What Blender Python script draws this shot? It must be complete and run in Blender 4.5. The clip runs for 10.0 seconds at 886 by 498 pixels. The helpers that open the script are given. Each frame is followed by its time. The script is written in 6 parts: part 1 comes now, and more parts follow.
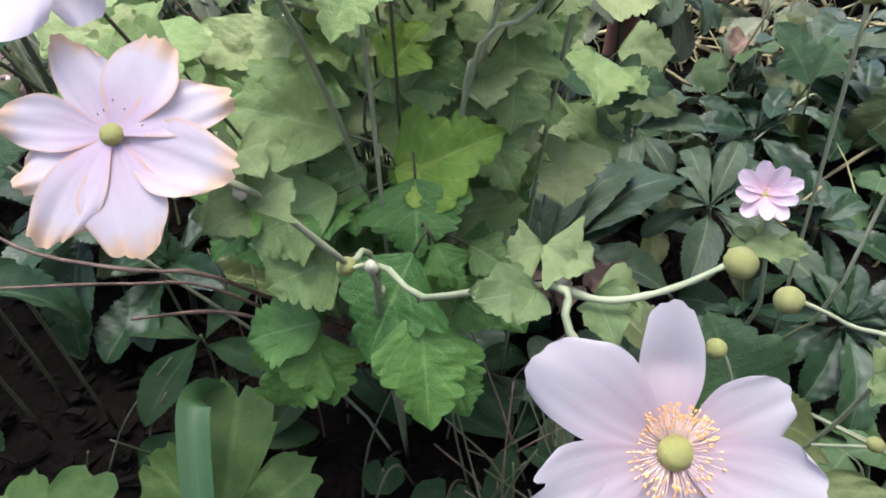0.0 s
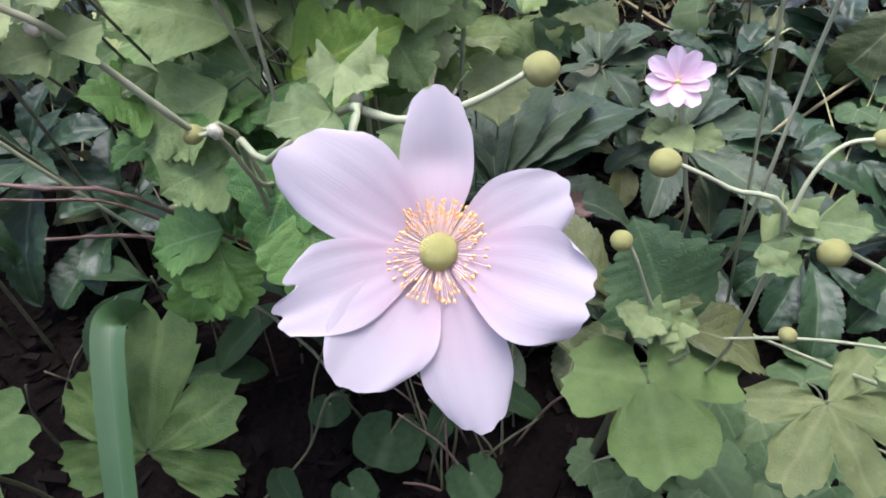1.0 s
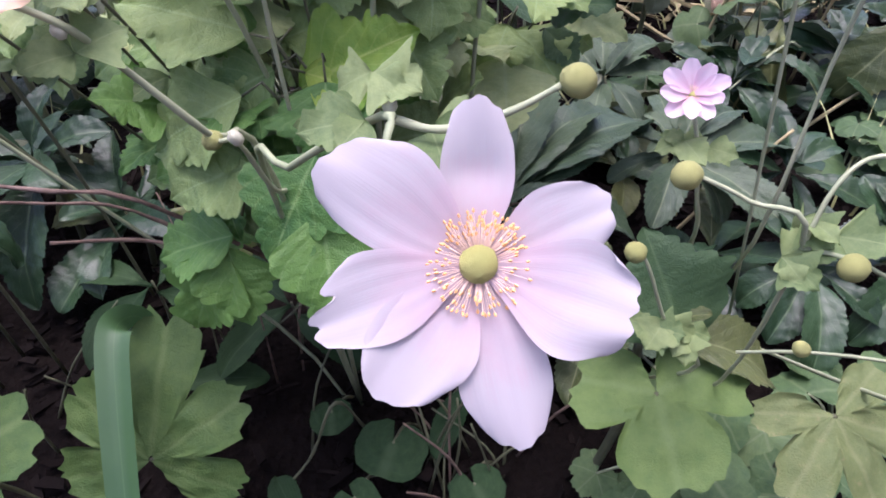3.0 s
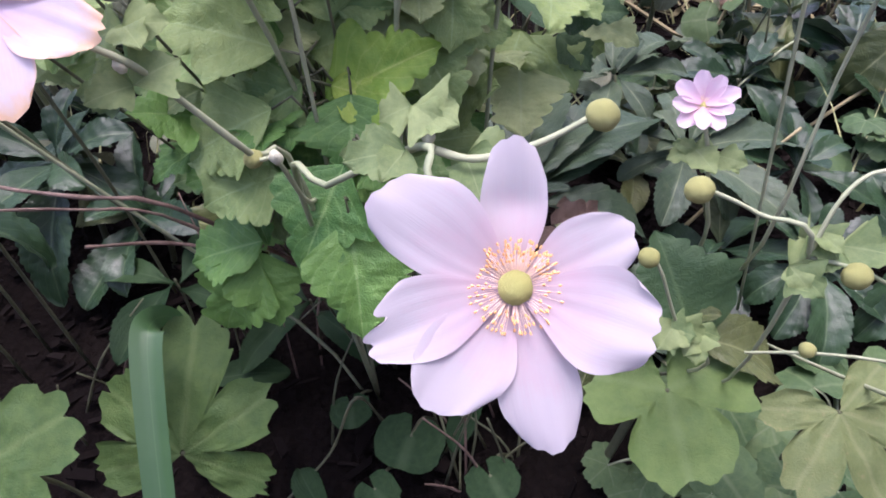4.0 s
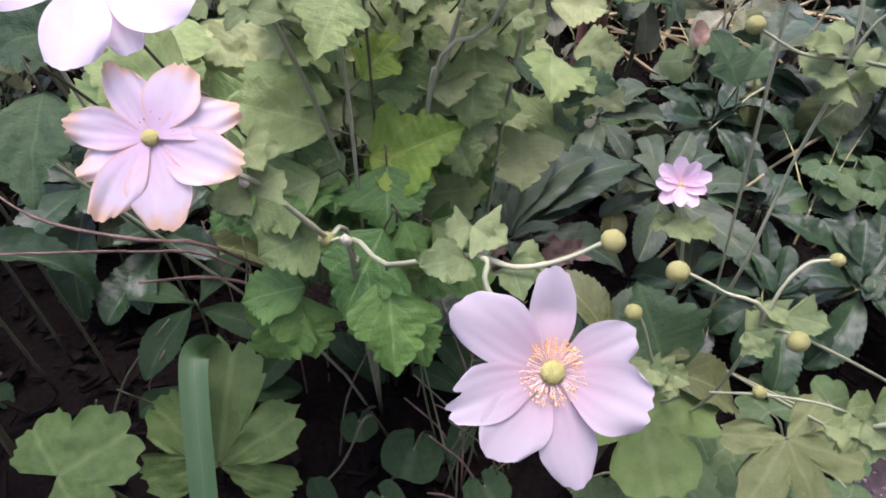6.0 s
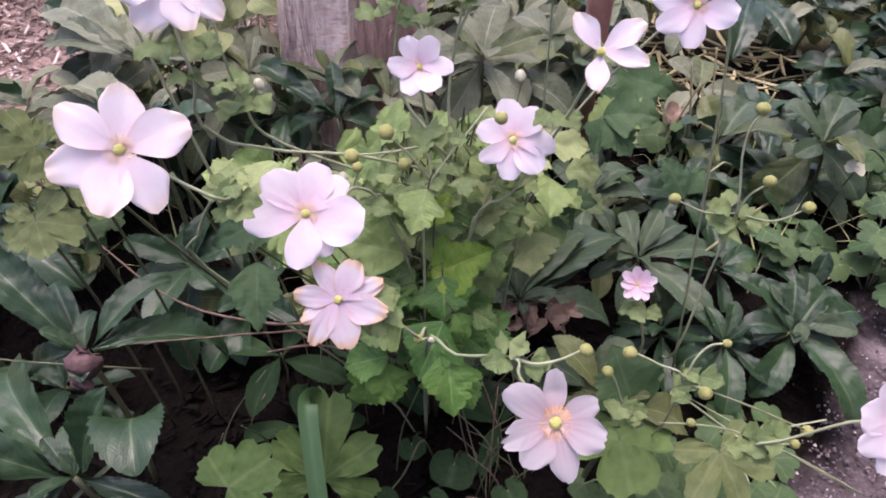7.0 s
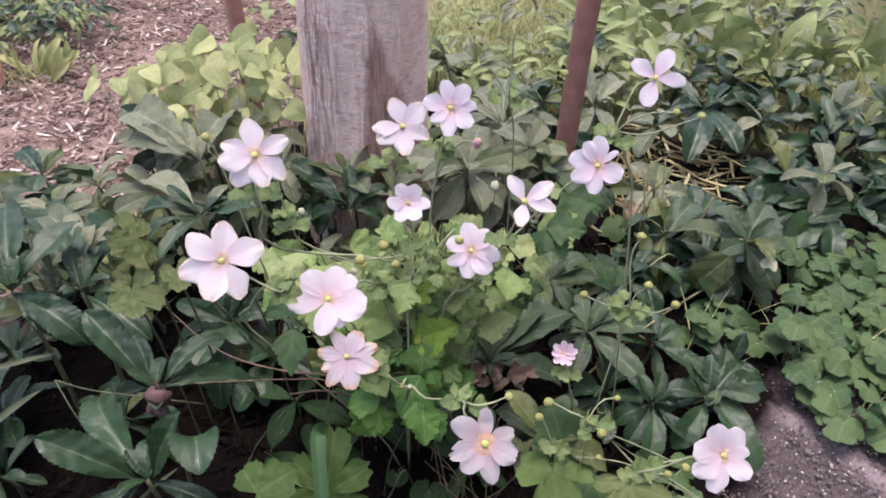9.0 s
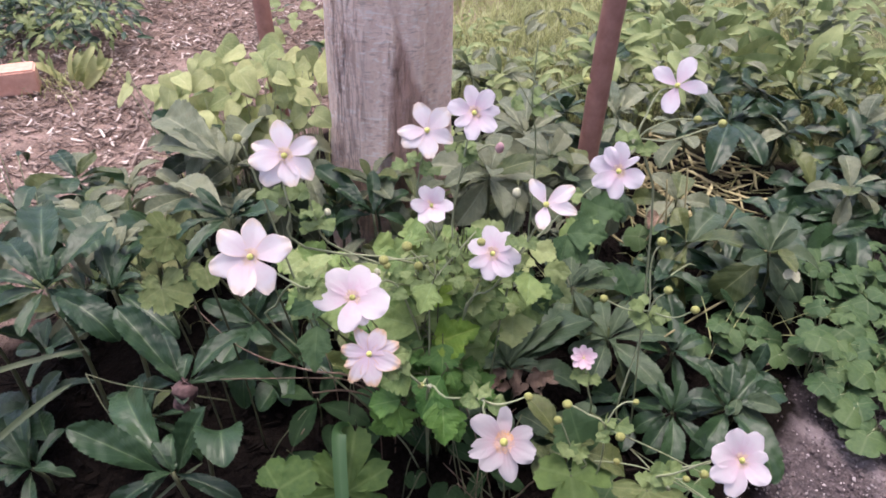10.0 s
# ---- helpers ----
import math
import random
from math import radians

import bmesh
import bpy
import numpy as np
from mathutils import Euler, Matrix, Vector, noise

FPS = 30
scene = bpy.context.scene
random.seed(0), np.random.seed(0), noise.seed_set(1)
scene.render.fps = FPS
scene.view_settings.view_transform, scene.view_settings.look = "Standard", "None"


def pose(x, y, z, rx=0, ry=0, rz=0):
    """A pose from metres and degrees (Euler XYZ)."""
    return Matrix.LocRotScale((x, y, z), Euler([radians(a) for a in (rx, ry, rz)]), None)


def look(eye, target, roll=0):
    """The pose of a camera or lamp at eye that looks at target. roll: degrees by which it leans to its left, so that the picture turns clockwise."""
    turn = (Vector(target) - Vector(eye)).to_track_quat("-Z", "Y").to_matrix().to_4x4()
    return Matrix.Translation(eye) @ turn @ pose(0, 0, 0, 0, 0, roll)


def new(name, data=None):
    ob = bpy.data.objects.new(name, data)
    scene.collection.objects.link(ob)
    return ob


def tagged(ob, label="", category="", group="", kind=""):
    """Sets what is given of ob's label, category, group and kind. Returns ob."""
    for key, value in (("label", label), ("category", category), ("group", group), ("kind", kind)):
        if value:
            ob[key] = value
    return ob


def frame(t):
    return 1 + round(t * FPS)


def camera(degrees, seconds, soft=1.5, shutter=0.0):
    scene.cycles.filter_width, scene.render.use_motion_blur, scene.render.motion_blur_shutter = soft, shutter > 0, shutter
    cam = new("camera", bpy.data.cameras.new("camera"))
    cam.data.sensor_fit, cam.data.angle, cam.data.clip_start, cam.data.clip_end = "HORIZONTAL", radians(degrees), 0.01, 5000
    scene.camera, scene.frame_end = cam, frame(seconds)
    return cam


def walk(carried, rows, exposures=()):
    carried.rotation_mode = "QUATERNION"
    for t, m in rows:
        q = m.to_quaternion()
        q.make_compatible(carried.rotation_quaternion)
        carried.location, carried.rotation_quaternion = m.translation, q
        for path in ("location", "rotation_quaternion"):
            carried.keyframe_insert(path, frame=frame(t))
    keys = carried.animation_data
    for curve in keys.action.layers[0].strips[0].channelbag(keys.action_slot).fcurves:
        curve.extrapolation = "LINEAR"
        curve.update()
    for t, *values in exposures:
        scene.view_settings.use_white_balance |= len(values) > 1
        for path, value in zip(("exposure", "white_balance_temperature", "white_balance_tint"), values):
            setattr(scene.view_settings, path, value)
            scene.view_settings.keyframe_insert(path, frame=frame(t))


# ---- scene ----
cam = camera(65.8, 10.0, 1.75)
PATH = [
    (0, (0.01, -0.008, 0.586), (-0.011, 1.524, -0.7), -0.3),
    (0.5, (0.057, -0.026, 0.557), (0.01, 1.484, -0.753), -1.4),
    (1, (0.072, -0.026, 0.542), (0.008, 1.467, -0.786), -2.6),
    (1.5, (0.067, -0.027, 0.545), (0.007, 1.482, -0.766), -2.5),
    (2, (0.068, -0.029, 0.54), (0.017, 1.488, -0.762), -2.2),
    (3.5, (0.057, -0.022, 0.546), (0.015, 1.475, -0.78), -1.1),
    (4, (0.053, -0.031, 0.56), (-0.006, 1.455, -0.777), -1.9),
    (4.5, (0.043, -0.037, 0.57), (0.0, 1.444, -0.773), -1.5),
    (5, (0.038, -0.044, 0.575), (0.025, 1.435, -0.772), -1.1),
    (5.2, (0.046, -0.047, 0.572), (0.012, 1.432, -0.774), -1.4),
    (6.3, (0.018, -0.083, 0.686), (0.054, 1.411, -0.643), 2.5),
    (6.5, (0.032, -0.119, 0.729), (0.006, 1.393, -0.579), 0.4),
    (7, (-0.018, -0.19, 0.84), (0.006, 1.323, -0.468), 0.6),
    (7.5, (-0.009, -0.274, 0.947), (-0.034, 1.301, -0.286), 0.8),
    (8, (0.002, -0.339, 1.005), (0.031, 1.259, -0.197), 2.5),
    (8.5, (0.016, -0.365, 1.022), (0.132, 1.245, -0.16), 4.0),
    (9, (0.012, -0.378, 1.029), (0.016, 1.243, -0.143), 2.3),
    (9.5, (0.01, -0.391, 1.033), (-0.035, 1.246, -0.116), 2.2),
    (10, (0.011, -0.398, 1.028), (-0.047, 1.241, -0.118), 1.9),
]
walk(cam, [(t, look(eye, target, roll)) for t, eye, target, roll in PATH],
     [(0.0, 1.20, 5880.0, 14.0), (0.5, 1.26, 5830.0, 17.0), (1.0, 1.36, 5780.0, 23.0), (2.0, 1.39, 5770.0, 27.0), (3.5, 1.41, 5800.0, 33.0), (5.0, 1.37, 5900.0, 33.0), (6.5, 1.11, 6100.0, 35.0), (7.5, 0.97, 6300.0, 27.0), (10.0, 0.97, 6330.0, 21.0)])

# ---- body ----

# ------------------------------------------------------------------ light
world = bpy.data.worlds.new("world")
scene.world = world
world.use_nodes = True
_nt = world.node_tree
_sky = _nt.nodes.new("ShaderNodeTexSky")
_sky.sky_type = "NISHITA"
_sky.sun_disc = False
_sky.sun_elevation = radians(84)
_sky.sun_rotation = radians(333)
_sky.dust_density = 5.0
_sky.air_density = 0.7
_nt.links.new(_sky.outputs[0], _nt.nodes["Background"].inputs[0])
_nt.nodes["Background"].inputs[1].default_value = 0.21
sun = new("sun", bpy.data.lights.new("sun", "SUN"))
sun.data.energy = 0.75
sun.data.angle = radians(35)
sun.data.color = (1.0, 0.95, 0.89)
sun.matrix_world = look((-0.12, 0.24, 2.5), (0, 0, 0))


# ------------------------------------------------------------------ materials
def nodes_of(name):
    m = bpy.data.materials.new(name)
    m.use_nodes = True
    t = m.node_tree
    return m, t, t.nodes["Principled BSDF"]


def add(t, kind, **kw):
    n = t.nodes.new(kind)
    for k, v in kw.items():
        if k == "op":
            n.operation = v
        elif k == "ins":
            for i, x in v.items():
                if isinstance(x, bpy.types.NodeSocket):
                    t.links.new(x, n.inputs[i])
                else:
                    n.inputs[i].default_value = x
    return n


def math1(t, op, a, b=0.0, c=0.0):
    n = add(t, "ShaderNodeMath", op=op, ins={0: a, 1: b, 2: c})
    return n.outputs[0]


def mixc(t, fac, a, b):
    n = t.nodes.new("ShaderNodeMix")
    n.data_type = "RGBA"
    for sock, v in ((n.inputs[0], fac), (n.inputs[6], a), (n.inputs[7], b)):
        if isinstance(v, bpy.types.NodeSocket):
            t.links.new(v, sock)
        else:
            sock.default_value = v if isinstance(v, float) else (*v, 1.0)
    return n.outputs[2]


def ramp(t, fac, a, b):
    n = add(t, "ShaderNodeMapRange", ins={0: fac, 1: a, 2: b})
    n.clamp = True
    return n.outputs[0]


def noise_tex(t, scale, detail=4.0, rough=0.6, coord="Object"):
    c = t.nodes.new("ShaderNodeTexCoord")
    return add(t, "ShaderNodeTexNoise", ins={"Vector": c.outputs[coord], "Scale": scale, "Detail": detail, "Roughness": rough}).outputs[0]


def finish(t, bsdf, translucent, colour, fac):
    """Lets a part of the light through a thin blade."""
    out = t.nodes["Material Output"]
    tr = add(t, "ShaderNodeBsdfTranslucent", ins={0: translucent if translucent else colour})
    mx = add(t, "ShaderNodeMixShader", ins={0: fac, 1: bsdf.outputs[0], 2: tr.outputs[0]})
    t.links.new(mx.outputs[0], out.inputs[0])


def leaf_material(name, dark, light, vein, rough=0.45, veins=8.0, slope=0.35, strength=0.5, bump=0.35, through_=0.22, wear=None, spec=0.5, puff=0.35, relief=0.0009, rim=None, side_=0.25, cells=16.0):
    m, t, b = nodes_of(name)
    uv = t.nodes.new("ShaderNodeUVMap")
    sep = add(t, "ShaderNodeSeparateXYZ", ins={0: uv.outputs[0]})
    a, s = sep.outputs[0], sep.outputs[1]
    rnd = t.nodes.new("ShaderNodeObjectInfo").outputs["Random"]
    mid = math1(t, "SUBTRACT", 1.0, ramp(t, a, 0.015, 0.06))
    ph = math1(t, "FRACT", math1(t, "MULTIPLY", math1(t, "SUBTRACT", s, math1(t, "MULTIPLY", a, slope)), veins))
    tri = math1(t, "ABSOLUTE", math1(t, "SUBTRACT", ph, 0.5))
    side = math1(t, "SUBTRACT", 1.0, ramp(t, tri, 0.015, 0.09))
    fine = noise_tex(t, 60.0, 4.0, 0.65)
    big = noise_tex(t, 4.5, 6.0, 0.7)
    shade = ramp(t, math1(t, "ADD", math1(t, "MULTIPLY", big, 1.1), math1(t, "MULTIPLY", rnd, 0.5)), 0.35, 1.15)
    col = mixc(t, shade, dark, light)
    vfac = math1(t, "MULTIPLY", math1(t, "MAXIMUM", mid, math1(t, "MULTIPLY", side, side_)), strength)
    col = mixc(t, vfac, col, vein)
    if wear:
        spots = ramp(t, noise_tex(t, 9.0, 6.0, 0.7), 0.6, 0.72)
        col = mixc(t, math1(t, "MULTIPLY", spots, 0.45), col, wear)
    if rim:
        edge = math1(t, "MULTIPLY", ramp(t, math1(t, "ADD", a, math1(t, "MULTIPLY", big, 0.35)), 0.85, 1.2), 0.6)
        col = mixc(t, edge, col, rim)
    t.links.new(col, b.inputs["Base Color"])
    b.inputs["Roughness"].default_value = rough
    t.links.new(math1(t, "ADD", rough - 0.1, math1(t, "MULTIPLY", big, 0.25)), b.inputs["Roughness"])
    b.inputs["Specular IOR Level"].default_value = spec
    pillow = math1(t, "MULTIPLY", math1(t, "MULTIPLY", ramp(t, tri, 0.0, 0.35), ramp(t, a, 0.0, 0.4)), puff)
    # small quilted cells between the finest veins
    oc = t.nodes.new("ShaderNodeTexCoord")
    warp = add(t, "ShaderNodeVectorMath", op="ADD", ins={0: oc.outputs["Object"], 1: add(t, "ShaderNodeTexNoise", ins={"Vector": oc.outputs["Object"], "Scale": 7.0}).outputs[1]})
    cell = add(t, "ShaderNodeTexVoronoi", ins={"Vector": warp.outputs[0], "Scale": cells})
    quilt = math1(t, "MULTIPLY", math1(t, "SUBTRACT", 1.0, cell.outputs["Distance"]), 0.7)
    h = math1(t, "ADD", math1(t, "ADD", pillow, quilt), math1(t, "MULTIPLY", fine, 0.2))
    bp = add(t, "ShaderNodeBump", ins={"Strength": bump, "Distance": relief, "Height": h})
    t.links.new(bp.outputs[0], b.inputs["Normal"])
    finish(t, b, None, col, through_)
    return m


def petal_material(name, base, pink, rim_colour, rim_amount):
    m, t, b = nodes_of(name)
    uv = t.nodes.new("ShaderNodeUVMap")
    sep = add(t, "ShaderNodeSeparateXYZ", ins={0: uv.outputs[0]})
    a, s = sep.outputs[0], sep.outputs[1]
    streak = add(t, "ShaderNodeTexNoise", ins={"Scale": 1.0, "Detail": 3.0})
    cmb = add(t, "ShaderNodeCombineXYZ", ins={0: math1(t, "MULTIPLY", a, 30.0), 1: math1(t, "MULTIPLY", s, 2.2), 2: 0.0})
    t.links.new(cmb.outputs[0], streak.inputs["Vector"])
    blot = noise_tex(t, 3.2, 4.0)
    f = math1(t, "ADD", math1(t, "MULTIPLY", streak.outputs[0], 0.5), math1(t, "MULTIPLY", blot, 1.0))
    f = math1(t, "SUBTRACT", math1(t, "SUBTRACT", f, 0.06), math1(t, "MULTIPLY", s, 0.95))
    col = mixc(t, ramp(t, f, 0.0, 1.0), base, pink)
    if rim_amount:
        edge = math1(t, "MAXIMUM", math1(t, "MULTIPLY", math1(t, "POWER", a, 6.0), 0.75), math1(t, "POWER", s, 4.0))
        edge = math1(t, "ADD", edge, math1(t, "MULTIPLY", math1(t, "SUBTRACT", blot, 0.5), 1.1))
        col = mixc(t, math1(t, "MULTIPLY", ramp(t, edge, 0.28, 0.78), rim_amount), col, rim_colour)
    t.links.new(col, b.inputs["Base Color"])
    b.inputs["Roughness"].default_value = 0.6
    b.inputs["Specular IOR Level"].default_value = 0.25
    bp = add(t, "ShaderNodeBump", ins={"Strength": 0.12, "Distance": 0.0008, "Height": streak.outputs[0]})
    t.links.new(bp.outputs[0], b.inputs["Normal"])
    finish(t, b, None, col, 0.4)
    return m


def plain_material(name, a, c, scale, rough, bump=0.3, dist=0.002, detail=5.0, coord="Object", spec=0.4, rnd=0.0):
    m, t, b = nodes_of(name)
    n = noise_tex(t, scale, detail, 0.65, coord)
    f = ramp(t, n, 0.3, 0.7)
    if rnd:
        o = t.nodes.new("ShaderNodeObjectInfo").outputs["Random"]
        f = ramp(t, math1(t, "ADD", math1(t, "MULTIPLY", f, 1 - rnd), math1(t, "MULTIPLY", o, rnd)), 0.0, 1.0)
    t.links.new(mixc(t, f, a, c), b.inputs["Base Color"])
    b.inputs["Roughness"].default_value = rough
    b.inputs["Specular IOR Level"].default_value = spec
    bp = add(t, "ShaderNodeBump", ins={"Strength": bump, "Distance": dist, "Height": n})
    t.links.new(bp.outputs[0], b.inputs["Normal"])
    return m


def island_material(name, a, c, rough, d=None):
    """Loose pieces in one mesh, each with its own tone."""
    m, t, b = nodes_of(name)
    r = t.nodes.new("ShaderNodeNewGeometry").outputs["Random Per Island"]
    n = noise_tex(t, 160.0, 4.0)
    col = mixc(t, ramp(t, math1(t, "ADD", math1(t, "MULTIPLY", r, 0.75), math1(t, "MULTIPLY", n, 0.35)), 0.1, 0.95), a, c)
    if d:
        col = mixc(t, ramp(t, r, 0.86, 0.9), col, d)
    t.links.new(col, b.inputs["Base Color"])
    b.inputs["Roughness"].default_value = rough
    b.inputs["Specular IOR Level"].default_value = 0.08
    bp = add(t, "ShaderNodeBump", ins={"Strength": 0.4, "Distance": 0.002, "Height": n})
    t.links.new(bp.outputs[0], b.inputs["Normal"])
    return m


def ground_material():
    """Leaf mould in the bed, its colour blackened for the foliage's shade, reddish bark mulch on the far track, gritty
    stone dust on the near path.
    """
    m, t, b = nodes_of("soil")
    c = t.nodes.new("ShaderNodeTexCoord")
    sep = add(t, "ShaderNodeSeparateXYZ", ins={0: c.outputs["Object"]})
    x, y = sep.outputs[0], sep.outputs[1]
    n1 = noise_tex(t, 9.0, 6.0, 0.7)
    n2 = noise_tex(t, 120.0, 5.0, 0.7)
    v = add(t, "ShaderNodeTexVoronoi", ins={"Vector": c.outputs["Object"], "Scale": 110.0})
    wob = math1(t, "MULTIPLY", math1(t, "SUBTRACT", noise_tex(t, 5.0, 4.0), 0.5), 0.25)
    # blacker than real leaf mould: deep shade under the leaves is in this colour
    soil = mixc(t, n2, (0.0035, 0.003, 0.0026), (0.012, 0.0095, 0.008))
    mulch = mixc(t, v.outputs["Distance"], (0.27, 0.195, 0.16), (0.07, 0.048, 0.038))
    mulch = mixc(t, ramp(t, n1, 0.4, 0.7), mulch, (0.34, 0.25, 0.21))
    grit = mixc(t, v.outputs["Distance"], (0.135, 0.112, 0.116), (0.05, 0.041, 0.043))
    grit = mixc(t, ramp(t, n1, 0.35, 0.7), grit, (0.145, 0.12, 0.122))
    # a band of pale trodden dust along the path's edge
    off = math1(t, "ABSOLUTE", math1(t, "ADD", math1(t, "ADD", math1(t, "MULTIPLY", x, 0.782), math1(t, "MULTIPLY", y, 0.623)), math1(t, "MULTIPLY_ADD", wob, 0.15, -0.895)))
    dust = math1(t, "MULTIPLY", math1(t, "SUBTRACT", 1.0, ramp(t, off, 0.006, 0.038)), math1(t, "MULTIPLY_ADD", n2, 0.5, 0.55))
    grit = mixc(t, math1(t, "MULTIPLY", dust, ramp(t, y, -0.5, 0.1)), grit, (0.30, 0.255, 0.265))
    is_mulch = ramp(t, math1(t, "ADD", math1(t, "ADD", math1(t, "MULTIPLY", x, -1.0), math1(t, "MULTIPLY", y, 0.42)), wob), 1.2, 1.32)
    is_path = ramp(t, math1(t, "ADD", math1(t, "SUBTRACT", math1(t, "MULTIPLY", x, 0.9), math1(t, "MULTIPLY", y, 0.72)), wob), 0.2, 0.26)
    thatch = mixc(t, n2, (0.06, 0.066, 0.03), (0.17, 0.17, 0.085))
    back = ramp(t, math1(t, "ADD", math1(t, "ADD", y, math1(t, "MULTIPLY", x, 0.2)), wob), 1.85, 2.05)
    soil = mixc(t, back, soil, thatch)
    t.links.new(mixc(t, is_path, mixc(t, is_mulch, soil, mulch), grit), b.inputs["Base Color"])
    b.inputs["Roughness"].default_value = 0.95
    b.inputs["Specular IOR Level"].default_value = 0.03
    h = math1(t, "ADD", n2, math1(t, "MULTIPLY", v.outputs["Distance"], 1.4))
    bp = add(t, "ShaderNodeBump", ins={"Strength": 0.8, "Distance": 0.006, "Height": h})
    t.links.new(bp.outputs[0], b.inputs["Normal"])
    return m


def bark_material():
    m, t, b = nodes_of("bark")
    c = t.nodes.new("ShaderNodeTexCoord")
    mp = add(t, "ShaderNodeMapping", ins={0: c.outputs["Object"]})
    mp.inputs["Scale"].default_value = (14, 14, 8.0)
    mp2 = add(t, "ShaderNodeMapping", ins={0: c.outputs["Object"]})
    mp2.inputs["Scale"].default_value = (17, 17, 75)
    n = add(t, "ShaderNodeTexNoise", ins={"Vector": mp.outputs[0], "Scale": 3.0, "Detail": 8.0, "Roughness": 0.7, "Distortion": 0.5}).outputs[0]
    l = add(t, "ShaderNodeTexNoise", ins={"Vector": mp2.outputs[0], "Scale": 1.6, "Detail": 3.0, "Roughness": 0.6, "Distortion": 1.2}).outputs[0]
    big = noise_tex(t, 6.0, 4.0)
    sep = add(t, "ShaderNodeSeparateXYZ", ins={0: c.outputs["Object"]})
    x, z = sep.outputs[0], sep.outputs[2]
    fine = noise_tex(t, 150.0, 5.0, 0.7)
    wob = math1(t, "MULTIPLY", math1(t, "SUBTRACT", big, 0.5), 0.06)
    col = mixc(t, ramp(t, n, 0.35, 0.62), (0.86, 0.63, 0.51), (0.99, 0.80, 0.68))
    col = mixc(t, math1(t, "MULTIPLY", ramp(t, fine, 0.5, 0.75), 0.12), col, (0.46, 0.36, 0.33))
    col = mixc(t, math1(t, "MULTIPLY", ramp(t, noise_tex(t, 22.0, 3.0, 0.6), 0.48, 0.68), 0.12), col, (0.52, 0.40, 0.37))
    # short pale flecks lie across the smooth bark
    col = mixc(t, math1(t, "MULTIPLY", ramp(t, l, 0.57, 0.60), 0.95), col, (0.99, 0.87, 0.79))
    col = mixc(t, math1(t, "MULTIPLY", ramp(t, l, 0.42, 0.34), 0.55), col, (0.42, 0.30, 0.26))
    # a split strip up one side, and a brown scar that widens to the foot
    strip = math1(t, "SUBTRACT", 1.0, ramp(t, math1(t, "ABSOLUTE", math1(t, "ADD", math1(t, "ADD", x, 0.080), wob)), 0.022, 0.060))
    down = math1(t, "SUBTRACT", 0.60, z)
    mid = math1(t, "ADD", math1(t, "MULTIPLY_ADD", down, 0.16, 0.030), wob)
    wide = math1(t, "MAXIMUM", math1(t, "MULTIPLY", down, 0.20), 0.0)
    scar = ramp(t, math1(t, "SUBTRACT", wide, math1(t, "ABSOLUTE", math1(t, "SUBTRACT", x, mid))), -0.006, 0.010)
    mp3 = add(t, "ShaderNodeMapping", ins={0: c.outputs["Object"]})
    mp3.inputs["Scale"].default_value = (75, 75, 9.0)
    flake = add(t, "ShaderNodeTexNoise", ins={"Vector": mp3.outputs[0], "Scale": 1.6, "Detail": 5.0, "Roughness": 0.65, "Distortion": 0.8}).outputs[0]
    split = math1(t, "MULTIPLY", strip, ramp(t, flake, 0.53, 0.45))
    col = mixc(t, math1(t, "MULTIPLY", split, 0.65), col, (0.36, 0.23, 0.18))
    col = mixc(t, math1(t, "MULTIPLY", scar, 0.8), col, (0.54, 0.32, 0.25))
    col = mixc(t, math1(t, "MULTIPLY", math1(t, "MULTIPLY", scar, ramp(t, flake, 0.52, 0.40)), 0.7), col, (0.32, 0.20, 0.16))
    t.links.new(col, b.inputs["Base Color"])
    b.inputs["Roughness"].default_value = 0.85
    h = math1(t, "ADD", math1(t, "ADD", math1(t, "ADD", math1(t, "MULTIPLY", n, 0.6), math1(t, "MULTIPLY", math1(t, "MULTIPLY", math1(t, "MAXIMUM", strip, scar), flake), 1.1)), math1(t, "MULTIPLY", l, 0.25)), math1(t, "MULTIPLY", fine, 0.5))
    bp = add(t, "ShaderNodeBump", ins={"Strength": 1.0, "Distance": 0.010, "Height": h})
    t.links.new(bp.outputs[0], b.inputs["Normal"])
    return m


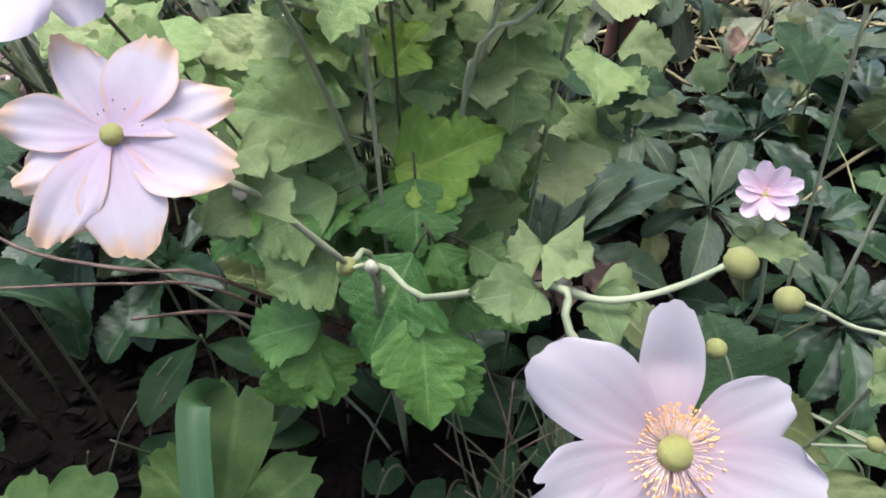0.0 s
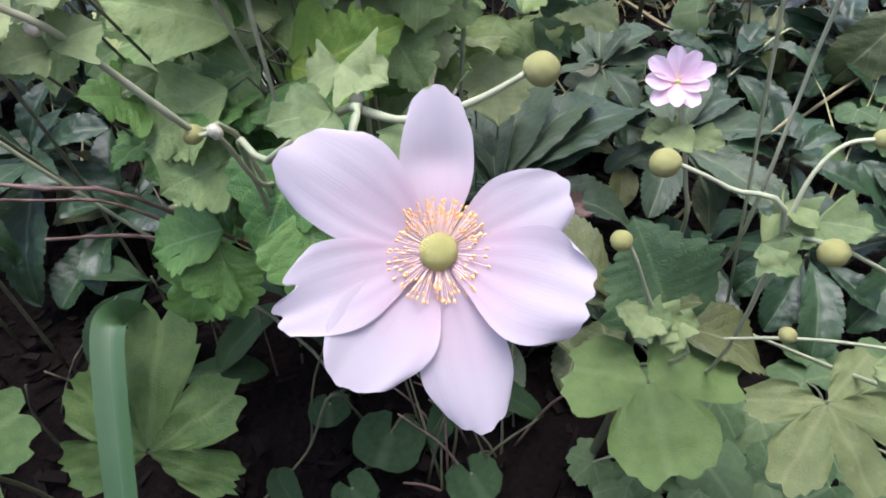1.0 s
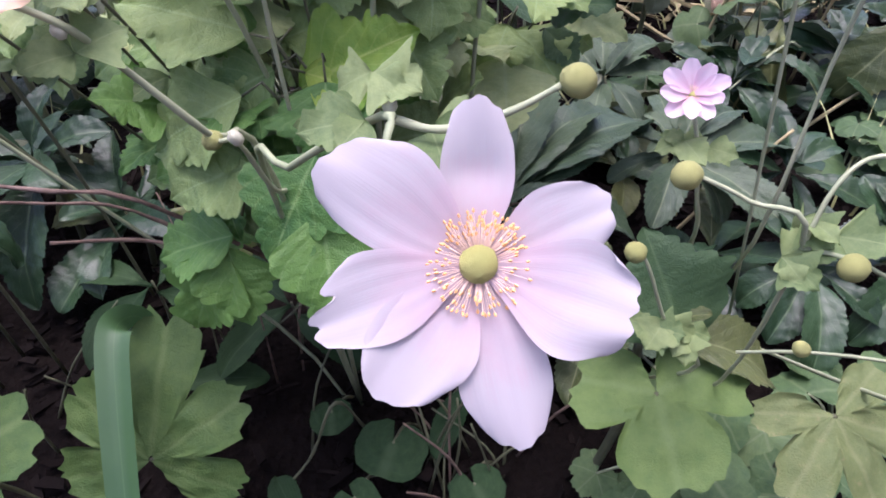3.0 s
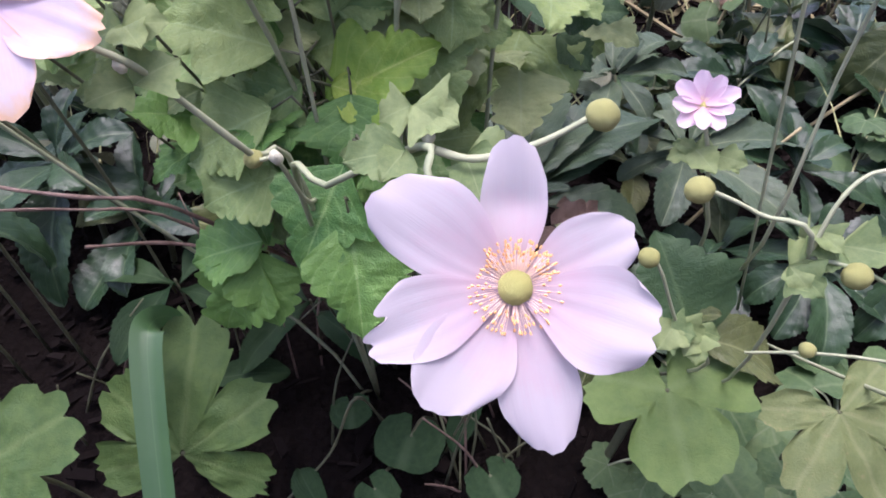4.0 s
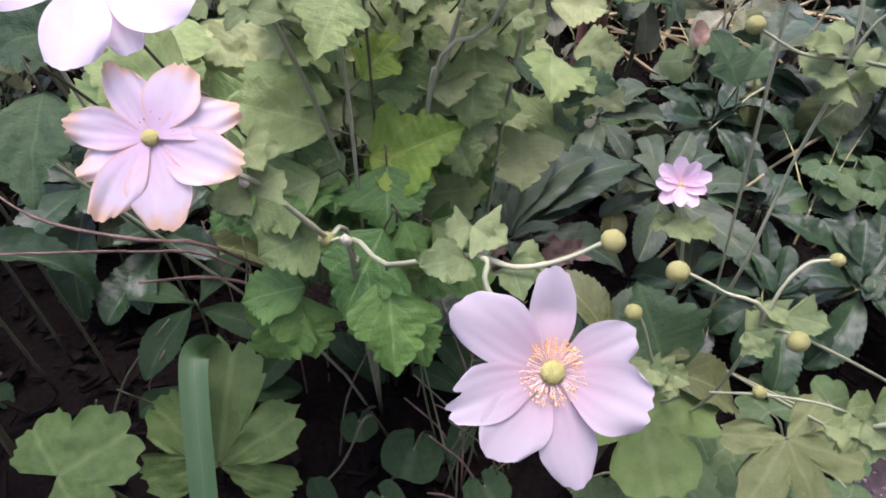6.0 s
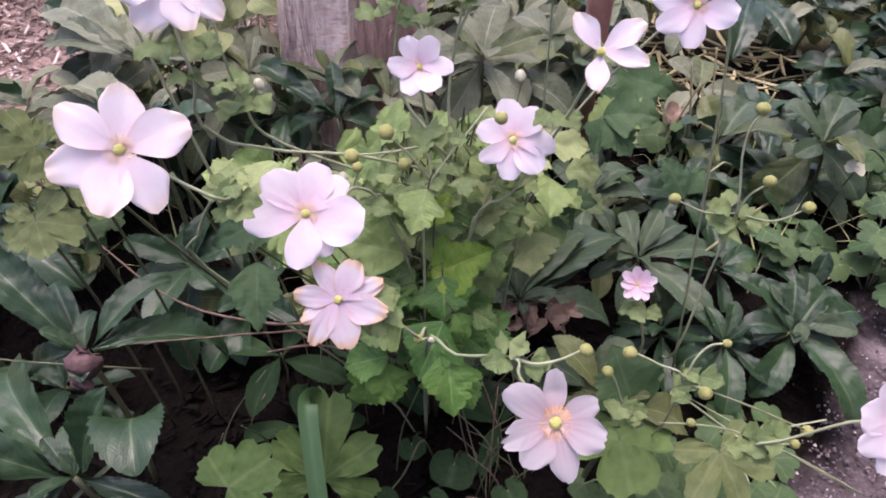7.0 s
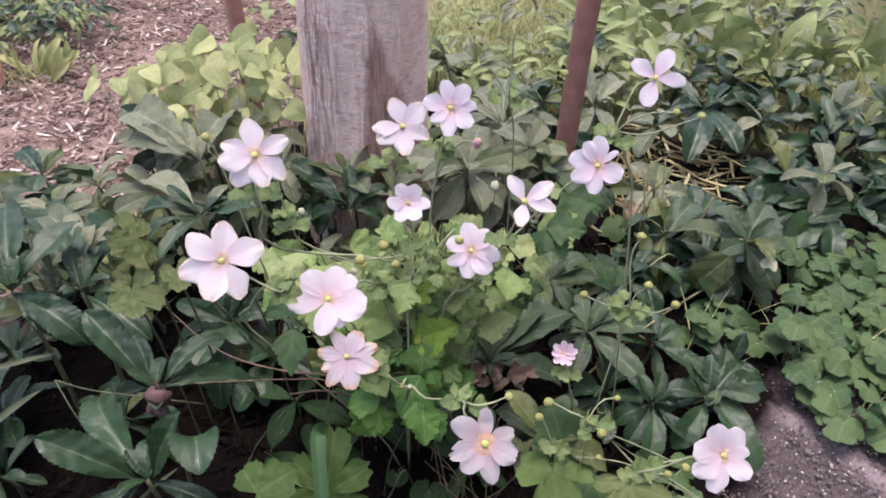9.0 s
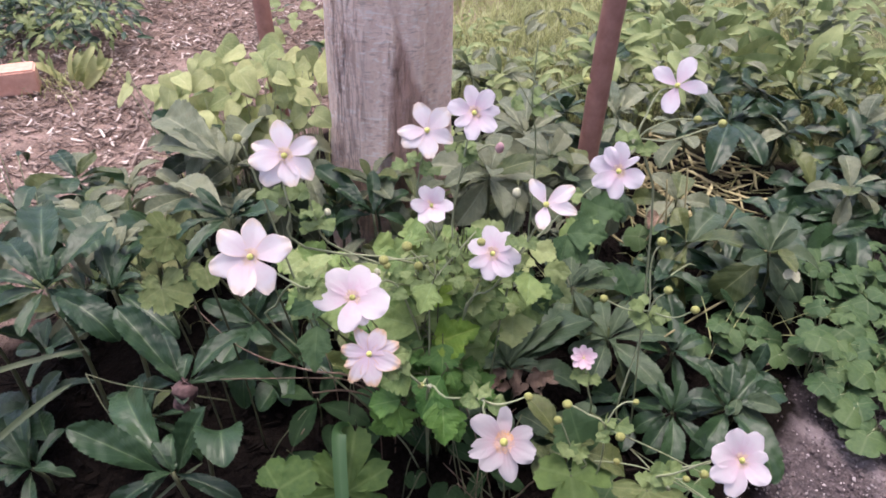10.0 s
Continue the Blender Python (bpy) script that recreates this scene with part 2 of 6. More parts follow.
M = {
    "rosette": leaf_material("rosette_leaf", (0.007, 0.025, 0.011), (0.029, 0.066, 0.025), (0.09, 0.14, 0.065), 0.36, 7.0, 0.40, 0.85, 0.5, 0.08, spec=0.42, relief=0.0007, side_=0.25, cells=22.0),
    "rosette_pale": leaf_material("grey_green_leaf", (0.042, 0.070, 0.034), (0.225, 0.245, 0.145), (0.30, 0.32, 0.21), 0.46, 7.0, 0.40, 0.7, 0.8, 0.15, spec=0.42, relief=0.0010, side_=0.25, cells=20.0, wear=(0.20, 0.17, 0.10)),
    "rosette_mid": leaf_material("mid_green_leaf", (0.017, 0.042, 0.021), (0.080, 0.120, 0.060), (0.15, 0.19, 0.10), 0.45, 7.0, 0.40, 0.75, 0.7, 0.12, spec=0.35, relief=0.0009, side_=0.25, cells=22.0, wear=(0.12, 0.11, 0.06)),
    "rosette_olive": leaf_material("olive_leaf", (0.035, 0.062, 0.020), (0.125, 0.150, 0.048), (0.20, 0.23, 0.10), 0.42, 8.0, 0.27, 0.8, 0.7, 0.14, spec=0.4, relief=0.0009, side_=0.27, cells=20.0, wear=(0.16, 0.10, 0.04)),
    "anemone": leaf_material("anemone_leaf", (0.085, 0.175, 0.050), (0.265, 0.365, 0.120), (0.29, 0.41, 0.18), 0.5, 6.0, 0.32, 0.5, 0.6, 0.26, spec=0.35, relief=0.0010, side_=0.45, cells=14.0),
    "anemone_fresh": leaf_material("fresh_leaf", (0.040, 0.130, 0.028), (0.150, 0.300, 0.060), (0.24, 0.40, 0.13), 0.48, 6.0, 0.32, 0.5, 0.6, 0.28, spec=0.38, relief=0.0010, side_=0.45, cells=14.0),
    "anemone_pale": leaf_material("pale_leaf", (0.190, 0.270, 0.100), (0.430, 0.495, 0.220), (0.36, 0.44, 0.24), 0.55, 6.0, 0.32, 0.4, 0.5, 0.28, spec=0.3, relief=0.0010, side_=0.4, cells=14.0),
    "anemone_yellow": leaf_material("young_leaf", (0.12, 0.26, 0.028), (0.29, 0.41, 0.055), (0.42, 0.49, 0.14), 0.5, 6.0, 0.32, 0.4, 0.5, 0.3, spec=0.35, relief=0.0008, side_=0.4, cells=14.0),
    "bract": leaf_material("bract_leaf", (0.085, 0.150, 0.052), (0.23, 0.30, 0.115), (0.3, 0.38, 0.17), 0.55, 5.0, 0.6, 0.35, 0.5, 0.3, spec=0.3, relief=0.0003),
    "palm": leaf_material("broad_leaf", (0.022, 0.064, 0.027), (0.068, 0.128, 0.048), (0.13, 0.21, 0.085), 0.55, 5.0, 0.8, 0.35, 0.6, 0.25, spec=0.3, side_=0.08, relief=0.0010, puff=0.15),
    "palm_light": leaf_material("light_broad_leaf", (0.045, 0.105, 0.024), (0.130, 0.205, 0.055), (0.17, 0.25, 0.09), 0.55, 5.0, 0.8, 0.35, 0.6, 0.25, spec=0.3, side_=0.08, relief=0.0010, puff=0.15),
    "palm_dull": leaf_material("dull_leaf", (0.07, 0.115, 0.038), (0.18, 0.22, 0.08), (0.25, 0.28, 0.13), 0.6, 6.0, 0.8, 0.3, 0.6, 0.22, wear=(0.26, 0.22, 0.12), spec=0.3, side_=0.08, puff=0.15),
    "violet": leaf_material("heart_leaf", (0.22, 0.30, 0.115), (0.52, 0.55, 0.255), (0.60, 0.62, 0.36), 0.55, 5.0, 0.9, 0.5, 0.4, 0.3, spec=0.3, side_=0.5),
    "cover": leaf_material("cover_leaf", (0.030, 0.082, 0.032), (0.106, 0.172, 0.062), (0.17, 0.23, 0.11), 0.55, 5.0, 0.8, 0.4, 0.5, 0.25, spec=0.3, relief=0.0006),
    "weed": leaf_material("weed_leaf", (0.10, 0.165, 0.055), (0.33, 0.38, 0.16), (0.38, 0.42, 0.22), 0.55, 7.0, 0.4, 0.4, 0.5, 0.25, spec=0.3),
    "grass": leaf_material("grass_blade", (0.19, 0.24, 0.08), (0.45, 0.46, 0.20), (0.40, 0.42, 0.2), 0.5, 1.0, 0.0, 0.3, 0.2, 0.3),
    # low leaves: shade near the soil is put into the colour
    "shade_toned": leaf_material("shade_toned_leaf", (0.008, 0.026, 0.010), (0.030, 0.062, 0.022), (0.06, 0.10, 0.045), 0.6, 5.0, 0.9, 0.4, 0.4, 0.12, spec=0.12),
    "strap": leaf_material("strap_leaf", (0.035, 0.100, 0.032), (0.080, 0.165, 0.055), (0.10, 0.19, 0.07), 0.45, 1.0, 0.0, 0.4, 0.15, 0.2),
    "strap_dull": leaf_material("dull_strap_leaf", (0.045, 0.070, 0.032), (0.095, 0.120, 0.062), (0.13, 0.155, 0.085), 0.5, 1.0, 0.0, 0.4, 0.15, 0.2),
    "petal": petal_material("petal", (0.80, 0.745, 0.775), (0.78, 0.52, 0.64), (0.7, 0.5, 0.3), 0.0),
    "petal_mauve": petal_material("mauve_petal", (0.52, 0.492, 0.502), (0.57, 0.365, 0.42), (0.7, 0.5, 0.3), 0.0),
    "petal_tan": petal_material("faded_petal", (0.66, 0.605, 0.63), (0.57, 0.40, 0.54), (0.70, 0.49, 0.31), 0.95),
    "petal_rim": petal_material("ageing_petal", (0.80, 0.76, 0.775), (0.76, 0.58, 0.66), (0.76, 0.60, 0.42), 0.5),
    "petal_pink": petal_material("pink_petal", (0.78, 0.645, 0.71), (0.74, 0.44, 0.56), (0.6, 0.4, 0.3), 0.0),
    "pistil": plain_material("pistil", (0.53, 0.55, 0.12), (0.74, 0.75, 0.28), 900.0, 0.7, 0.9, 0.001),
    "anther": plain_material("anther", (0.80, 0.42, 0.14), (0.88, 0.57, 0.25), 500.0, 0.7, 0.3, 0.0005),
    "anther_pale": plain_material("spent_anther", (0.76, 0.60, 0.42), (0.84, 0.72, 0.55), 500.0, 0.7, 0.3, 0.0005),
    "filament": plain_material("filament", (0.80, 0.58, 0.46), (0.84, 0.70, 0.58), 300.0, 0.6, 0.1, 0.0005),
    "stem": plain_material("green_stem", (0.20, 0.25, 0.13), (0.38, 0.41, 0.25), 60.0, 0.6, 0.3, 0.0008, rnd=0.4),
    "stem_dark": plain_material("brownish_stem", (0.055, 0.065, 0.035), (0.14, 0.15, 0.075), 60.0, 0.6, 0.3, 0.0008, rnd=0.4),
    "bud": plain_material("bud", (0.22, 0.24, 0.068), (0.38, 0.39, 0.14), 420.0, 0.75, 0.6, 0.0008, rnd=0.3),
    "bud_white": plain_material("pale_bud", (0.36, 0.38, 0.25), (0.50, 0.50, 0.36), 200.0, 0.6, 0.3, 0.0008),
    "bud_pink": plain_material("pink_bud", (0.5, 0.27, 0.3), (0.62, 0.4, 0.4), 120.0, 0.6, 0.3, 0.0008),
    "twig": plain_material("dry_twig", (0.08, 0.052, 0.036), (0.22, 0.155, 0.115), 70.0, 0.8, 0.6, 0.001),
    "dry": plain_material("dry_leaf", (0.13, 0.085, 0.060), (0.42, 0.30, 0.215), 60.0, 0.85, 0.8, 0.003),
    "dry_purple": plain_material("shrivelled_leaf", (0.035, 0.020, 0.019), (0.13, 0.078, 0.074), 60.0, 0.85, 0.8, 0.003),
    "stake": plain_material("rusty_brown_paint", (0.27, 0.13, 0.10), (0.43, 0.225, 0.18), 26.0, 0.55, 0.6, 0.002, 8.0),
    "brick": plain_material("terracotta", (0.56, 0.30, 0.22), (0.72, 0.44, 0.34), 30.0, 0.85, 0.5, 0.003, 8.0),
    "render": plain_material("wall_render", (0.20, 0.17, 0.15), (0.30, 0.26, 0.23), 8.0, 0.9, 0.5, 0.004, 8.0),
    "soil": ground_material(),
    "bark": bark_material(),
    "chip": island_material("wood_chip", (0.08, 0.056, 0.045), (0.40, 0.31, 0.26), 0.9, (0.58, 0.50, 0.44)),
    "stone": island_material("grit", (0.08, 0.066, 0.068), (0.25, 0.208, 0.21), 0.9, (0.5, 0.45, 0.44)),
    "straw": island_material("straw", (0.17, 0.145, 0.07), (0.42, 0.38, 0.21), 0.8),
    # litter tones hold the shade under the plants too
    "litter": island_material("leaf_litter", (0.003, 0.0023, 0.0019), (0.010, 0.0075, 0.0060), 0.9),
}


# ------------------------------------------------------------------ mesh builders
def grid_mesh(name, pts, uvs, mat, closed=False):
    """A smooth sheet from an array of rows x columns of places, with a uv for each."""
    r, c = pts.shape[:2]
    me = bpy.data.meshes.new(name)
    i = np.arange(r * c).reshape(r, c)
    if closed:
        i = np.concatenate([i, i[:, :1]], 1)
    q = np.stack([i[:-1, :-1], i[:-1, 1:], i[1:, 1:], i[1:, :-1]], -1).reshape(-1, 4)
    me.from_pydata(pts.reshape(-1, 3).tolist(), [], q.tolist())
    lay = me.uv_layers.new(name="UVMap")
    lay.data.foreach_set("uv", uvs.reshape(-1, 2)[q.ravel()].astype(np.float32).ravel())
    me.polygons.foreach_set("use_smooth", np.ones(len(q), bool))
    me.materials.append(M[mat])
    return me


OUTLINES = {
    # half width along the blade, as a share of its length
    "rosette": (lambda s: 0.18 * np.sin(np.pi * np.clip(s, 0, 1) ** 1.28) ** 0.72 * np.clip(s * 4.0, 0, 1) ** 0.8 + 0.010 * (1 - s), 18, 0.06, 0.3),
    "petal": (lambda s: 0.5 * np.clip(s / 0.62, 0, 1) ** 0.62 * np.sqrt(np.clip(1 - (np.clip(s - 0.62, 0, 1) / 0.385) ** 2, 0, 1)) + 0.09 * (1 - s), 0, 0.0, 0.0),
    "lobed": (lambda s: (0.37 * np.sin(np.pi * s ** 0.62) ** 1.0) * (1 + 0.17 * np.cos((s - 0.30) * 12.5)) + 0.008, 7, 0.13, 0.22),
    "ovate": (lambda s: 0.35 * np.sin(np.pi * s ** 0.62) ** 1.0 + 0.008, 9, 0.12, 0.25),
    "heart": (lambda s: 0.5 * np.sin(np.pi * np.clip(s, 0, 1) ** 0.55) ** 0.75 + 0.01, 0, 0.0, -0.32),
    "lance": (lambda s: 0.13 * np.sin(np.pi * s ** 0.8) ** 0.9 + 0.006, 8, 0.02, 0.2),
    "strap": (lambda s: 0.035 * np.clip((1 - s) * 4, 0, 1) ** 0.6 * (0.6 + 0.4 * np.clip(s * 5, 0, 1)), 0, 0.0, 0.0),
}


def blade(name, kind, mat, seed, nu=22, nv=9, droop=0.5, fold=0.25, wave=0.03, ripple=0.0, cup=0.0, width=1.0, pucker=0.0, quilt=0.0):
    """A leaf or petal of length 1 from the origin along +y, its face up."""
    rng = np.random.RandomState(seed)
    shape, teeth, depth, forward = OUTLINES[kind]
    s = np.linspace(0, 1, nu)
    if kind == "petal":
        s = 1 - (1 - s) ** 1.5
    v = np.linspace(-1, 1, nv)
    S, V = np.meshgrid(s, v, indexing="ij")
    h = shape(S) * width * (1 + 0.10 * np.sin(S * 5 + rng.rand() * 6) * (V > 0) - 0.08 * np.sin(S * 6 + rng.rand() * 6) * (V < 0))
    if kind == "petal":
        h = h * (1 + 0.06 * np.sin(S * 9 + V * 2 + rng.rand() * 6))
    elif teeth:
        saw = (S * teeth + 1e-6) % 1.0
        if kind in ("lobed", "ovate"):
            saw = np.abs(np.sin(np.pi * (S * teeth + 0.25 * (V > 0)))) ** 0.7 - 0.2
            h = h * (1 + 0.10 * np.sin(S * 17 + (V > 0) * 2.1 + rng.rand() * 6) * np.abs(V))
        h = h * (1 + depth * (saw - 0.4) * 2 * np.abs(V) ** 3 * np.clip(S * 2.2 - 0.35, 0, 1))
    X = V * h
    Y = S + forward * np.abs(V) ** 1.4 * h
    if kind == "petal":
        Y = Y + (0.02 * np.cos(V * 5 + rng.rand() * 6) - 0.05 * (1 - np.abs(V)) * rng.rand() ** 2) * S ** 6 * np.clip(h * 5, 0, 1)
    if kind == "heart":
        Y = np.where(S < 0.25, Y - 0.16 * np.abs(V) * (1 - S * 4), Y)
    Z = fold * np.abs(X) - cup * X ** 2 + wave * np.sin(S * (7 + 3 * rng.rand()) + V * 2 + rng.rand() * 6) * np.abs(V) * 1.2
    Z += ripple * np.sin((S - 0.4 * np.abs(V)) * 34) * np.abs(V) * 0.5
    if pucker:
        for _ in range(7):
            fs, fv, ph = rng.uniform(9, 26), rng.uniform(3, 9), rng.rand() * 6.3
            Z += pucker * np.sin(S * fs + ph) * np.cos(V * fv + ph * 2) * np.sin(np.pi * S) * 0.5
    if quilt:
        n_ = 6.5
        rib = np.abs(((S - 0.42 * np.abs(V)) * n_) % 1.0 - 0.5) * 2
        Z += quilt * (1 - rib ** 2) * np.clip(np.abs(V) * 2.5, 0, 1) * np.sin(np.pi * np.clip(S, 0, 1)) ** 0.5
    bend = droop * S ** 1.6
    # bends along its length
    ang = np.cumsum(np.gradient(bend[:, nv // 2])) if droop else np.zeros(nu)
    ds = np.gradient(s)
    yc, zc = np.cumsum(np.cos(ang) * ds), np.cumsum(-np.sin(ang) * ds)
    off = Y - S
    P = np.stack([X + 0.06 * (rng.rand() - 0.5) * S ** 2,
                  (yc - yc[0])[:, None] + off * np.cos(ang)[:, None] + Z * np.sin(ang)[:, None],
                  (zc - zc[0])[:, None] - off * np.sin(ang)[:, None] + Z * np.cos(ang)[:, None]], -1)
    return grid_mesh(name, P, np.stack([np.abs(V), S], -1), mat)


def shaped_petal(name, mat, seed, left=0.5, right=0.5, peak=0.6, blunt=2.0, droop=0.25, cup=0.35, ruffle=0.03, hood=0.0, nicks=(), skew=0.0, nu=26, nv=21):
    """A petal of length 1 along +y: half widths of either side, where it is widest, how blunt its tip is, and its folds."""
    rng = np.random.RandomState(seed)
    s = 1 - (1 - np.linspace(0, 1, nu)) ** 1.3
    v = np.linspace(-1, 1, nv)
    S, V = np.meshgrid(s, v, indexing="ij")
    pk = peak + 0.05 * V * rng.uniform(-1, 1)
    rise = 0.16 + 0.84 * np.sin(np.pi / 2 * np.clip(S / pk, 0, 1)) ** 1.15
    end = np.clip(0.30 + 0.20 * blunt, 0.45, 0.84)
    fall = 1 - (1 - end) * np.clip((S - pk) / (1 - pk), 0, 1) ** 2
    h = np.where(V < 0, left, right) * rise * fall
    h = h * (1 + 0.03 * np.sin(S * 8 + rng.rand() * 6 + (V > 0) * 2))
    X = V * h
    edge = np.abs(V) ** 2
    # the tip is a rounded or pointed arc from side to side
    Y = S - (0.30 - 0.02 * blunt) * (1 - np.sqrt(1 - 0.97 * V ** 2)) * S ** 3 - 0.05 * max(0.0, 2.0 - blunt) * np.abs(V) * S ** 3 + skew * V * S ** 4
    Y = Y + 0.010 * np.sin(V * 6 + rng.rand() * 6) * S ** 6 + 0.006 * np.sin(V * 15 + rng.rand() * 6) * S ** 9
    for at, deep in nicks:
        Y = Y - deep * np.exp(-((V - at) / 0.13) ** 2) * S ** 9
    q = np.clip((S - 0.5) / 0.5, 0, 1)
    Z = cup * X ** 2 * (1 - 0.5 * S) - droop * 0.5 * S ** 2 + hood * (q ** 2 * (3 - 2 * q)) * (1 - 0.4 * edge) - hood * 0.55 * np.exp(-((S - 0.52) / 0.13) ** 2) * (1 - edge)
    ph = rng.rand(4) * 6.3
    Z = Z + ruffle * S ** 3 * (np.sin(V * 4.3 + ph[0]) + 0.55 * np.sin(V * 9 + ph[1])) * (0.35 + 0.65 * np.abs(V))
    Z = Z + 0.0022 * np.sin(V * 15 + ph[2]) * np.sin(np.pi * S) + 0.012 * np.sin(V * 3 + S * 5 + ph[3]) * S
    Z = Z - 0.02 * np.exp(-(V / 0.14) ** 2) * np.clip(1 - S * 1.1, 0, 1) * S
    return grid_mesh(name, np.stack([X, Y, Z], -1), np.stack([np.abs(V), S], -1), mat)


def palm(name, mat, seed, lobes=5, deep=0.35, spread=150.0, teeth=4, tooth=0.07, cup=0.15, ruffle=0.06, nr=8, per=10, sharp=False, power=4.0):
    """A rounded, lobed leaf of radius about 1 round its stalk's end, the middle lobe along +y."""
    rng = np.random.RandomState(seed)
    n = lobes * per + 1
    th = np.linspace(-1, 1, n)
    ang = th * radians(spread)
    ph = (th + 1) / 2 * lobes
    loc = ph - np.floor(np.clip(ph, 0, lobes - 1e-6))
    d = np.abs(loc - 0.5) * 2
    size = 1 - 0.30 * np.abs(th) ** 1.5 + 0.08 * rng.randn(lobes)[np.clip(np.floor(ph).astype(int), 0, lobes - 1)]
    r = size * (1 - deep * d ** power) * (1 + (0.10 if power < 4 else 0.0) * (1 - d) ** 2)
    r = r * (1 + tooth * (2 * np.abs(np.sin(np.pi * loc * teeth)) ** 0.8 - 1.2)) * (1 + 0.03 * rng.randn(n))
    if sharp:
        r = size * (1 - deep * d ** 2.6) * (1 + tooth * (1 - 2 * np.abs(((loc * teeth) % 1) - 0.5) * 2)) * (1 + 0.02 * rng.randn(n))
    rho = np.linspace(0.02, 1, nr) ** 0.9
    R, A = np.meshgrid(rho, ang, indexing="ij")
    rr = R * r[None, :]
    X, Y = rr * np.sin(A), rr * np.cos(A)
    vein = d[None, :] * R * 0.75
    Z = -cup * rr ** 2 + ruffle * np.sin(A * 3 + rng.rand() * 6) * R ** 2 + 0.05 * d[None, :] * R + 0.02 * np.sin(R * 14)
    uv = np.stack([np.broadcast_to(vein, R.shape), R], -1)
    return grid_mesh(name, np.stack([X, Y, Z], -1)[:, ::-1], uv[:, ::-1], mat)


def smooth_line(points, n):
    p = [Vector(q) for q in points]
    if len(p) == 2:
        return [p[0].lerp(p[1], i / n) for i in range(n + 1)]
    ext = [p[0] * 2 - p[1]] + p + [p[-1] * 2 - p[-2]]
    out = []
    segs = len(p) - 1
    for i in range(segs):
        a, b, c, d = ext[i:i + 4]
        m = max(2, n // segs)
        for k in range(m):
            t = k / m
            out.append(0.5 * ((2 * b) + (c - a) * t + (2 * a - 5 * b + 4 * c - d) * t * t + (3 * b - a - 3 * c + d) * t ** 3))
    return out + [p[-1]]


def tube_mesh(name, points, r0, r1, mat, n=14, sides=7, lump=0.06, seed=0):
    line = smooth_line(points, n)
    rng = np.random.RandomState(seed)
    ref = Vector((0.31, 0.9, 0.2))
    rows = []
    for i, c in enumerate(line):
        d = (line[min(i + 1, len(line) - 1)] - line[max(i - 1, 0)]).normalized()
        u = d.cross(ref).normalized()
        w = d.cross(u)
        k = i / (len(line) - 1)
        r = (r0 + (r1 - r0) * k) * (1 + lump * rng.randn())
        if i in (0, len(line) - 1):
            rows.append([c + (u * math.cos(a) + w * math.sin(a)) * r * 0.15 for a in np.linspace(0, 2 * math.pi, sides, endpoint=False)])
        rows.append([c + (u * math.cos(a) + w * math.sin(a)) * r for a in np.linspace(0, 2 * math.pi, sides, endpoint=False)])
    rows[-1], rows[-2] = rows[-2], rows[-1]
    P = np.array([[list(v) for v in row] for row in rows])
    uv = np.zeros(P.shape[:2] + (2,))
    return grid_mesh(name, P, uv, mat, closed=True)


def ball_mesh(name, mat, rx=1.0, rz=1.0, rough=0.05, seed=0, nu=10, nv=14, bottom=-1.0):
    rng = np.random.RandomState(seed)
    a = np.linspace(-math.pi / 2, math.pi / 2, nu)
    b = np.linspace(0, 2 * math.pi, nv, endpoint=False)
    A, B = np.meshgrid(a, b, indexing="ij")
    k = 1 + rough * rng.randn(nu, nv) * np.cos(A)
    z = np.maximum(np.sin(A), bottom)
    P = np.stack([np.cos(A) * np.cos(B) * rx * k, np.cos(A) * np.sin(B) * rx * k, z * rz * k], -1)
    return grid_mesh(name, P, np.zeros(P.shape[:2] + (2,)), mat, closed=True)


def part(name, me, parent, m=None, label=""):
    ob = new(name, me)
    ob.parent = parent
    if m is not None:
        ob.matrix_basis = m
    if label:
        ob["label"] = label
    return ob


def sub(name, me, of, m=None, label=""):
    """A piece of a part, placed in the thing's own space."""
    ob = part(name, me, of, m, label)
    ob.matrix_parent_inverse = of.matrix_basis.inverted()
    return ob


def thing(name, at, label, category, group="", kind=""):
    ob = new(name)
    ob.empty_display_size = 0.02
    ob.location = at
    return tagged(ob, label, category, group, kind)


def aim(p, along, face, sx=1.0, sy=1.0, sz=1.0):
    """A pose at p whose y runs along a direction and whose z leans to face."""
    y = Vector(along).normalized()
    f = Vector(face)
    x = y.cross(f)
    if x.length < 1e-4:
        x = y.cross(Vector((0.3, 0.2, 1)))
    x.normalize()
    z = x.cross(y)
    m = Matrix((x, y, z)).transposed().to_4x4()
    return Matrix.Translation(p) @ m @ Matrix.Diagonal((sx, sy, sz, 1))


def shifted(points, o):
    return [Vector(p) - Vector(o) for p in points]


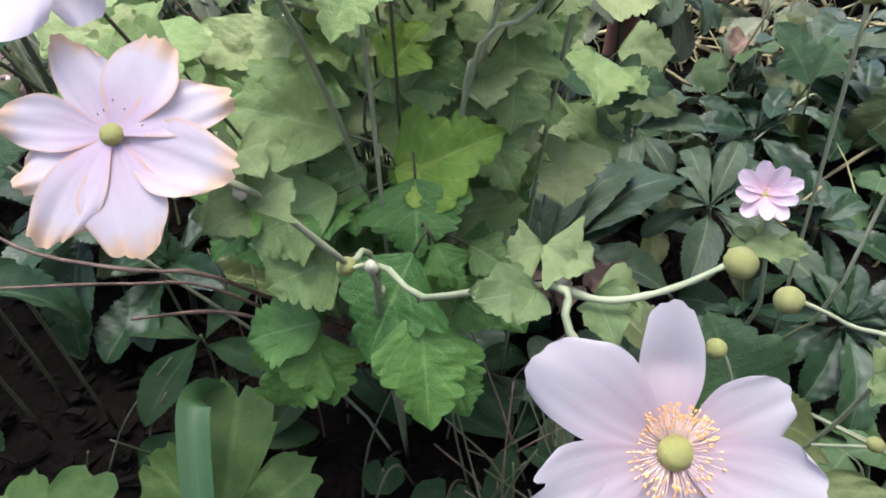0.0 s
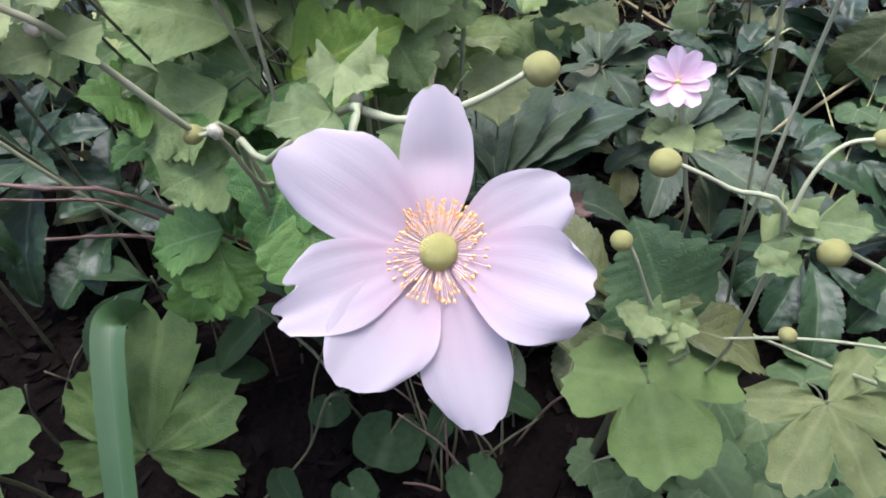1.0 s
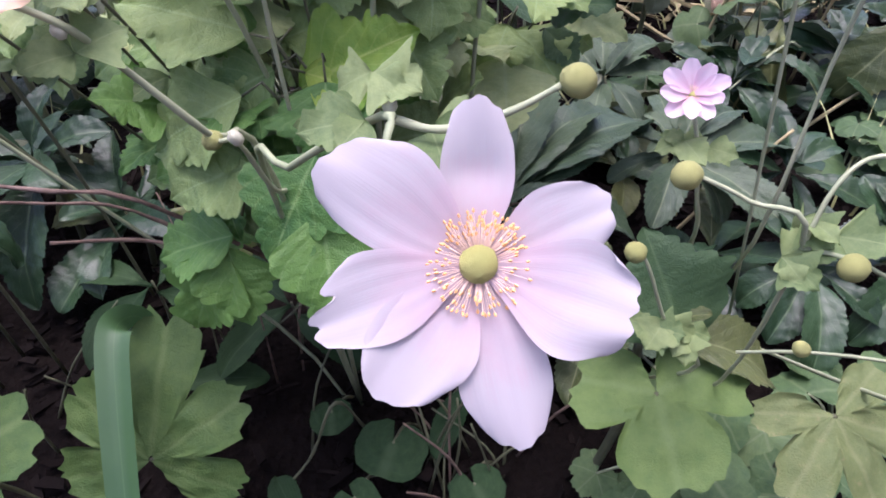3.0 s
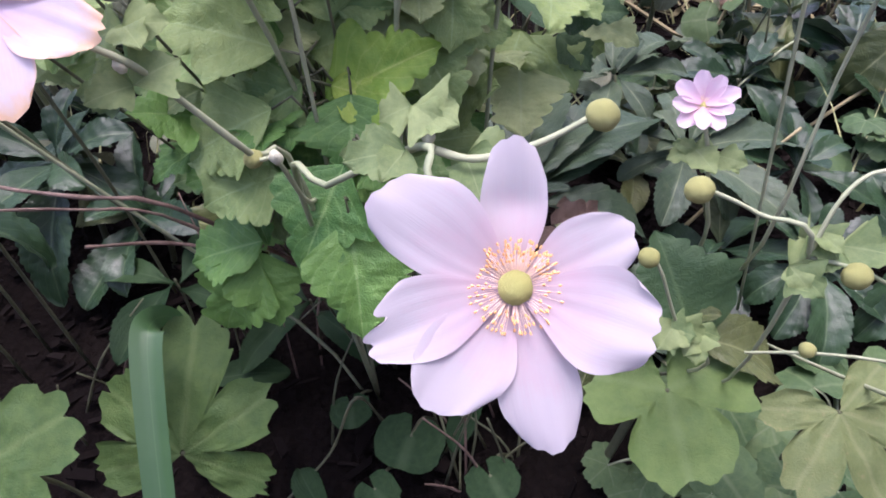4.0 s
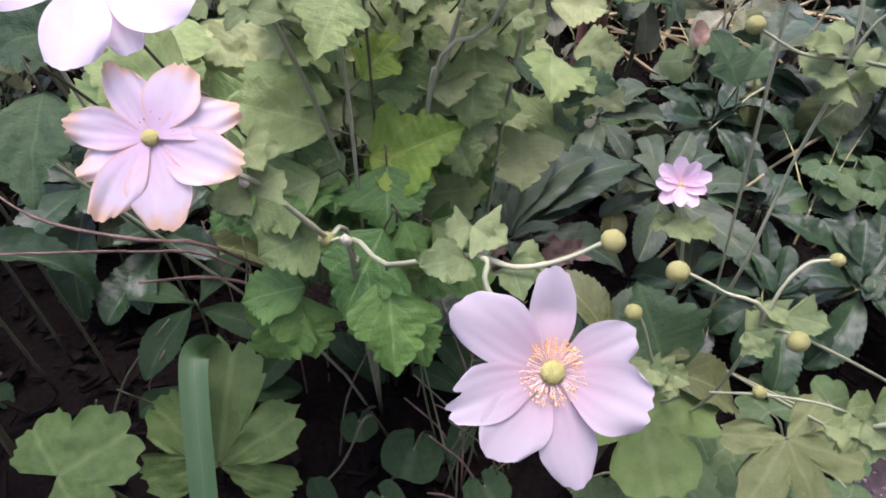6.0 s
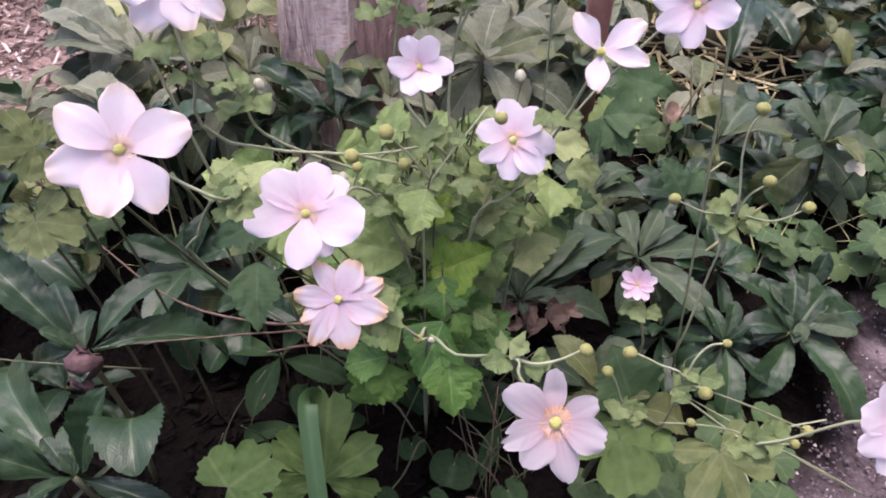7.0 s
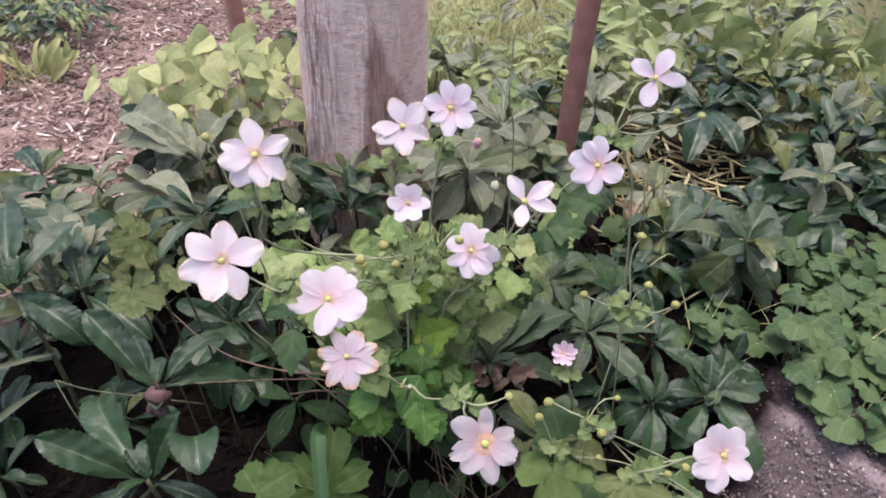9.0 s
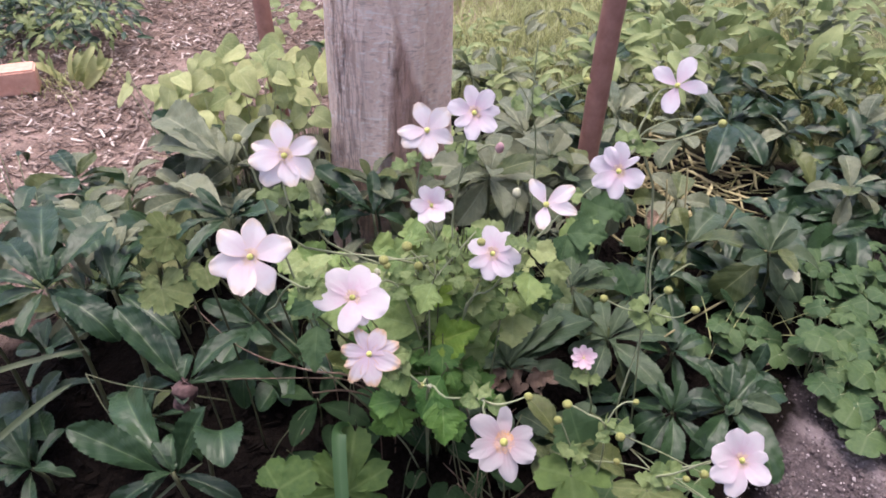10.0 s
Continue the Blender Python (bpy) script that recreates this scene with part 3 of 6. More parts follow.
# ------------------------------------------------------------------ ground
def build_ground():
    xs = np.concatenate([-np.geomspace(400, 3.4, 14), np.linspace(-3.2, 3.2, 110), np.geomspace(3.4, 400, 14)])
    ys = np.concatenate([-np.geomspace(400, 1.2, 12), np.linspace(-1.0, 5.0, 100), np.geomspace(5.3, 600, 14)])
    Y, X = np.meshgrid(ys, xs, indexing="ij")
    Z = np.zeros_like(X)
    for k in range(Z.shape[0]):
        for j in range(Z.shape[1]):
            if abs(X[k, j]) < 3.3 and -1.1 < Y[k, j] < 5.2:
                Z[k, j] = 0.018 * noise.noise((X[k, j] * 3, Y[k, j] * 3, 0.0)) + 0.010 * noise.noise((X[k, j] * 11, Y[k, j] * 11, 2.0))
    Z = np.where(0.9 * X - 0.72 * Y > 0.24, Z * 0.35 - 0.012, Z)
    P = np.stack([X, Y, Z], -1)
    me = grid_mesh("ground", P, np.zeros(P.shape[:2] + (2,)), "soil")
    tagged(new("ground", me), "planting bed soil coloured near-black for shade, with bark mulch track and gritty path", "ground", kind="structure")


build_ground()


def build_added_wall():
    """An added wall, unseen behind the camera, that holds back low front light."""
    b = bmesh.new()
    bmesh.ops.create_cube(b, size=1.0)
    bmesh.ops.scale(b, vec=(10.0, 0.25, 1.0), verts=b.verts)
    bmesh.ops.bevel(b, geom=b.edges[:], offset=0.01, segments=1, affect="EDGES")
    me = bpy.data.meshes.new("wall_south")
    b.to_mesh(me)
    b.free()
    me.materials.append(M["render"])
    ob = tagged(new("wall_south", me), "low plain brown rendered wall, added out of view to cut front light", "wall", kind="structure")
    ob.location = (0, -1.3, 0.48)


build_added_wall()


def build_shading_wall():
    """An added wall past the path, out of view, that shades the bed's right side."""
    b = bmesh.new()
    bmesh.ops.create_cube(b, size=1.0)
    bmesh.ops.scale(b, vec=(0.22, 3.0, 3.1), verts=b.verts)
    bmesh.ops.bevel(b, geom=b.edges[:], offset=0.01, segments=1, affect="EDGES")
    me = bpy.data.meshes.new("wall_east")
    b.to_mesh(me)
    b.free()
    me.materials.append(M["render"])
    ob = tagged(new("wall_east", me), "plain brown rendered wall, added out of view to shade the right side", "wall", kind="structure")
    ob.location = (1.85, 0.33, 1.52)


build_shading_wall()


def scatter_mesh(name, mat, spots, shape):
    """Many small loose pieces in one mesh. shape(rng) gives corner offsets and faces."""
    vs, fs = [], []
    for p, seed in spots:
        v, fc = shape(random.Random(seed))
        o = len(vs)
        vs += [tuple(Vector(p) + Vector(q)) for q in v]
        fs += [tuple(i + o for i in g) for g in fc]
    me = bpy.data.meshes.new(name)
    me.from_pydata(vs, [], fs)
    me.materials.append(M[mat])
    return me


def chip(r, lo=0.008, hi=0.035):
    l, w, h = r.uniform(lo, hi), r.uniform(0.003, 0.010), r.uniform(0.0015, 0.004)
    m = Euler((r.uniform(-0.5, 0.5), r.uniform(-0.5, 0.5), r.uniform(0, 6.3))).to_matrix()
    v = [m @ Vector((sx * l / 2 * (0.7 if sy > 0 else 1), sy * w / 2, sz * h / 2)) for sx in (-1, 1) for sy in (-1, 1) for sz in (-1, 1)]
    return v, [(0, 1, 3, 2), (4, 6, 7, 5), (0, 4, 5, 1), (2, 3, 7, 6), (0, 2, 6, 4), (1, 5, 7, 3)]


def pebble(r, lo=0.002, hi=0.008):
    s = r.uniform(lo, hi) * (1 if r.random() < 0.93 else 1.9)
    k = [r.uniform(0.7, 1.2) for _ in range(6)]
    m = Euler((r.uniform(0, 6), r.uniform(0, 6), r.uniform(0, 6))).to_matrix()
    v = [m @ Vector(q) * s for q in ((k[0], 0, 0), (-k[1], 0, 0), (0, k[2], 0), (0, -k[3], 0), (0, 0, k[4] * 0.7), (0, 0, -k[5] * 0.7))]
    return v, [(0, 2, 4), (2, 1, 4), (1, 3, 4), (3, 0, 4), (2, 0, 5), (1, 2, 5), (3, 1, 5), (0, 3, 5)]


rg = random.Random(5)
spots = []
while len(spots) < 15000:
    x, y = rg.uniform(-2.4, -0.2), rg.uniform(0.7, 3.8)
    if -x + 0.42 * y + rg.gauss(0, 0.1) > 1.3:
        spots.append(((x, y, rg.uniform(0.0, 0.02)), len(spots)))
tagged(new("bark_mulch", scatter_mesh("bark_mulch", "chip", spots, lambda r: chip(r, 0.012, 0.05))), "reddish brown bark chips strewn on the track", "bark mulch", kind="stuff")
spots = []
while len(spots) < 20000:
    x, y = rg.uniform(0.3, 1.5), rg.uniform(-0.1, 0.95)
    if 0.9 * x - 0.72 * y + rg.gauss(0, 0.03) > 0.22 and abs(0.782 * x + 0.623 * y - 0.895) > abs(rg.gauss(0, 0.022)):
        spots.append(((x, y, rg.uniform(-0.011, 0.000)), len(spots)))
tagged(new("gravel", scatter_mesh("gravel", "stone", spots, lambda r: pebble(r, 0.0014, 0.0042))), "fine grey-brown gravel covering the garden path", "gravel", kind="stuff")
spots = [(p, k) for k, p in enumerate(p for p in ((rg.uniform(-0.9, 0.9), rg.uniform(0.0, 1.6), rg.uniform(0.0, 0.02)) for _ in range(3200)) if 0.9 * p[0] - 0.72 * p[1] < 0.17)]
tagged(new("leaf_litter", scatter_mesh("leaf_litter", "litter", spots, lambda r: chip(r, 0.01, 0.04))), "brown leaf litter on the soil, its colour darkened for shade", "leaf litter", kind="stuff")
spots = []
for k in range(200):
    spots.append(((rg.gauss(0.62, 0.16), rg.gauss(1.36, 0.14), rg.uniform(0.01, 0.09)), k))
tagged(new("straw", scatter_mesh("straw", "straw", spots, lambda r: [(lambda v: v)(q) for q in chip(r, 0.05, 0.16)])), "dry straw and dead stalks lying between the plants", "straw", kind="stuff")


# ------------------------------------------------------------------ tree, stakes, brick
def trunk_radius(t, z, r):
    q = (math.cos(t) * 2.2, math.sin(t) * 2.2, z * 1.1)
    k = 1 + 0.035 * noise.noise(q) + 0.02 * noise.noise((q[0] * 4, q[1] * 4, z * 3)) + 0.010 * noise.noise((q[0] * 11, q[1] * 11, z * 6))
    k += 0.022 * noise.noise((math.cos(t) * 9, math.sin(t) * 9, z * 2.2 + 5)) + 0.012 * noise.noise((math.cos(t) * 22, math.sin(t) * 22, z * 7))
    k += 0.010 * noise.noise((math.cos(t) * 6, math.sin(t) * 6, z * 34))
    k += 0.16 * math.exp(-max(z, 0) * 7) * (1 + 0.5 * math.sin(3 * t + 1)) - 0.02 * z
    # a long scar where the bark has split
    return r * (k - 0.035 * math.exp(-((t - 5.25 - 0.25 * math.sin(z * 2.5)) / 0.07) ** 2))


def build_tree(at, r, top):
    tree = thing("tree", at, "tree trunk with rough grey-brown peeling bark in the bed", "tree")
    n, m = 150, 170
    P = np.zeros((n, m, 3))
    for i, z in enumerate(np.linspace(-0.05, top, n)):
        for j, t in enumerate(np.linspace(0, 2 * np.pi, m, endpoint=False)):
            k = trunk_radius(t, z, r)
            P[i, j] = (math.cos(t) * k, math.sin(t) * k, z)
    P[-1] = P[-1] * np.array([0.02, 0.02, 1.0])
    trunk = part("trunk", grid_mesh("trunk", P, np.zeros((n, m, 2)), "bark", closed=True), tree)
    # narrow strips of bark that lift off beside the splits
    rr = random.Random(61)
    for k in range(34):
        t0 = rr.gauss(4.05, 0.10) if k % 2 else rr.choice((4.85, 5.3)) + rr.gauss(0, 0.06)
        z0, tall, wide = rr.uniform(0.22, 0.95), rr.uniform(0.05, 0.13), rr.uniform(0.003, 0.006)
        S = np.zeros((9, 4, 3))
        for i in range(9):
            q = i / 8
            for j in range(4):
                side = (j / 3 - 0.5) * 2
                t = t0 + side * wide / r * math.sin(math.pi * (0.08 + 0.84 * q)) + 0.012 * math.sin(q * 5 + k)
                z = z0 + tall * (q - 0.5)
                lift = 0.0012 + 0.0035 * (1 - abs(side)) + 0.002 * q * q
                rad = trunk_radius(t, z, r) + lift * (0.2 if i in (0, 8) else 1.0)
                S[i, j] = (math.cos(t) * rad, math.sin(t) * rad, z)
        sub("bark_strip", grid_mesh("bark_strip", S, np.zeros((9, 4, 2)), "bark"), trunk)
    return tree


build_tree((-0.184, 1.145, 0), 0.144, 2.6)


def build_stake(at, lean, height, w, label):
    """A round painted pole with a dull cap and small knots along it."""
    st = thing("tree_stake", at, label, "stake", "stakes round the tree")
    d = Vector(lean)
    rr = random.Random(int(w * 1000))
    P = np.zeros((46, 20, 3))
    for k in range(46):
        c = d * ((k - 1) / 44 * height) + Vector((0.003 * math.sin(k * 0.31), 0, 0))
        for j in range(20):
            t = j / 20 * 2 * math.pi
            rad = w / 2 * (1 + 0.035 * noise.noise((math.cos(t) * 1.5, math.sin(t) * 1.5, k * 0.35)) + 0.02 * rr.random())
            P[k, j] = (c.x + math.cos(t) * rad, c.y + math.sin(t) * rad, c.z)
    part("post", grid_mesh("post", P, np.zeros((46, 20, 2)), "stake", closed=True), st)
    top = d * height
    part("cap", ball_mesh("cap", "stake", w / 2 * 1.04, w / 5, 0.01, 3, 8, 20), st, Matrix.Translation(top))


build_stake((0.296, 1.135, 0), (0.02, -0.03, 1), 1.7, 0.050, "reddish brown round tree stake standing among leaves")
build_stake((-0.495, 1.325, 0), (-0.06, 0.04, 1), 1.7, 0.042, "thin reddish brown tree stake behind yellow-green leaves")


def build_brick():
    b = bmesh.new()
    bmesh.ops.create_cube(b, size=1.0)
    bmesh.ops.scale(b, vec=(0.215, 0.105, 0.09), verts=b.verts)
    bmesh.ops.bevel(b, geom=b.edges[:], offset=0.006, segments=2, affect="EDGES")
    bmesh.ops.subdivide_edges(b, edges=[e for e in b.edges if e.calc_length() > 0.05], cuts=3, use_grid_fill=True)
    for v in b.verts:
        v.co += Vector((noise.noise(v.co * 40), noise.noise(v.co * 40 + Vector((5, 0, 0))), noise.noise(v.co * 40 + Vector((0, 7, 0))))) * 0.0015
    me = bpy.data.meshes.new("brick")
    b.to_mesh(me)
    b.free()
    me.materials.append(M["brick"])
    ob = tagged(new("brick_block", me), "pale terracotta brick lying on the mulch track", "brick")
    ob.matrix_basis = pose(-1.70, 1.93, 0.05, 0, 0, 28)


build_brick()

# ------------------------------------------------------------------ leaf library
LIB = {
    "rosette": [blade("leaf", "rosette", "rosette", 10 + k, 91, 9, 0.4 + 0.2 * k, 0.30, 0.02, 0.0, pucker=0.007, quilt=0.018) for k in range(6)],
    "rosette_pale": [blade("leaf", "rosette", "rosette_pale", 20 + k, 91, 9, 0.7 + 0.2 * k, 0.34, 0.015, 0.0, pucker=0.007, quilt=0.018) for k in range(4)],
    "rosette_olive": [blade("leaf", "rosette", "rosette_olive", 30 + k, 91, 9, 0.6 + 0.25 * k, 0.32, 0.02, 0.0, pucker=0.007, quilt=0.018) for k in range(3)],
    "petal": [shaped_petal("petal", "petal", 40 + k, 0.46 + 0.05 * (k % 2), 0.5 - 0.05 * (k % 3), droop=0.1 + 0.15 * (k % 3), skew=0.05 * (k % 3 - 1), blunt=2.6, peak=0.66, nu=18, nv=13) for k in range(6)],
    "petal_tan": [shaped_petal("petal", "petal_tan", 50 + k, 0.46, 0.5, 0.5 + 0.04 * (k % 3), 2.2, 0.10 + 0.12 * (k % 3), 0.2, 0.055, skew=0.12 * (k % 3 - 1), nicks=((0.3 - 0.6 * (k % 2), 0.06), (0.7 * (k % 3 - 1), 0.04))) for k in range(6)],
    "petal_rim": [shaped_petal("petal", "petal_rim", 60 + k, 0.46 + 0.05 * (k % 2), 0.5 - 0.05 * (k % 3), droop=0.1 + 0.15 * (k % 3), skew=0.05 * (k % 3 - 1), blunt=2.1, peak=0.62, ruffle=0.05, nu=18, nv=13) for k in range(6)],
    "petal_pink": [shaped_petal("petal", "petal_pink", 70 + k, 0.55, 0.5, 0.66, 2.6, -0.35, 0.6, 0.05, nu=14, nv=11) for k in range(4)],
    # rosette blades in the colour that is darkened to stand for shade
    "shaded": [blade("leaf", "rosette", "shade_toned", 15 + k, 46, 7, 0.7 + 0.3 * k, 0.30, 0.02, 0.0, pucker=0.008) for k in range(3)],
    "rosette_mid": [blade("leaf", "rosette", "rosette_mid", 24 + k, 91, 9, 0.5 + 0.2 * k, 0.32, 0.02, 0.0, pucker=0.007, quilt=0.016) for k in range(5)],
    "bract": [blade("bract", ("ovate", "lobed", "ovate")[k % 3], "bract", 80 + k, 24, 9, 0.5, 0.2, 0.05, 0.0, pucker=0.006) for k in range(5)],
    "cover": [palm("leaf", "cover", 90 + k, (5, 3, 5)[k % 3], 0.15, 158, 2, 0.035, 0.22, 0.09, 7, 12) for k in range(5)],
    "violet": [blade("leaf", "heart", "violet", 100 + k, 18, 11, 0.25 + 0.2 * k, 0.10, 0.03, 0.0) for k in range(4)],
    "weed": [blade("leaf", "ovate", "weed", 110 + k, 16, 7, 0.6 + 0.2 * k, 0.2, 0.04, 0.01) for k in range(4)],
    "weed_long": [blade("leaf", "lance", "weed", 120 + k, 16, 5, 0.5 + 0.3 * k, 0.3, 0.02) for k in range(4)],
    "dark_lance": [blade("leaf", "lance", "rosette", 125 + k, 16, 5, 0.5 + 0.3 * k, 0.3, 0.02) for k in range(3)],
}
for mat in ("anemone", "anemone_fresh", "anemone_pale", "anemone_yellow", "palm", "bract"):
    LIB[mat + "/lobed"] = [blade("leaf", "lobed", mat, 130 + k, 64, 13, 0.3 + 0.15 * k, 0.16, 0.03, 0.0, pucker=0.014, quilt=0.024) for k in range(4)]
    LIB[mat + "/ovate"] = [blade("leaf", "ovate", mat, 140 + k, 64, 13, 0.3 + 0.15 * k, 0.16, 0.03, 0.0, pucker=0.014, quilt=0.024) for k in range(3)]
BUD = {"bud": ball_mesh("bud", "bud", 1.0, 0.92, 0.03, 3), "bud_white": ball_mesh("bud", "bud_white", 0.85, 1.1, 0.09, 5), "bud_pink": ball_mesh("bud", "bud_pink", 0.8, 1.25, 0.06, 6)}
PISTIL = ball_mesh("pistil", "pistil", 1.0, 0.8, 0.03, 4, 12, 18)


def ring_mesh(name, mat, seed, anthers, count=330, drop=0.0):
    """A crown of fine filaments, or the anthers at their ends, for a flower of radius 1. drop: share of them that is lost on one side."""
    r = random.Random(seed)
    vs, fs = [], []
    for k in range(count):
        a = k * 2.39996 + r.uniform(-0.1, 0.1)
        reach, up = 0.17 + 0.175 * r.random() ** 0.7, r.uniform(0.02, 0.13)
        lost = r.random() < (0.45 if math.cos(a - 3.9) > 0.1 else 0.0) + drop
        if lost:
            continue
        if drop:
            reach, up = r.uniform(0.2, 0.4), 0.05
        p0 = Vector((math.cos(a) * 0.09, math.sin(a) * 0.09, 0.02))
        p1 = Vector((math.cos(a) * reach, math.sin(a) * reach, up))
        d = (p1 - p0).normalized()
        u = d.cross(Vector((0, 0, 1))).normalized()
        w = d.cross(u)
        mid = p0.lerp(p1, 0.5) + Vector((0, 0, 0.02))
        rings = ((p0, 0.0034), (mid, 0.0024), (p1, 0.002)) if not anthers else ((p1 - d * 0.004, 0.002), (p1 + d * 0.004, 0.0095), (p1 + d * 0.020, 0.0095), (p1 + d * 0.028, 0.003))
        o = len(vs)
        for c, rad in rings:
            vs += [tuple(c + (u * math.cos(b) + w * math.sin(b)) * rad) for b in (0, 1.571, 3.142, 4.712)]
        for i in range(len(rings) - 1):
            for j in range(4):
                fs.append((o + i * 4 + j, o + i * 4 + (j + 1) % 4, o + i * 4 + 4 + (j + 1) % 4, o + i * 4 + 4 + j))
    me = bpy.data.meshes.new(name)
    me.from_pydata(vs, [], fs)
    me.materials.append(M[mat])
    return me


FILAMENTS = ring_mesh("filament_ring", "filament", 3, False)
ANTHERS = ring_mesh("anther_ring", "anther", 3, True)
PALE_ANTHERS = ring_mesh("anther_ring", "anther_pale", 3, True)
LOOSE_ANTHERS = ring_mesh("anther_ring", "dry", 5, True, 90, 0.86)


# ------------------------------------------------------------------ kinds of plants
def put_bracts(spots, parent, o, seed, size=0.018):
    r = random.Random(seed)
    for b in spots:
        for k in range(3):
            a = r.uniform(0, 6.28)
            d = Vector((math.cos(a), math.sin(a) * 0.6 - 0.35, r.uniform(-0.35, 0.35)))
            s = size * r.uniform(0.75, 1.25)
            part("bract", r.choice(LIB["bract"]), parent, aim(Vector(b) - Vector(o), d, (r.uniform(-0.3, 0.3), -0.6, 0.8), s * r.uniform(1.0, 1.5), s, s))


def flower(p, n, radius, petals, stem, look_, lift, label, bracts, own=(), stamens=True):
    base = Vector(stem[-1])
    base.z = 0.0
    fl = thing("anemone_flower", base, label, "flower", "anemone flowers")
    seed = int(abs(p[0] * 7919 + p[1] * 3571) * 10) % 9973
    r = random.Random(seed)
    p, n = Vector(p) - base, Vector(n).normalized()
    x = (Vector((1, 0, 0)) - n * n.x).normalized()
    y = n.cross(x)
    pts = [p - n * 0.004, p - n * 0.015] + shifted(stem, base)
    part("stem", tube_mesh("stem", pts, 0.0011, 0.0016, "stem", 26, 7, 0.05, seed), fl)
    lib = own or LIB[look_]
    for k, (deg, length, width) in enumerate(petals):
        a = radians(deg + (0 if own else r.uniform(-2, 2)))
        out_ = x * math.cos(a) + y * math.sin(a)
        up = radians(lift + (0 if own else r.uniform(-5, 5)) + (5 if k % 2 else -2))
        d = out_ * math.cos(up) + n * math.sin(up)
        face = n * math.cos(up) - out_ * math.sin(up) + x * r.uniform(-0.12, 0.12) + y * r.uniform(-0.12, 0.12)
        s = radius * length * 1.0
        at = p + out_ * radius * 0.06 + n * (0.0012 * (k % 3))
        part("petal", lib[k % len(lib)], fl, aim(at, d, face, s * (width if own else width * 1.22), s, s))
    m = Matrix((x, y, n)).transposed().to_4x4()
    g = min(radius, 0.034) * (1.0 if own else 0.78)
    part("pistil", PISTIL, fl, Matrix.Translation(p + n * g * 0.10) @ m @ Matrix.Scale(g * 0.13, 4), "yellow-green domed pistil")
    if not stamens:
        part("anther_ring", LOOSE_ANTHERS, fl, Matrix.Translation(p + n * 0.0015) @ m @ Matrix.Scale(g, 4), "few spent brown anthers")
        put_bracts(bracts, fl, base, seed)
        return
    ring = part("filament_ring", FILAMENTS, fl, Matrix.Translation(p + n * 0.001) @ m @ Matrix.Scale(g, 4), "pale thread-like filaments")
    sub("anther_ring", ANTHERS if own else PALE_ANTHERS, ring, Matrix.Translation(p + n * 0.001) @ m @ Matrix.Scale(g, 4), "orange-yellow anthers" if own else "pale straw-coloured anthers")
    put_bracts(bracts, fl, base, seed)


def bud_stalk(label, branches, buds, bracts):
    base = Vector(branches[0][0])
    base.z = min(base.z, 0.0) if base.z < 0.02 else base.z
    st = thing("bud_stalk", base, label, "flower stem", "anemone bud stems")
    seed = int(abs(base.x * 7919 + base.y * 3571) * 10) % 9973
    for k, line in enumerate(branches):
        part("stem", tube_mesh("stem", shifted(line, base), 0.0014 if k == 0 else 0.0010, 0.0009, "stem", 22, 7, 0.06, seed + k), st)
    for p, rad, mat in buds:
        part("bud", BUD[mat], st, Matrix.Translation(Vector(p) - base) @ Euler((0.3, 0.2, seed % 6)).to_matrix().to_4x4() @ Matrix.Scale(rad, 4))
    put_bracts(bracts, st, base, seed + 5)


CROWN = Vector((-0.02, 0.37, 0.0))


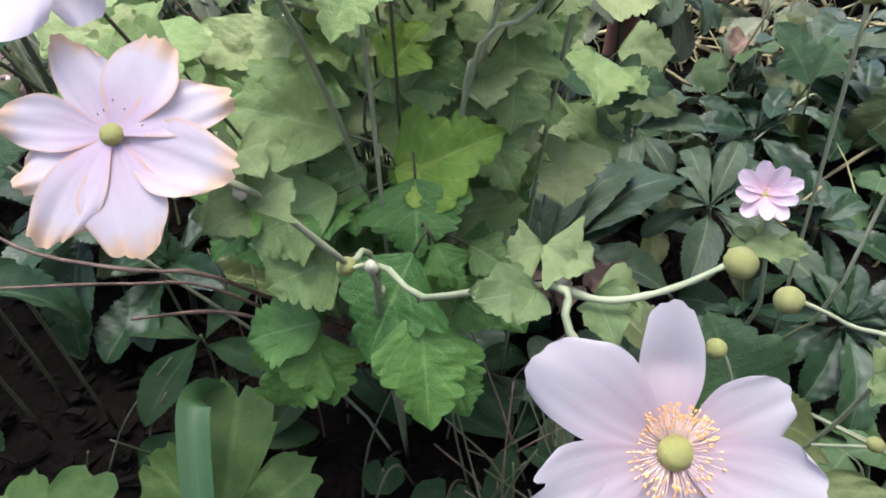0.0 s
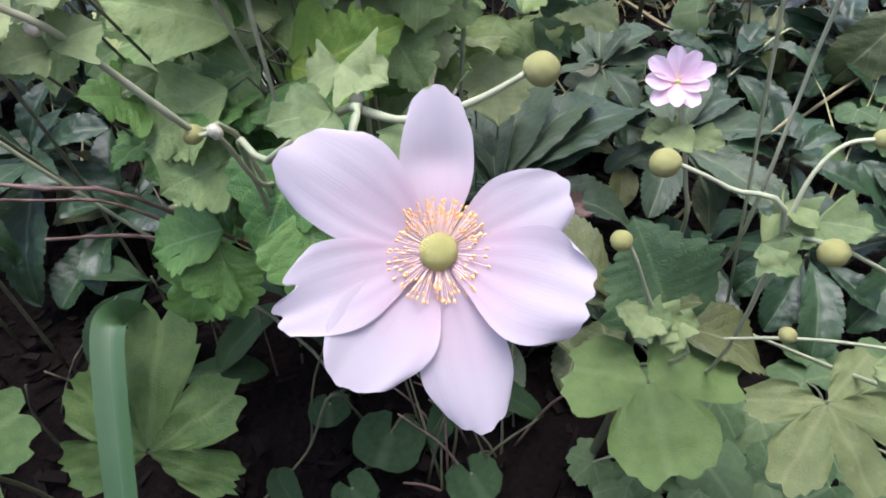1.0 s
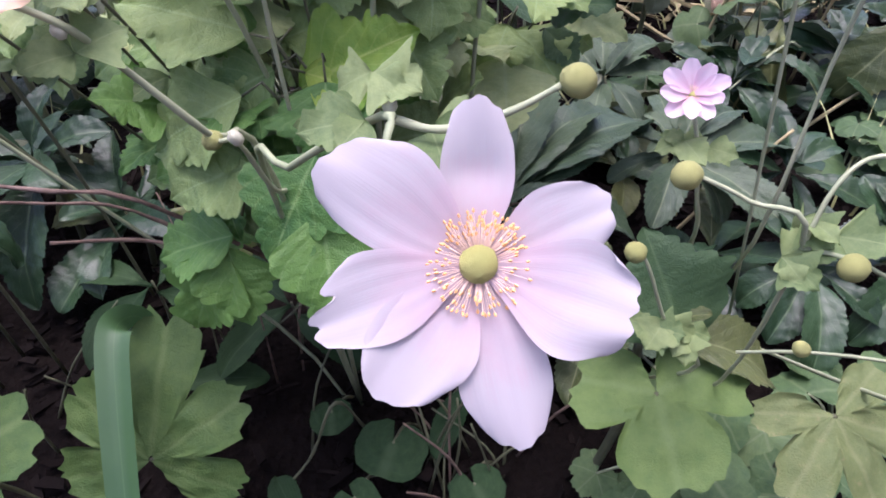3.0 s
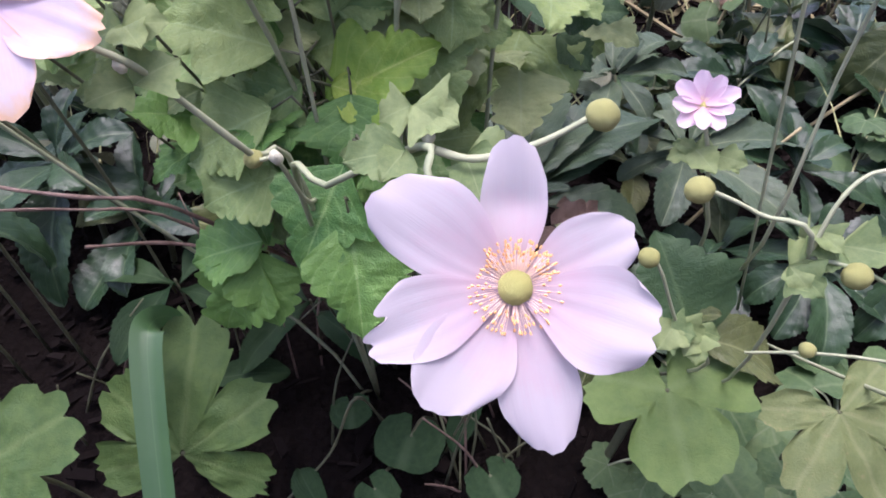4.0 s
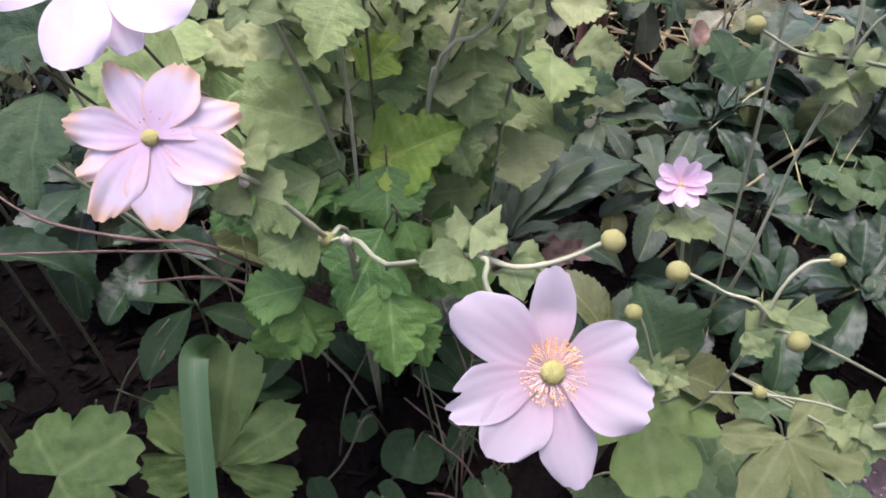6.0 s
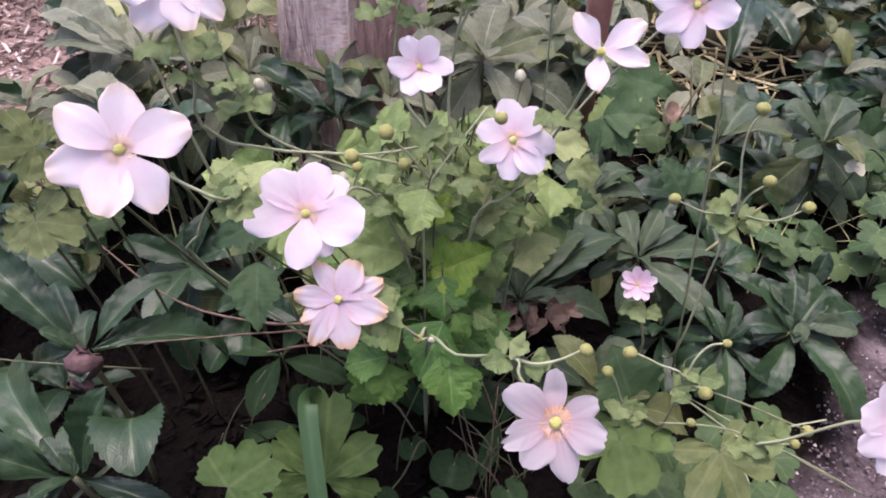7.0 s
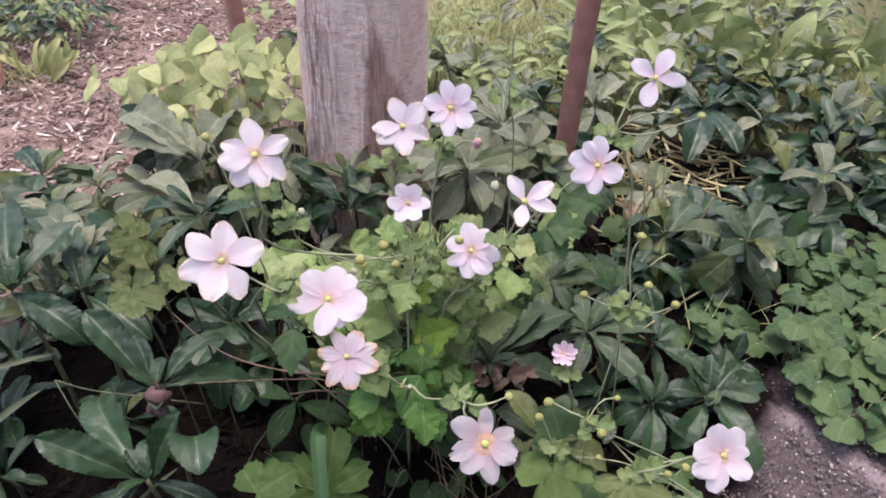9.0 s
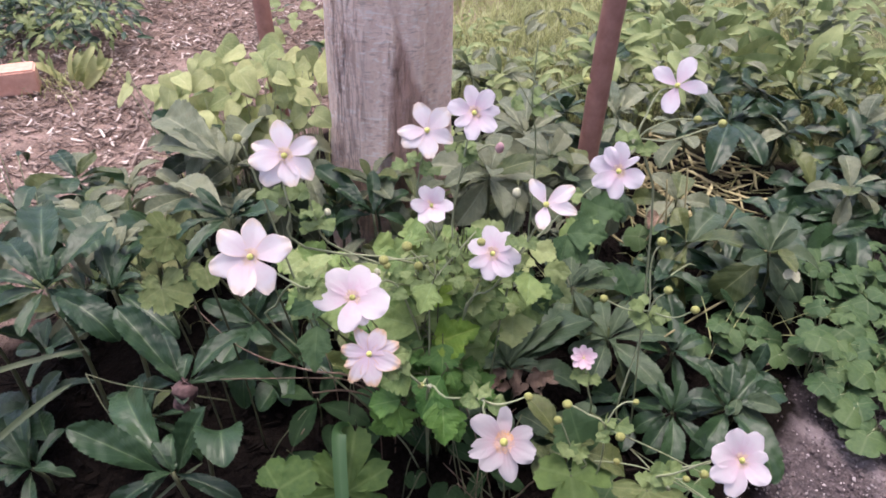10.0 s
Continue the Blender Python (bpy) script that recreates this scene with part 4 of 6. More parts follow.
def anemone_leaves(rows, short=False):
    """Leaves of one tuft, each from its stalk's end to its tip."""
    tuft = thing("anemone_foliage", CROWN, "crinkled green lobed anemone leaves rising from one tuft", "foliage", "anemone leaf tufts")
    r = random.Random(len(rows) * 31 + int(abs(rows[0][0][0]) * 1000))
    for a, b, w, mat, kind in rows:
        a, b = Vector(a), Vector(b)
        d = b - a
        s = d.length * 1.06
        face = Vector((0.25 * r.uniform(-1, 1), -0.6, 0.75))
        if s > 0.075 and kind == "lobed":
            # three leaflets on one stalk
            fn = face.normalized()
            across = d.cross(fn).normalized() * d.length
            p = a - CROWN
            lf = part("leaf", r.choice(LIB[mat + "/lobed"]), tuft, aim(p + d * 0.30, d + fn * s * 0.12, face, s * 0.74 * w * 1.1, s * 0.74, s * 0.74))
            for turn in (-1, 1):
                e = d * r.uniform(0.55, 0.8) + across * turn * r.uniform(0.55, 0.8)
                tilt = fn + across.normalized() * turn * r.uniform(0.0, 0.35)
                q = s * r.uniform(0.52, 0.64)
                part("leaf", r.choice(LIB[mat + ("/ovate" if turn > 0 else "/lobed")]), tuft, aim(p + d * r.uniform(0.1, 0.3), e + fn * s * 0.1, tilt, q * 1.15, q, q))
        else:
            lf = part("leaf", r.choice(LIB[mat + "/" + kind]), tuft, aim(a - CROWN, d + face.normalized() * s * 0.12, face, s * w, s, s))
        if (abs(a.x - CROWN.x) > 0.17 or a.y > 0.52) and r.random() < 0.12:
            foot = Vector((a.x - CROWN.x + 0.01, a.y - CROWN.y + 0.05, 0.0))
            sub("leaf_stalk", tube_mesh("leaf_stalk", [a - CROWN, (a - CROWN).lerp(foot, 0.5) + Vector((0.01, 0.02, 0)), foot], 0.0007, 0.0011, "stem_dark", 8, 5), lf)
            continue
        foot = Vector(((a.x - CROWN.x) * 0.12, (a.y - CROWN.y) * 0.12 + 0.05, 0.0))
        if (short and r.random() < 0.75) or abs(a.x - CROWN.x) > 0.17 or a.y > 0.52:
            end = a - CROWN - d.normalized() * 0.012 - Vector((0, -0.01, 0.02))
            sub("leaf_stalk", tube_mesh("leaf_stalk", [a - CROWN, end], 0.0007, 0.0008, "stem_dark", 3, 5), lf)
            continue
        sub("leaf_stalk", tube_mesh("leaf_stalk", [a - CROWN, a - CROWN - d.normalized() * 0.02 - Vector((0, 0, 0.012)), (a - CROWN).lerp(foot, 0.5) + Vector((0, 0.05, 0)), foot], 0.0007, 0.0011, "stem_dark", 10, 5), lf)


def rosette(c, length, count, seed, look_="rosette", label="", low=-10, high=55, face=(0, 0, 1)):
    c = Vector(c)
    r = random.Random(seed)
    base = Vector((c.x + r.uniform(-0.03, 0.03), c.y + r.uniform(0, 0.05), 0))
    pl = thing("evergreen_rosette", base, label or "whorl of dark green toothed leaves on a short stem", "plant", "evergreen rosettes")
    part("stem", tube_mesh("stem", [Vector((0, 0, -0.01)), (c - base) * 0.55 + Vector((0.01, 0, 0)), c - base], 0.004, 0.003, "stem_dark", 8, 6), pl)
    if look_ == "rosette" and c.x > 0 and r.random() < 0.5:
        look_ = "rosette_mid"
    f = Vector(face).normalized()
    u = f.orthogonal().normalized()
    w = f.cross(u)
    turn = r.uniform(0, 6.28)
    for k in range(count):
        a = turn + k * 2.39996 + r.uniform(-0.3, 0.3)
        q = k / max(1, count - 1)
        pitch = radians(low + (high - low) * q ** 1.3 + r.uniform(-16, 16))
        d = (u * math.cos(a) + w * math.sin(a)) * math.cos(pitch) + f * math.sin(pitch)
        s = length * (1.0 - 0.45 * q ** 2) * r.uniform(0.82, 1.15)
        up = f * math.cos(pitch) - (u * math.cos(a) + w * math.sin(a)) * math.sin(pitch)
        up += Vector((r.uniform(-0.5, 0.5), r.uniform(-0.5, 0.5), 0))
        part("leaf", r.choice(LIB["rosette_olive" if r.random() < 0.16 else "rosette_pale" if c.y > 0.6 and c.x < 0.45 and r.random() < 0.3 else look_]), pl, aim(c - base - f * 0.02 * (1 - q), d, up, s * r.uniform(0.85, 1.3) * (1.12 if c.x > 0 else 1.0), s, s * r.uniform(0.6, 1.5)))
    return pl


def broad_leaf(c, radius, along, face, mat, seed, label, lobes=3, deep=0.45, spread=125, root=None, sharp=False, power=4.0):
    c = Vector(c)
    base = Vector(root) if root else Vector((c.x + 0.02, c.y + 0.05, 0))
    pl = thing("broad_leaf", base, label, "leaf", "broad lobed leaves")
    me = palm("blade", mat, seed, lobes, deep, spread, 4, 0.045, 0.12, 0.05, 10, 22, sharp, power)
    lf = part("blade", me, pl, aim(c - base, along, face, radius, radius, radius))
    sub("leaf_stalk", tube_mesh("leaf_stalk", [c - base, (c - base) * 0.6 + Vector((0.0, 0.01, 0)), Vector((0, 0, -0.005))], 0.0014, 0.0018, "stem_dark", 10, 6), lf)
    return pl


def leafy_clump(name, c, reach, height, count, size, lib, seed, label, category, group, stalks=True, upright=0.0, hang=False):
    """A low mound of leaves on thin stalks that rise from one place."""
    base = Vector((c[0], c[1], 0))
    pl = thing(name, base, label, category, group)
    r = random.Random(seed)
    for k in range(count):
        a, q = r.uniform(0, 6.28), math.sqrt(r.random())
        p = Vector((math.cos(a) * reach * q, math.sin(a) * reach * q, height * (1 - 0.55 * q * q) * r.uniform(0.6, 1.1)))
        if hang:
            p.z = height * r.uniform(0.78, 1.06)
        s = size * r.uniform(0.65, 1.2)
        face = Vector((r.uniform(-0.5, 0.5) + math.cos(a) * 0.3 * q, r.uniform(-0.7, 0.2) - 0.15, 1 - upright))
        d = Vector((math.cos(a) + r.uniform(-0.6, 0.6), math.sin(a) - 0.35 + r.uniform(-0.6, 0.6), -0.15 + upright * 1.5))
        if hang:
            d, face = Vector((r.uniform(-1.0, 1.0), r.uniform(-0.9, 0.2), r.uniform(-0.9, -0.1))), Vector((r.uniform(-0.45, 0.45), r.uniform(-1.0, -0.35), 0.75))
        lf = part("leaf", r.choice(LIB[lib]), pl, aim(p, d, face, s * r.uniform(0.9, 1.15), s, s))
        if stalks:
            sub("leaf_stalk", tube_mesh("leaf_stalk", [p, p * 0.6 + Vector((0, 0, 0.01)), Vector((p.x * 0.1, p.y * 0.1, -0.005))], 0.001, 0.0015, "stem", 6, 4), lf)
    return pl


def line_thing(name, points, r0, r1, mat, label, category, group="", seed=0, n=18, lump=0.12):
    o = Vector(points[0])
    ob = tagged(new(name, tube_mesh(name, shifted(points, o), r0, r1, mat, n, 7, lump, seed)), label, category, group)
    ob.location = o
    return ob


# ------------------------------------------------------------------ anemones
LARGE_PETALS = [
    shaped_petal("petal", "petal_mauve", 1, 0.235, 0.245, 0.58, 2.4, 0.05, 0.7, 0.012, 0.065, ((0.45, 0.02), (0.8, -0.02))),
    shaped_petal("petal", "petal_mauve", 2, 0.275, 0.335, 0.60, 2.6, 0.22, 0.3, 0.016, 0.0, (), -0.05),
    shaped_petal("petal", "petal_mauve", 3, 0.270, 0.300, 0.66, 2.2, 0.10, 0.5, 0.030, 0.0, ((0.35, 0.16), (-0.25, 0.06)), -0.08),
    shaped_petal("petal", "petal_mauve", 4, 0.330, 0.370, 0.62, 2.5, 0.20, 0.5, 0.020, 0.0, ((-0.6, 0.03),), 0.03),
    shaped_petal("petal", "petal_mauve", 5, 0.265, 0.270, 0.66, 2.2, 0.25, 0.3, 0.020, 0.0, ((0.25, 0.02),)),
    shaped_petal("petal", "petal_mauve", 6, 0.350, 0.400, 0.66, 2.5, 0.05, 0.35, 0.045, 0.0, ((0.1, 0.07), (-0.35, 0.05), (0.5, 0.04)), 0.02),
    shaped_petal("petal", "petal_mauve", 7, 0.310, 0.310, 0.60, 2.5, 0.20, 0.3, 0.022, 0.0, ((0.2, 0.03),)),
]
flower((0.066, 0.0925, 0.4355), (-0.011, -0.702, 0.712), 0.0345, [(90.5, 1.05, 1.0), (146, 1.17, 1.0), (199, 1.10, 1.0), (236, 1.02, 1.0), (283, 1.16, 1.0), (341, 1.02, 1.0), (25, 0.92, 1.0)],
       [(0.044, 0.126, 0.443), (0.041, 0.142, 0.446), (-0.000, 0.183, 0.401), (-0.026, 0.235, 0.355), (-0.030, 0.370, 0.000)], "petal_mauve", 9,
       "pale pink open anemone flower with yellow stamens above dark soil", [(0.038, 0.150, 0.455), (0.036, 0.141, 0.445), (0.054, 0.144, 0.440)], LARGE_PETALS)
flower((-0.089, 0.167, 0.482), (0.129, -0.709, 0.693), 0.0330, [(117, 0.94, 0.46), (65, 0.92, 0.62), (25, 1.02, 0.44), (341, 1.08, 0.56), (281, 1.08, 0.58), (245, 1.06, 0.44), (207, 0.86, 0.48), (174, 0.94, 0.46)],
       [(-0.058, 0.171, 0.462), (-0.052, 0.185, 0.443), (-0.032, 0.198, 0.406), (-0.026, 0.245, 0.351), (-0.030, 0.370, 0.000)], "petal_tan", 6,
       "fading pink anemone flower with browned petal edges", [(-0.057, 0.174, 0.450), (-0.060, 0.187, 0.465)], stamens=False)
flower((-0.112, 0.205, 0.532), (0.147, -0.712, 0.686), 0.0380, [(134, 1.0, 0.66), (72, 0.95, 0.66), (43, 0.95, 0.62), (345, 1.08, 0.76), (301, 0.85, 0.5), (264, 1.0, 0.62), (186, 1.1, 0.66)],
       [(-0.094, 0.229, 0.523), (-0.081, 0.262, 0.515), (-0.060, 0.280, 0.475), (-0.035, 0.335, 0.300), (-0.030, 0.370, 0.000)], "petal", 10,
       "pale pink anemone flower with seven rounded petals", [(-0.072, 0.268, 0.492)])
flower((-0.204, 0.156, 0.618), (0.290, -0.742, 0.605), 0.0390, [(88, 0.95, 0.58), (23, 1.05, 0.62), (305, 1.0, 0.66), (253, 1.0, 0.62), (205, 1.0, 0.62), (147, 0.95, 0.62)],
       [(-0.156, 0.153, 0.586), (-0.152, 0.172, 0.572), (-0.197, 0.250, 0.509), (-0.232, 0.290, 0.441), (-0.247, 0.320, 0.374), (-0.090, 0.365, 0.120), (-0.040, 0.370, 0.000)], "petal_rim", 8,
       "pale pink anemone flower with six spread petals", [(-0.150, 0.174, 0.580), (-0.147, 0.172, 0.570), (-0.152, 0.165, 0.570)])
flower((-0.185, 0.249, 0.686), (0.245, -0.803, 0.544), 0.0345, [(100, 1.05, 0.56), (30, 1.05, 0.48), (330, 1.05, 0.60), (286, 0.95, 0.58), (240, 1.05, 0.64), (196, 1.0, 0.62), (164, 0.95, 0.50)],
       [(-0.191, 0.254, 0.654), (-0.185, 0.249, 0.619), (-0.179, 0.273, 0.550), (0.000, 0.375, 0.420), (0.000, 0.420, 0.000)], "petal_rim", 8,
       "whitish anemone flower with slightly tanned petal tips", [(-0.204, 0.251, 0.641), (-0.175, 0.259, 0.634), (-0.187, 0.243, 0.621)])
flower((-0.041, 0.379, 0.662), (0.057, -0.839, 0.541), 0.0340, [(112, 1.0, 0.58), (45, 1.05, 0.62), (340, 0.95, 0.6), (278, 1.0, 0.6), (215, 1.0, 0.62), (188, 1.0, 0.5)],
       [(-0.044, 0.387, 0.634), (-0.050, 0.384, 0.605), (-0.050, 0.388, 0.533), (0.000, 0.375, 0.420), (0.000, 0.420, 0.000)], "petal_rim", 12,
       "fading anemone flower with pinkish tan petal tips", [(-0.069, 0.383, 0.613), (-0.033, 0.382, 0.610), (-0.055, 0.388, 0.619)], stamens=False)
flower((0.016, 0.359, 0.697), (-0.005, -0.875, 0.484), 0.0310, [(105, 1.0, 0.5), (52, 1.0, 0.56), (8, 0.9, 0.5), (322, 1.0, 0.55), (265, 1.0, 0.56), (215, 0.8, 0.5), (165, 1.0, 0.58)],
       [(0.012, 0.368, 0.674), (0.004, 0.373, 0.613), (-0.005, 0.386, 0.528), (0.000, 0.375, 0.420), (0.000, 0.420, 0.000)], "petal", 14,
       "small pale pink anemone flower on an upright stem", [(0.010, 0.370, 0.643)])
flower((-0.030, 0.312, 0.595), (0.048, -0.805, 0.592), 0.0250, [(118, 1.0, 0.6), (62, 1.0, 0.62), (2, 1.0, 0.6), (300, 1.0, 0.66), (242, 1.0, 0.62), (182, 1.0, 0.6)],
       [(-0.029, 0.320, 0.573), (-0.021, 0.339, 0.513), (0.000, 0.375, 0.420), (0.000, 0.420, 0.000)], "petal", 26,
       "small cupped pink anemone flower", [])
flower((0.049, 0.314, 0.527), (-0.040, -0.767, 0.640), 0.0340, [(98, 1.0, 0.62), (48, 0.95, 0.62), (352, 1.0, 0.64), (308, 1.0, 0.6), (262, 0.95, 0.62), (215, 0.9, 0.5), (155, 0.9, 0.64)],
       [(0.045, 0.321, 0.510), (0.027, 0.334, 0.434), (0.016, 0.338, 0.389), (0.000, 0.420, 0.000)], "petal", 10,
       "pale pink anemone flower above green leaves", [])
flower((0.104, 0.284, 0.621), (-0.100, -0.740, 0.665), 0.0340, [(120, 0.95, 0.46), (34, 1.05, 0.46), (346, 1.0, 0.48), (258, 0.85, 0.5)],
       [(0.102, 0.290, 0.603), (0.086, 0.312, 0.539), (0.053, 0.328, 0.460), (0.017, 0.335, 0.402), (0.000, 0.420, 0.000)], "petal_rim", 8,
       "withering anemone flower with only four narrow petals", [(0.092, 0.310, 0.553), (0.078, 0.311, 0.556)], stamens=False)
flower((0.202, 0.375, 0.621), (-0.428, -0.798, 0.425), 0.0350, [(88, 1.0, 0.56), (118, 0.9, 0.5), (38, 0.8, 0.3), (338, 1.0, 0.62), (264, 0.95, 0.6), (212, 0.95, 0.6), (160, 1.0, 0.62)],
       [(0.189, 0.386, 0.604), (0.164, 0.389, 0.575), (0.119, 0.392, 0.512), (0.079, 0.381, 0.430), (0.060, 0.450, 0.000)], "petal", 14,
       "pale pink anemone flower on a slanting stem beside the stake", [(0.149, 0.390, 0.578), (0.142, 0.388, 0.574)])
flower((0.269, 0.440, 0.711), (-0.254, -0.827, 0.502), 0.0340, [(140, 1.0, 0.50), (62, 1.05, 0.54), (352, 1.0, 0.50), (250, 1.0, 0.56)],
       [(0.250, 0.444, 0.701), (0.236, 0.434, 0.670), (0.231, 0.428, 0.643), (0.257, 0.440, 0.590), (0.284, 0.458, 0.493), (0.340, 0.460, 0.000)], "petal", 6,
       "anemone flower with four white petals on a tall stem", [(0.216, 0.425, 0.650), (0.237, 0.419, 0.632), (0.223, 0.417, 0.638)], stamens=False)
flower((0.336, 0.116, 0.401), (0.105, -0.775, 0.624), 0.0380, [(113, 1.0, 0.62), (58, 0.9, 0.68), (10, 0.7, 0.6), (318, 0.9, 0.6), (252, 1.05, 0.6), (205, 1.05, 0.6), (165, 1.05, 0.62)],
       [(0.330, 0.126, 0.385), (0.315, 0.132, 0.378), (0.285, 0.147, 0.331), (0.267, 0.156, 0.309), (0.314, 0.206, 0.222), (0.340, 0.460, 0.000)], "petal", 16,
       "drooping pink anemone flower beside the gravel path", [(0.263, 0.157, 0.312), (0.281, 0.155, 0.324), (0.260, 0.152, 0.305)])
flower((0.188, 0.311, 0.359), (-0.166, -0.666, 0.727), 0.0185, [(90, 1.00, 0.44), (52, 0.95, 0.44), (12, 1.02, 0.44), (335, 0.95, 0.44), (296, 1.00, 0.44), (258, 0.96, 0.44), (220, 1.02, 0.44), (180, 0.97, 0.44), (138, 1.00, 0.44)],
       [(0.192, 0.307, 0.345), (0.203, 0.306, 0.299), (0.219, 0.331, 0.230), (0.240, 0.440, 0.000)], "petal_pink", 14,
       "small half-open deep pink anemone bloom", [(0.186, 0.301, 0.337), (0.201, 0.303, 0.331)])

bud_stalk("arching green anemone stem with round green buds", [[(0.240, 0.440, 0.000), (0.228, 0.268, 0.157), (0.201, 0.188, 0.357), (0.176, 0.193, 0.377), (0.152, 0.199, 0.387)],
          [(0.201, 0.188, 0.357), (0.218, 0.182, 0.356), (0.230, 0.182, 0.350), (0.280, 0.191, 0.315), (0.346, 0.201, 0.267)],
          [(0.201, 0.188, 0.357), (0.208, 0.195, 0.380), (0.221, 0.203, 0.389), (0.236, 0.204, 0.391)]],
          [((0.151, 0.198, 0.386), 0.0062, "bud"), ((0.219, 0.179, 0.354), 0.0062, "bud"), ((0.350, 0.201, 0.264), 0.0062, "bud"), ((0.236, 0.204, 0.391), 0.0040, "bud")], [(0.202, 0.196, 0.366), (0.218, 0.195, 0.357), (0.193, 0.186, 0.354)])
bud_stalk("short stem with a green bud over a broad leaf", [[(0.160, 0.400, 0.000), (0.205, 0.251, 0.199), (0.176, 0.238, 0.260), (0.161, 0.237, 0.298), (0.154, 0.239, 0.311)]],
          [((0.152, 0.239, 0.310), 0.0058, "bud")], [(0.176, 0.238, 0.260), (0.189, 0.238, 0.253), (0.169, 0.235, 0.257)])
bud_stalk("slender stem with a round bud beside the open flower", [[(0.041, 0.142, 0.446), (0.054, 0.138, 0.444), (0.065, 0.137, 0.446), (0.077, 0.138, 0.450), (0.089, 0.140, 0.456)]],
          [((0.093, 0.140, 0.457), 0.0050, "bud"), ((0.043, 0.142, 0.449), 0.0024, "bud_white")], [])
bud_stalk("pale stem with a small bud and crinkled bract leaves", [[(-0.035, 0.335, 0.300), (-0.024, 0.242, 0.347), (-0.024, 0.205, 0.397), (-0.029, 0.197, 0.404)]],
          [((-0.032, 0.199, 0.403), 0.0042, "bud"), ((-0.021, 0.194, 0.407), 0.0032, "bud_white"), ((-0.058, 0.172, 0.458), 0.0025, "bud_white")], [])
bud_stalk("stem low over the bed with buds at its end", [[(0.278, 0.173, 0.293), (0.297, 0.178, 0.300), (0.340, 0.178, 0.316)],
          [(0.278, 0.173, 0.293), (0.292, 0.164, 0.299), (0.307, 0.161, 0.303)],
          [(0.340, 0.460, 0.000), (0.432, 0.193, 0.166), (0.340, 0.176, 0.252), (0.278, 0.173, 0.293), (0.261, 0.191, 0.283), (0.231, 0.200, 0.278), (0.203, 0.207, 0.270)]],
          [((0.308, 0.161, 0.303), 0.0048, "bud"), ((0.231, 0.201, 0.279), 0.0045, "bud")], [(0.268, 0.173, 0.293), (0.285, 0.178, 0.300), (0.276, 0.169, 0.289)])
bud_stalk("tall branching stem with four green buds", [[(0.340, 0.520, 0.000), (0.251, 0.312, 0.254), (0.258, 0.313, 0.375), (0.258, 0.303, 0.457), (0.250, 0.312, 0.513), (0.250, 0.314, 0.542), (0.257, 0.316, 0.554)],
          [(0.258, 0.303, 0.457), (0.262, 0.300, 0.479), (0.271, 0.294, 0.496)],
          [(0.258, 0.303, 0.457), (0.285, 0.288, 0.460), (0.306, 0.279, 0.481)],
          [(0.258, 0.303, 0.457), (0.228, 0.299, 0.461), (0.196, 0.297, 0.477)]],
          [((0.257, 0.318, 0.556), 0.0062, "bud"), ((0.272, 0.294, 0.499), 0.0058, "bud"), ((0.306, 0.279, 0.482), 0.0058, "bud"), ((0.195, 0.297, 0.478), 0.0055, "bud")], [(0.250, 0.302, 0.465), (0.269, 0.297, 0.456), (0.261, 0.300, 0.444), (0.245, 0.297, 0.450)])
bud_stalk("two pale arching stems with spent round buds", [[(0.231, 0.428, 0.643), (0.242, 0.422, 0.660), (0.268, 0.420, 0.674), (0.296, 0.417, 0.677)],
          [(0.231, 0.428, 0.643), (0.263, 0.409, 0.650), (0.299, 0.400, 0.670), (0.319, 0.396, 0.681)]],
          [((0.297, 0.417, 0.677), 0.0052, "bud"), ((0.321, 0.397, 0.682), 0.0055, "bud")], [])
bud_stalk("upright green stem with small bracts in front of the stake", [[(0.130, 0.620, 0.000), (0.121, 0.601, 0.495), (0.101, 0.546, 0.627), (0.099, 0.540, 0.688), (0.098, 0.534, 0.731)],
          [(0.101, 0.546, 0.627), (0.134, 0.543, 0.656), (0.172, 0.544, 0.672)],
          [(0.101, 0.546, 0.627), (0.081, 0.545, 0.661), (0.068, 0.544, 0.678)]],
          [((0.174, 0.544, 0.673), 0.0060, "bud")], [(0.088, 0.550, 0.633), (0.118, 0.545, 0.624), (0.108, 0.556, 0.641)])
bud_stalk("upright stem with round buds and toothed bracts", [[(-0.030, 0.370, 0.000), (-0.028, 0.298, 0.367), (-0.028, 0.290, 0.421), (-0.028, 0.276, 0.487), (-0.021, 0.281, 0.509), (0.001, 0.300, 0.531), (0.026, 0.312, 0.561)],
          [(-0.021, 0.281, 0.509), (-0.037, 0.277, 0.534), (-0.051, 0.270, 0.556)],
          [(-0.021, 0.281, 0.509), (-0.027, 0.290, 0.534), (-0.054, 0.280, 0.537), (-0.079, 0.270, 0.541)]],
          [((-0.056, 0.273, 0.560), 0.0065, "bud"), ((-0.084, 0.270, 0.540), 0.0062, "bud"), ((0.032, 0.264, 0.578), 0.0052, "bud")], [(-0.035, 0.279, 0.490), (-0.010, 0.279, 0.506), (-0.027, 0.300, 0.546), (-0.006, 0.295, 0.541)])
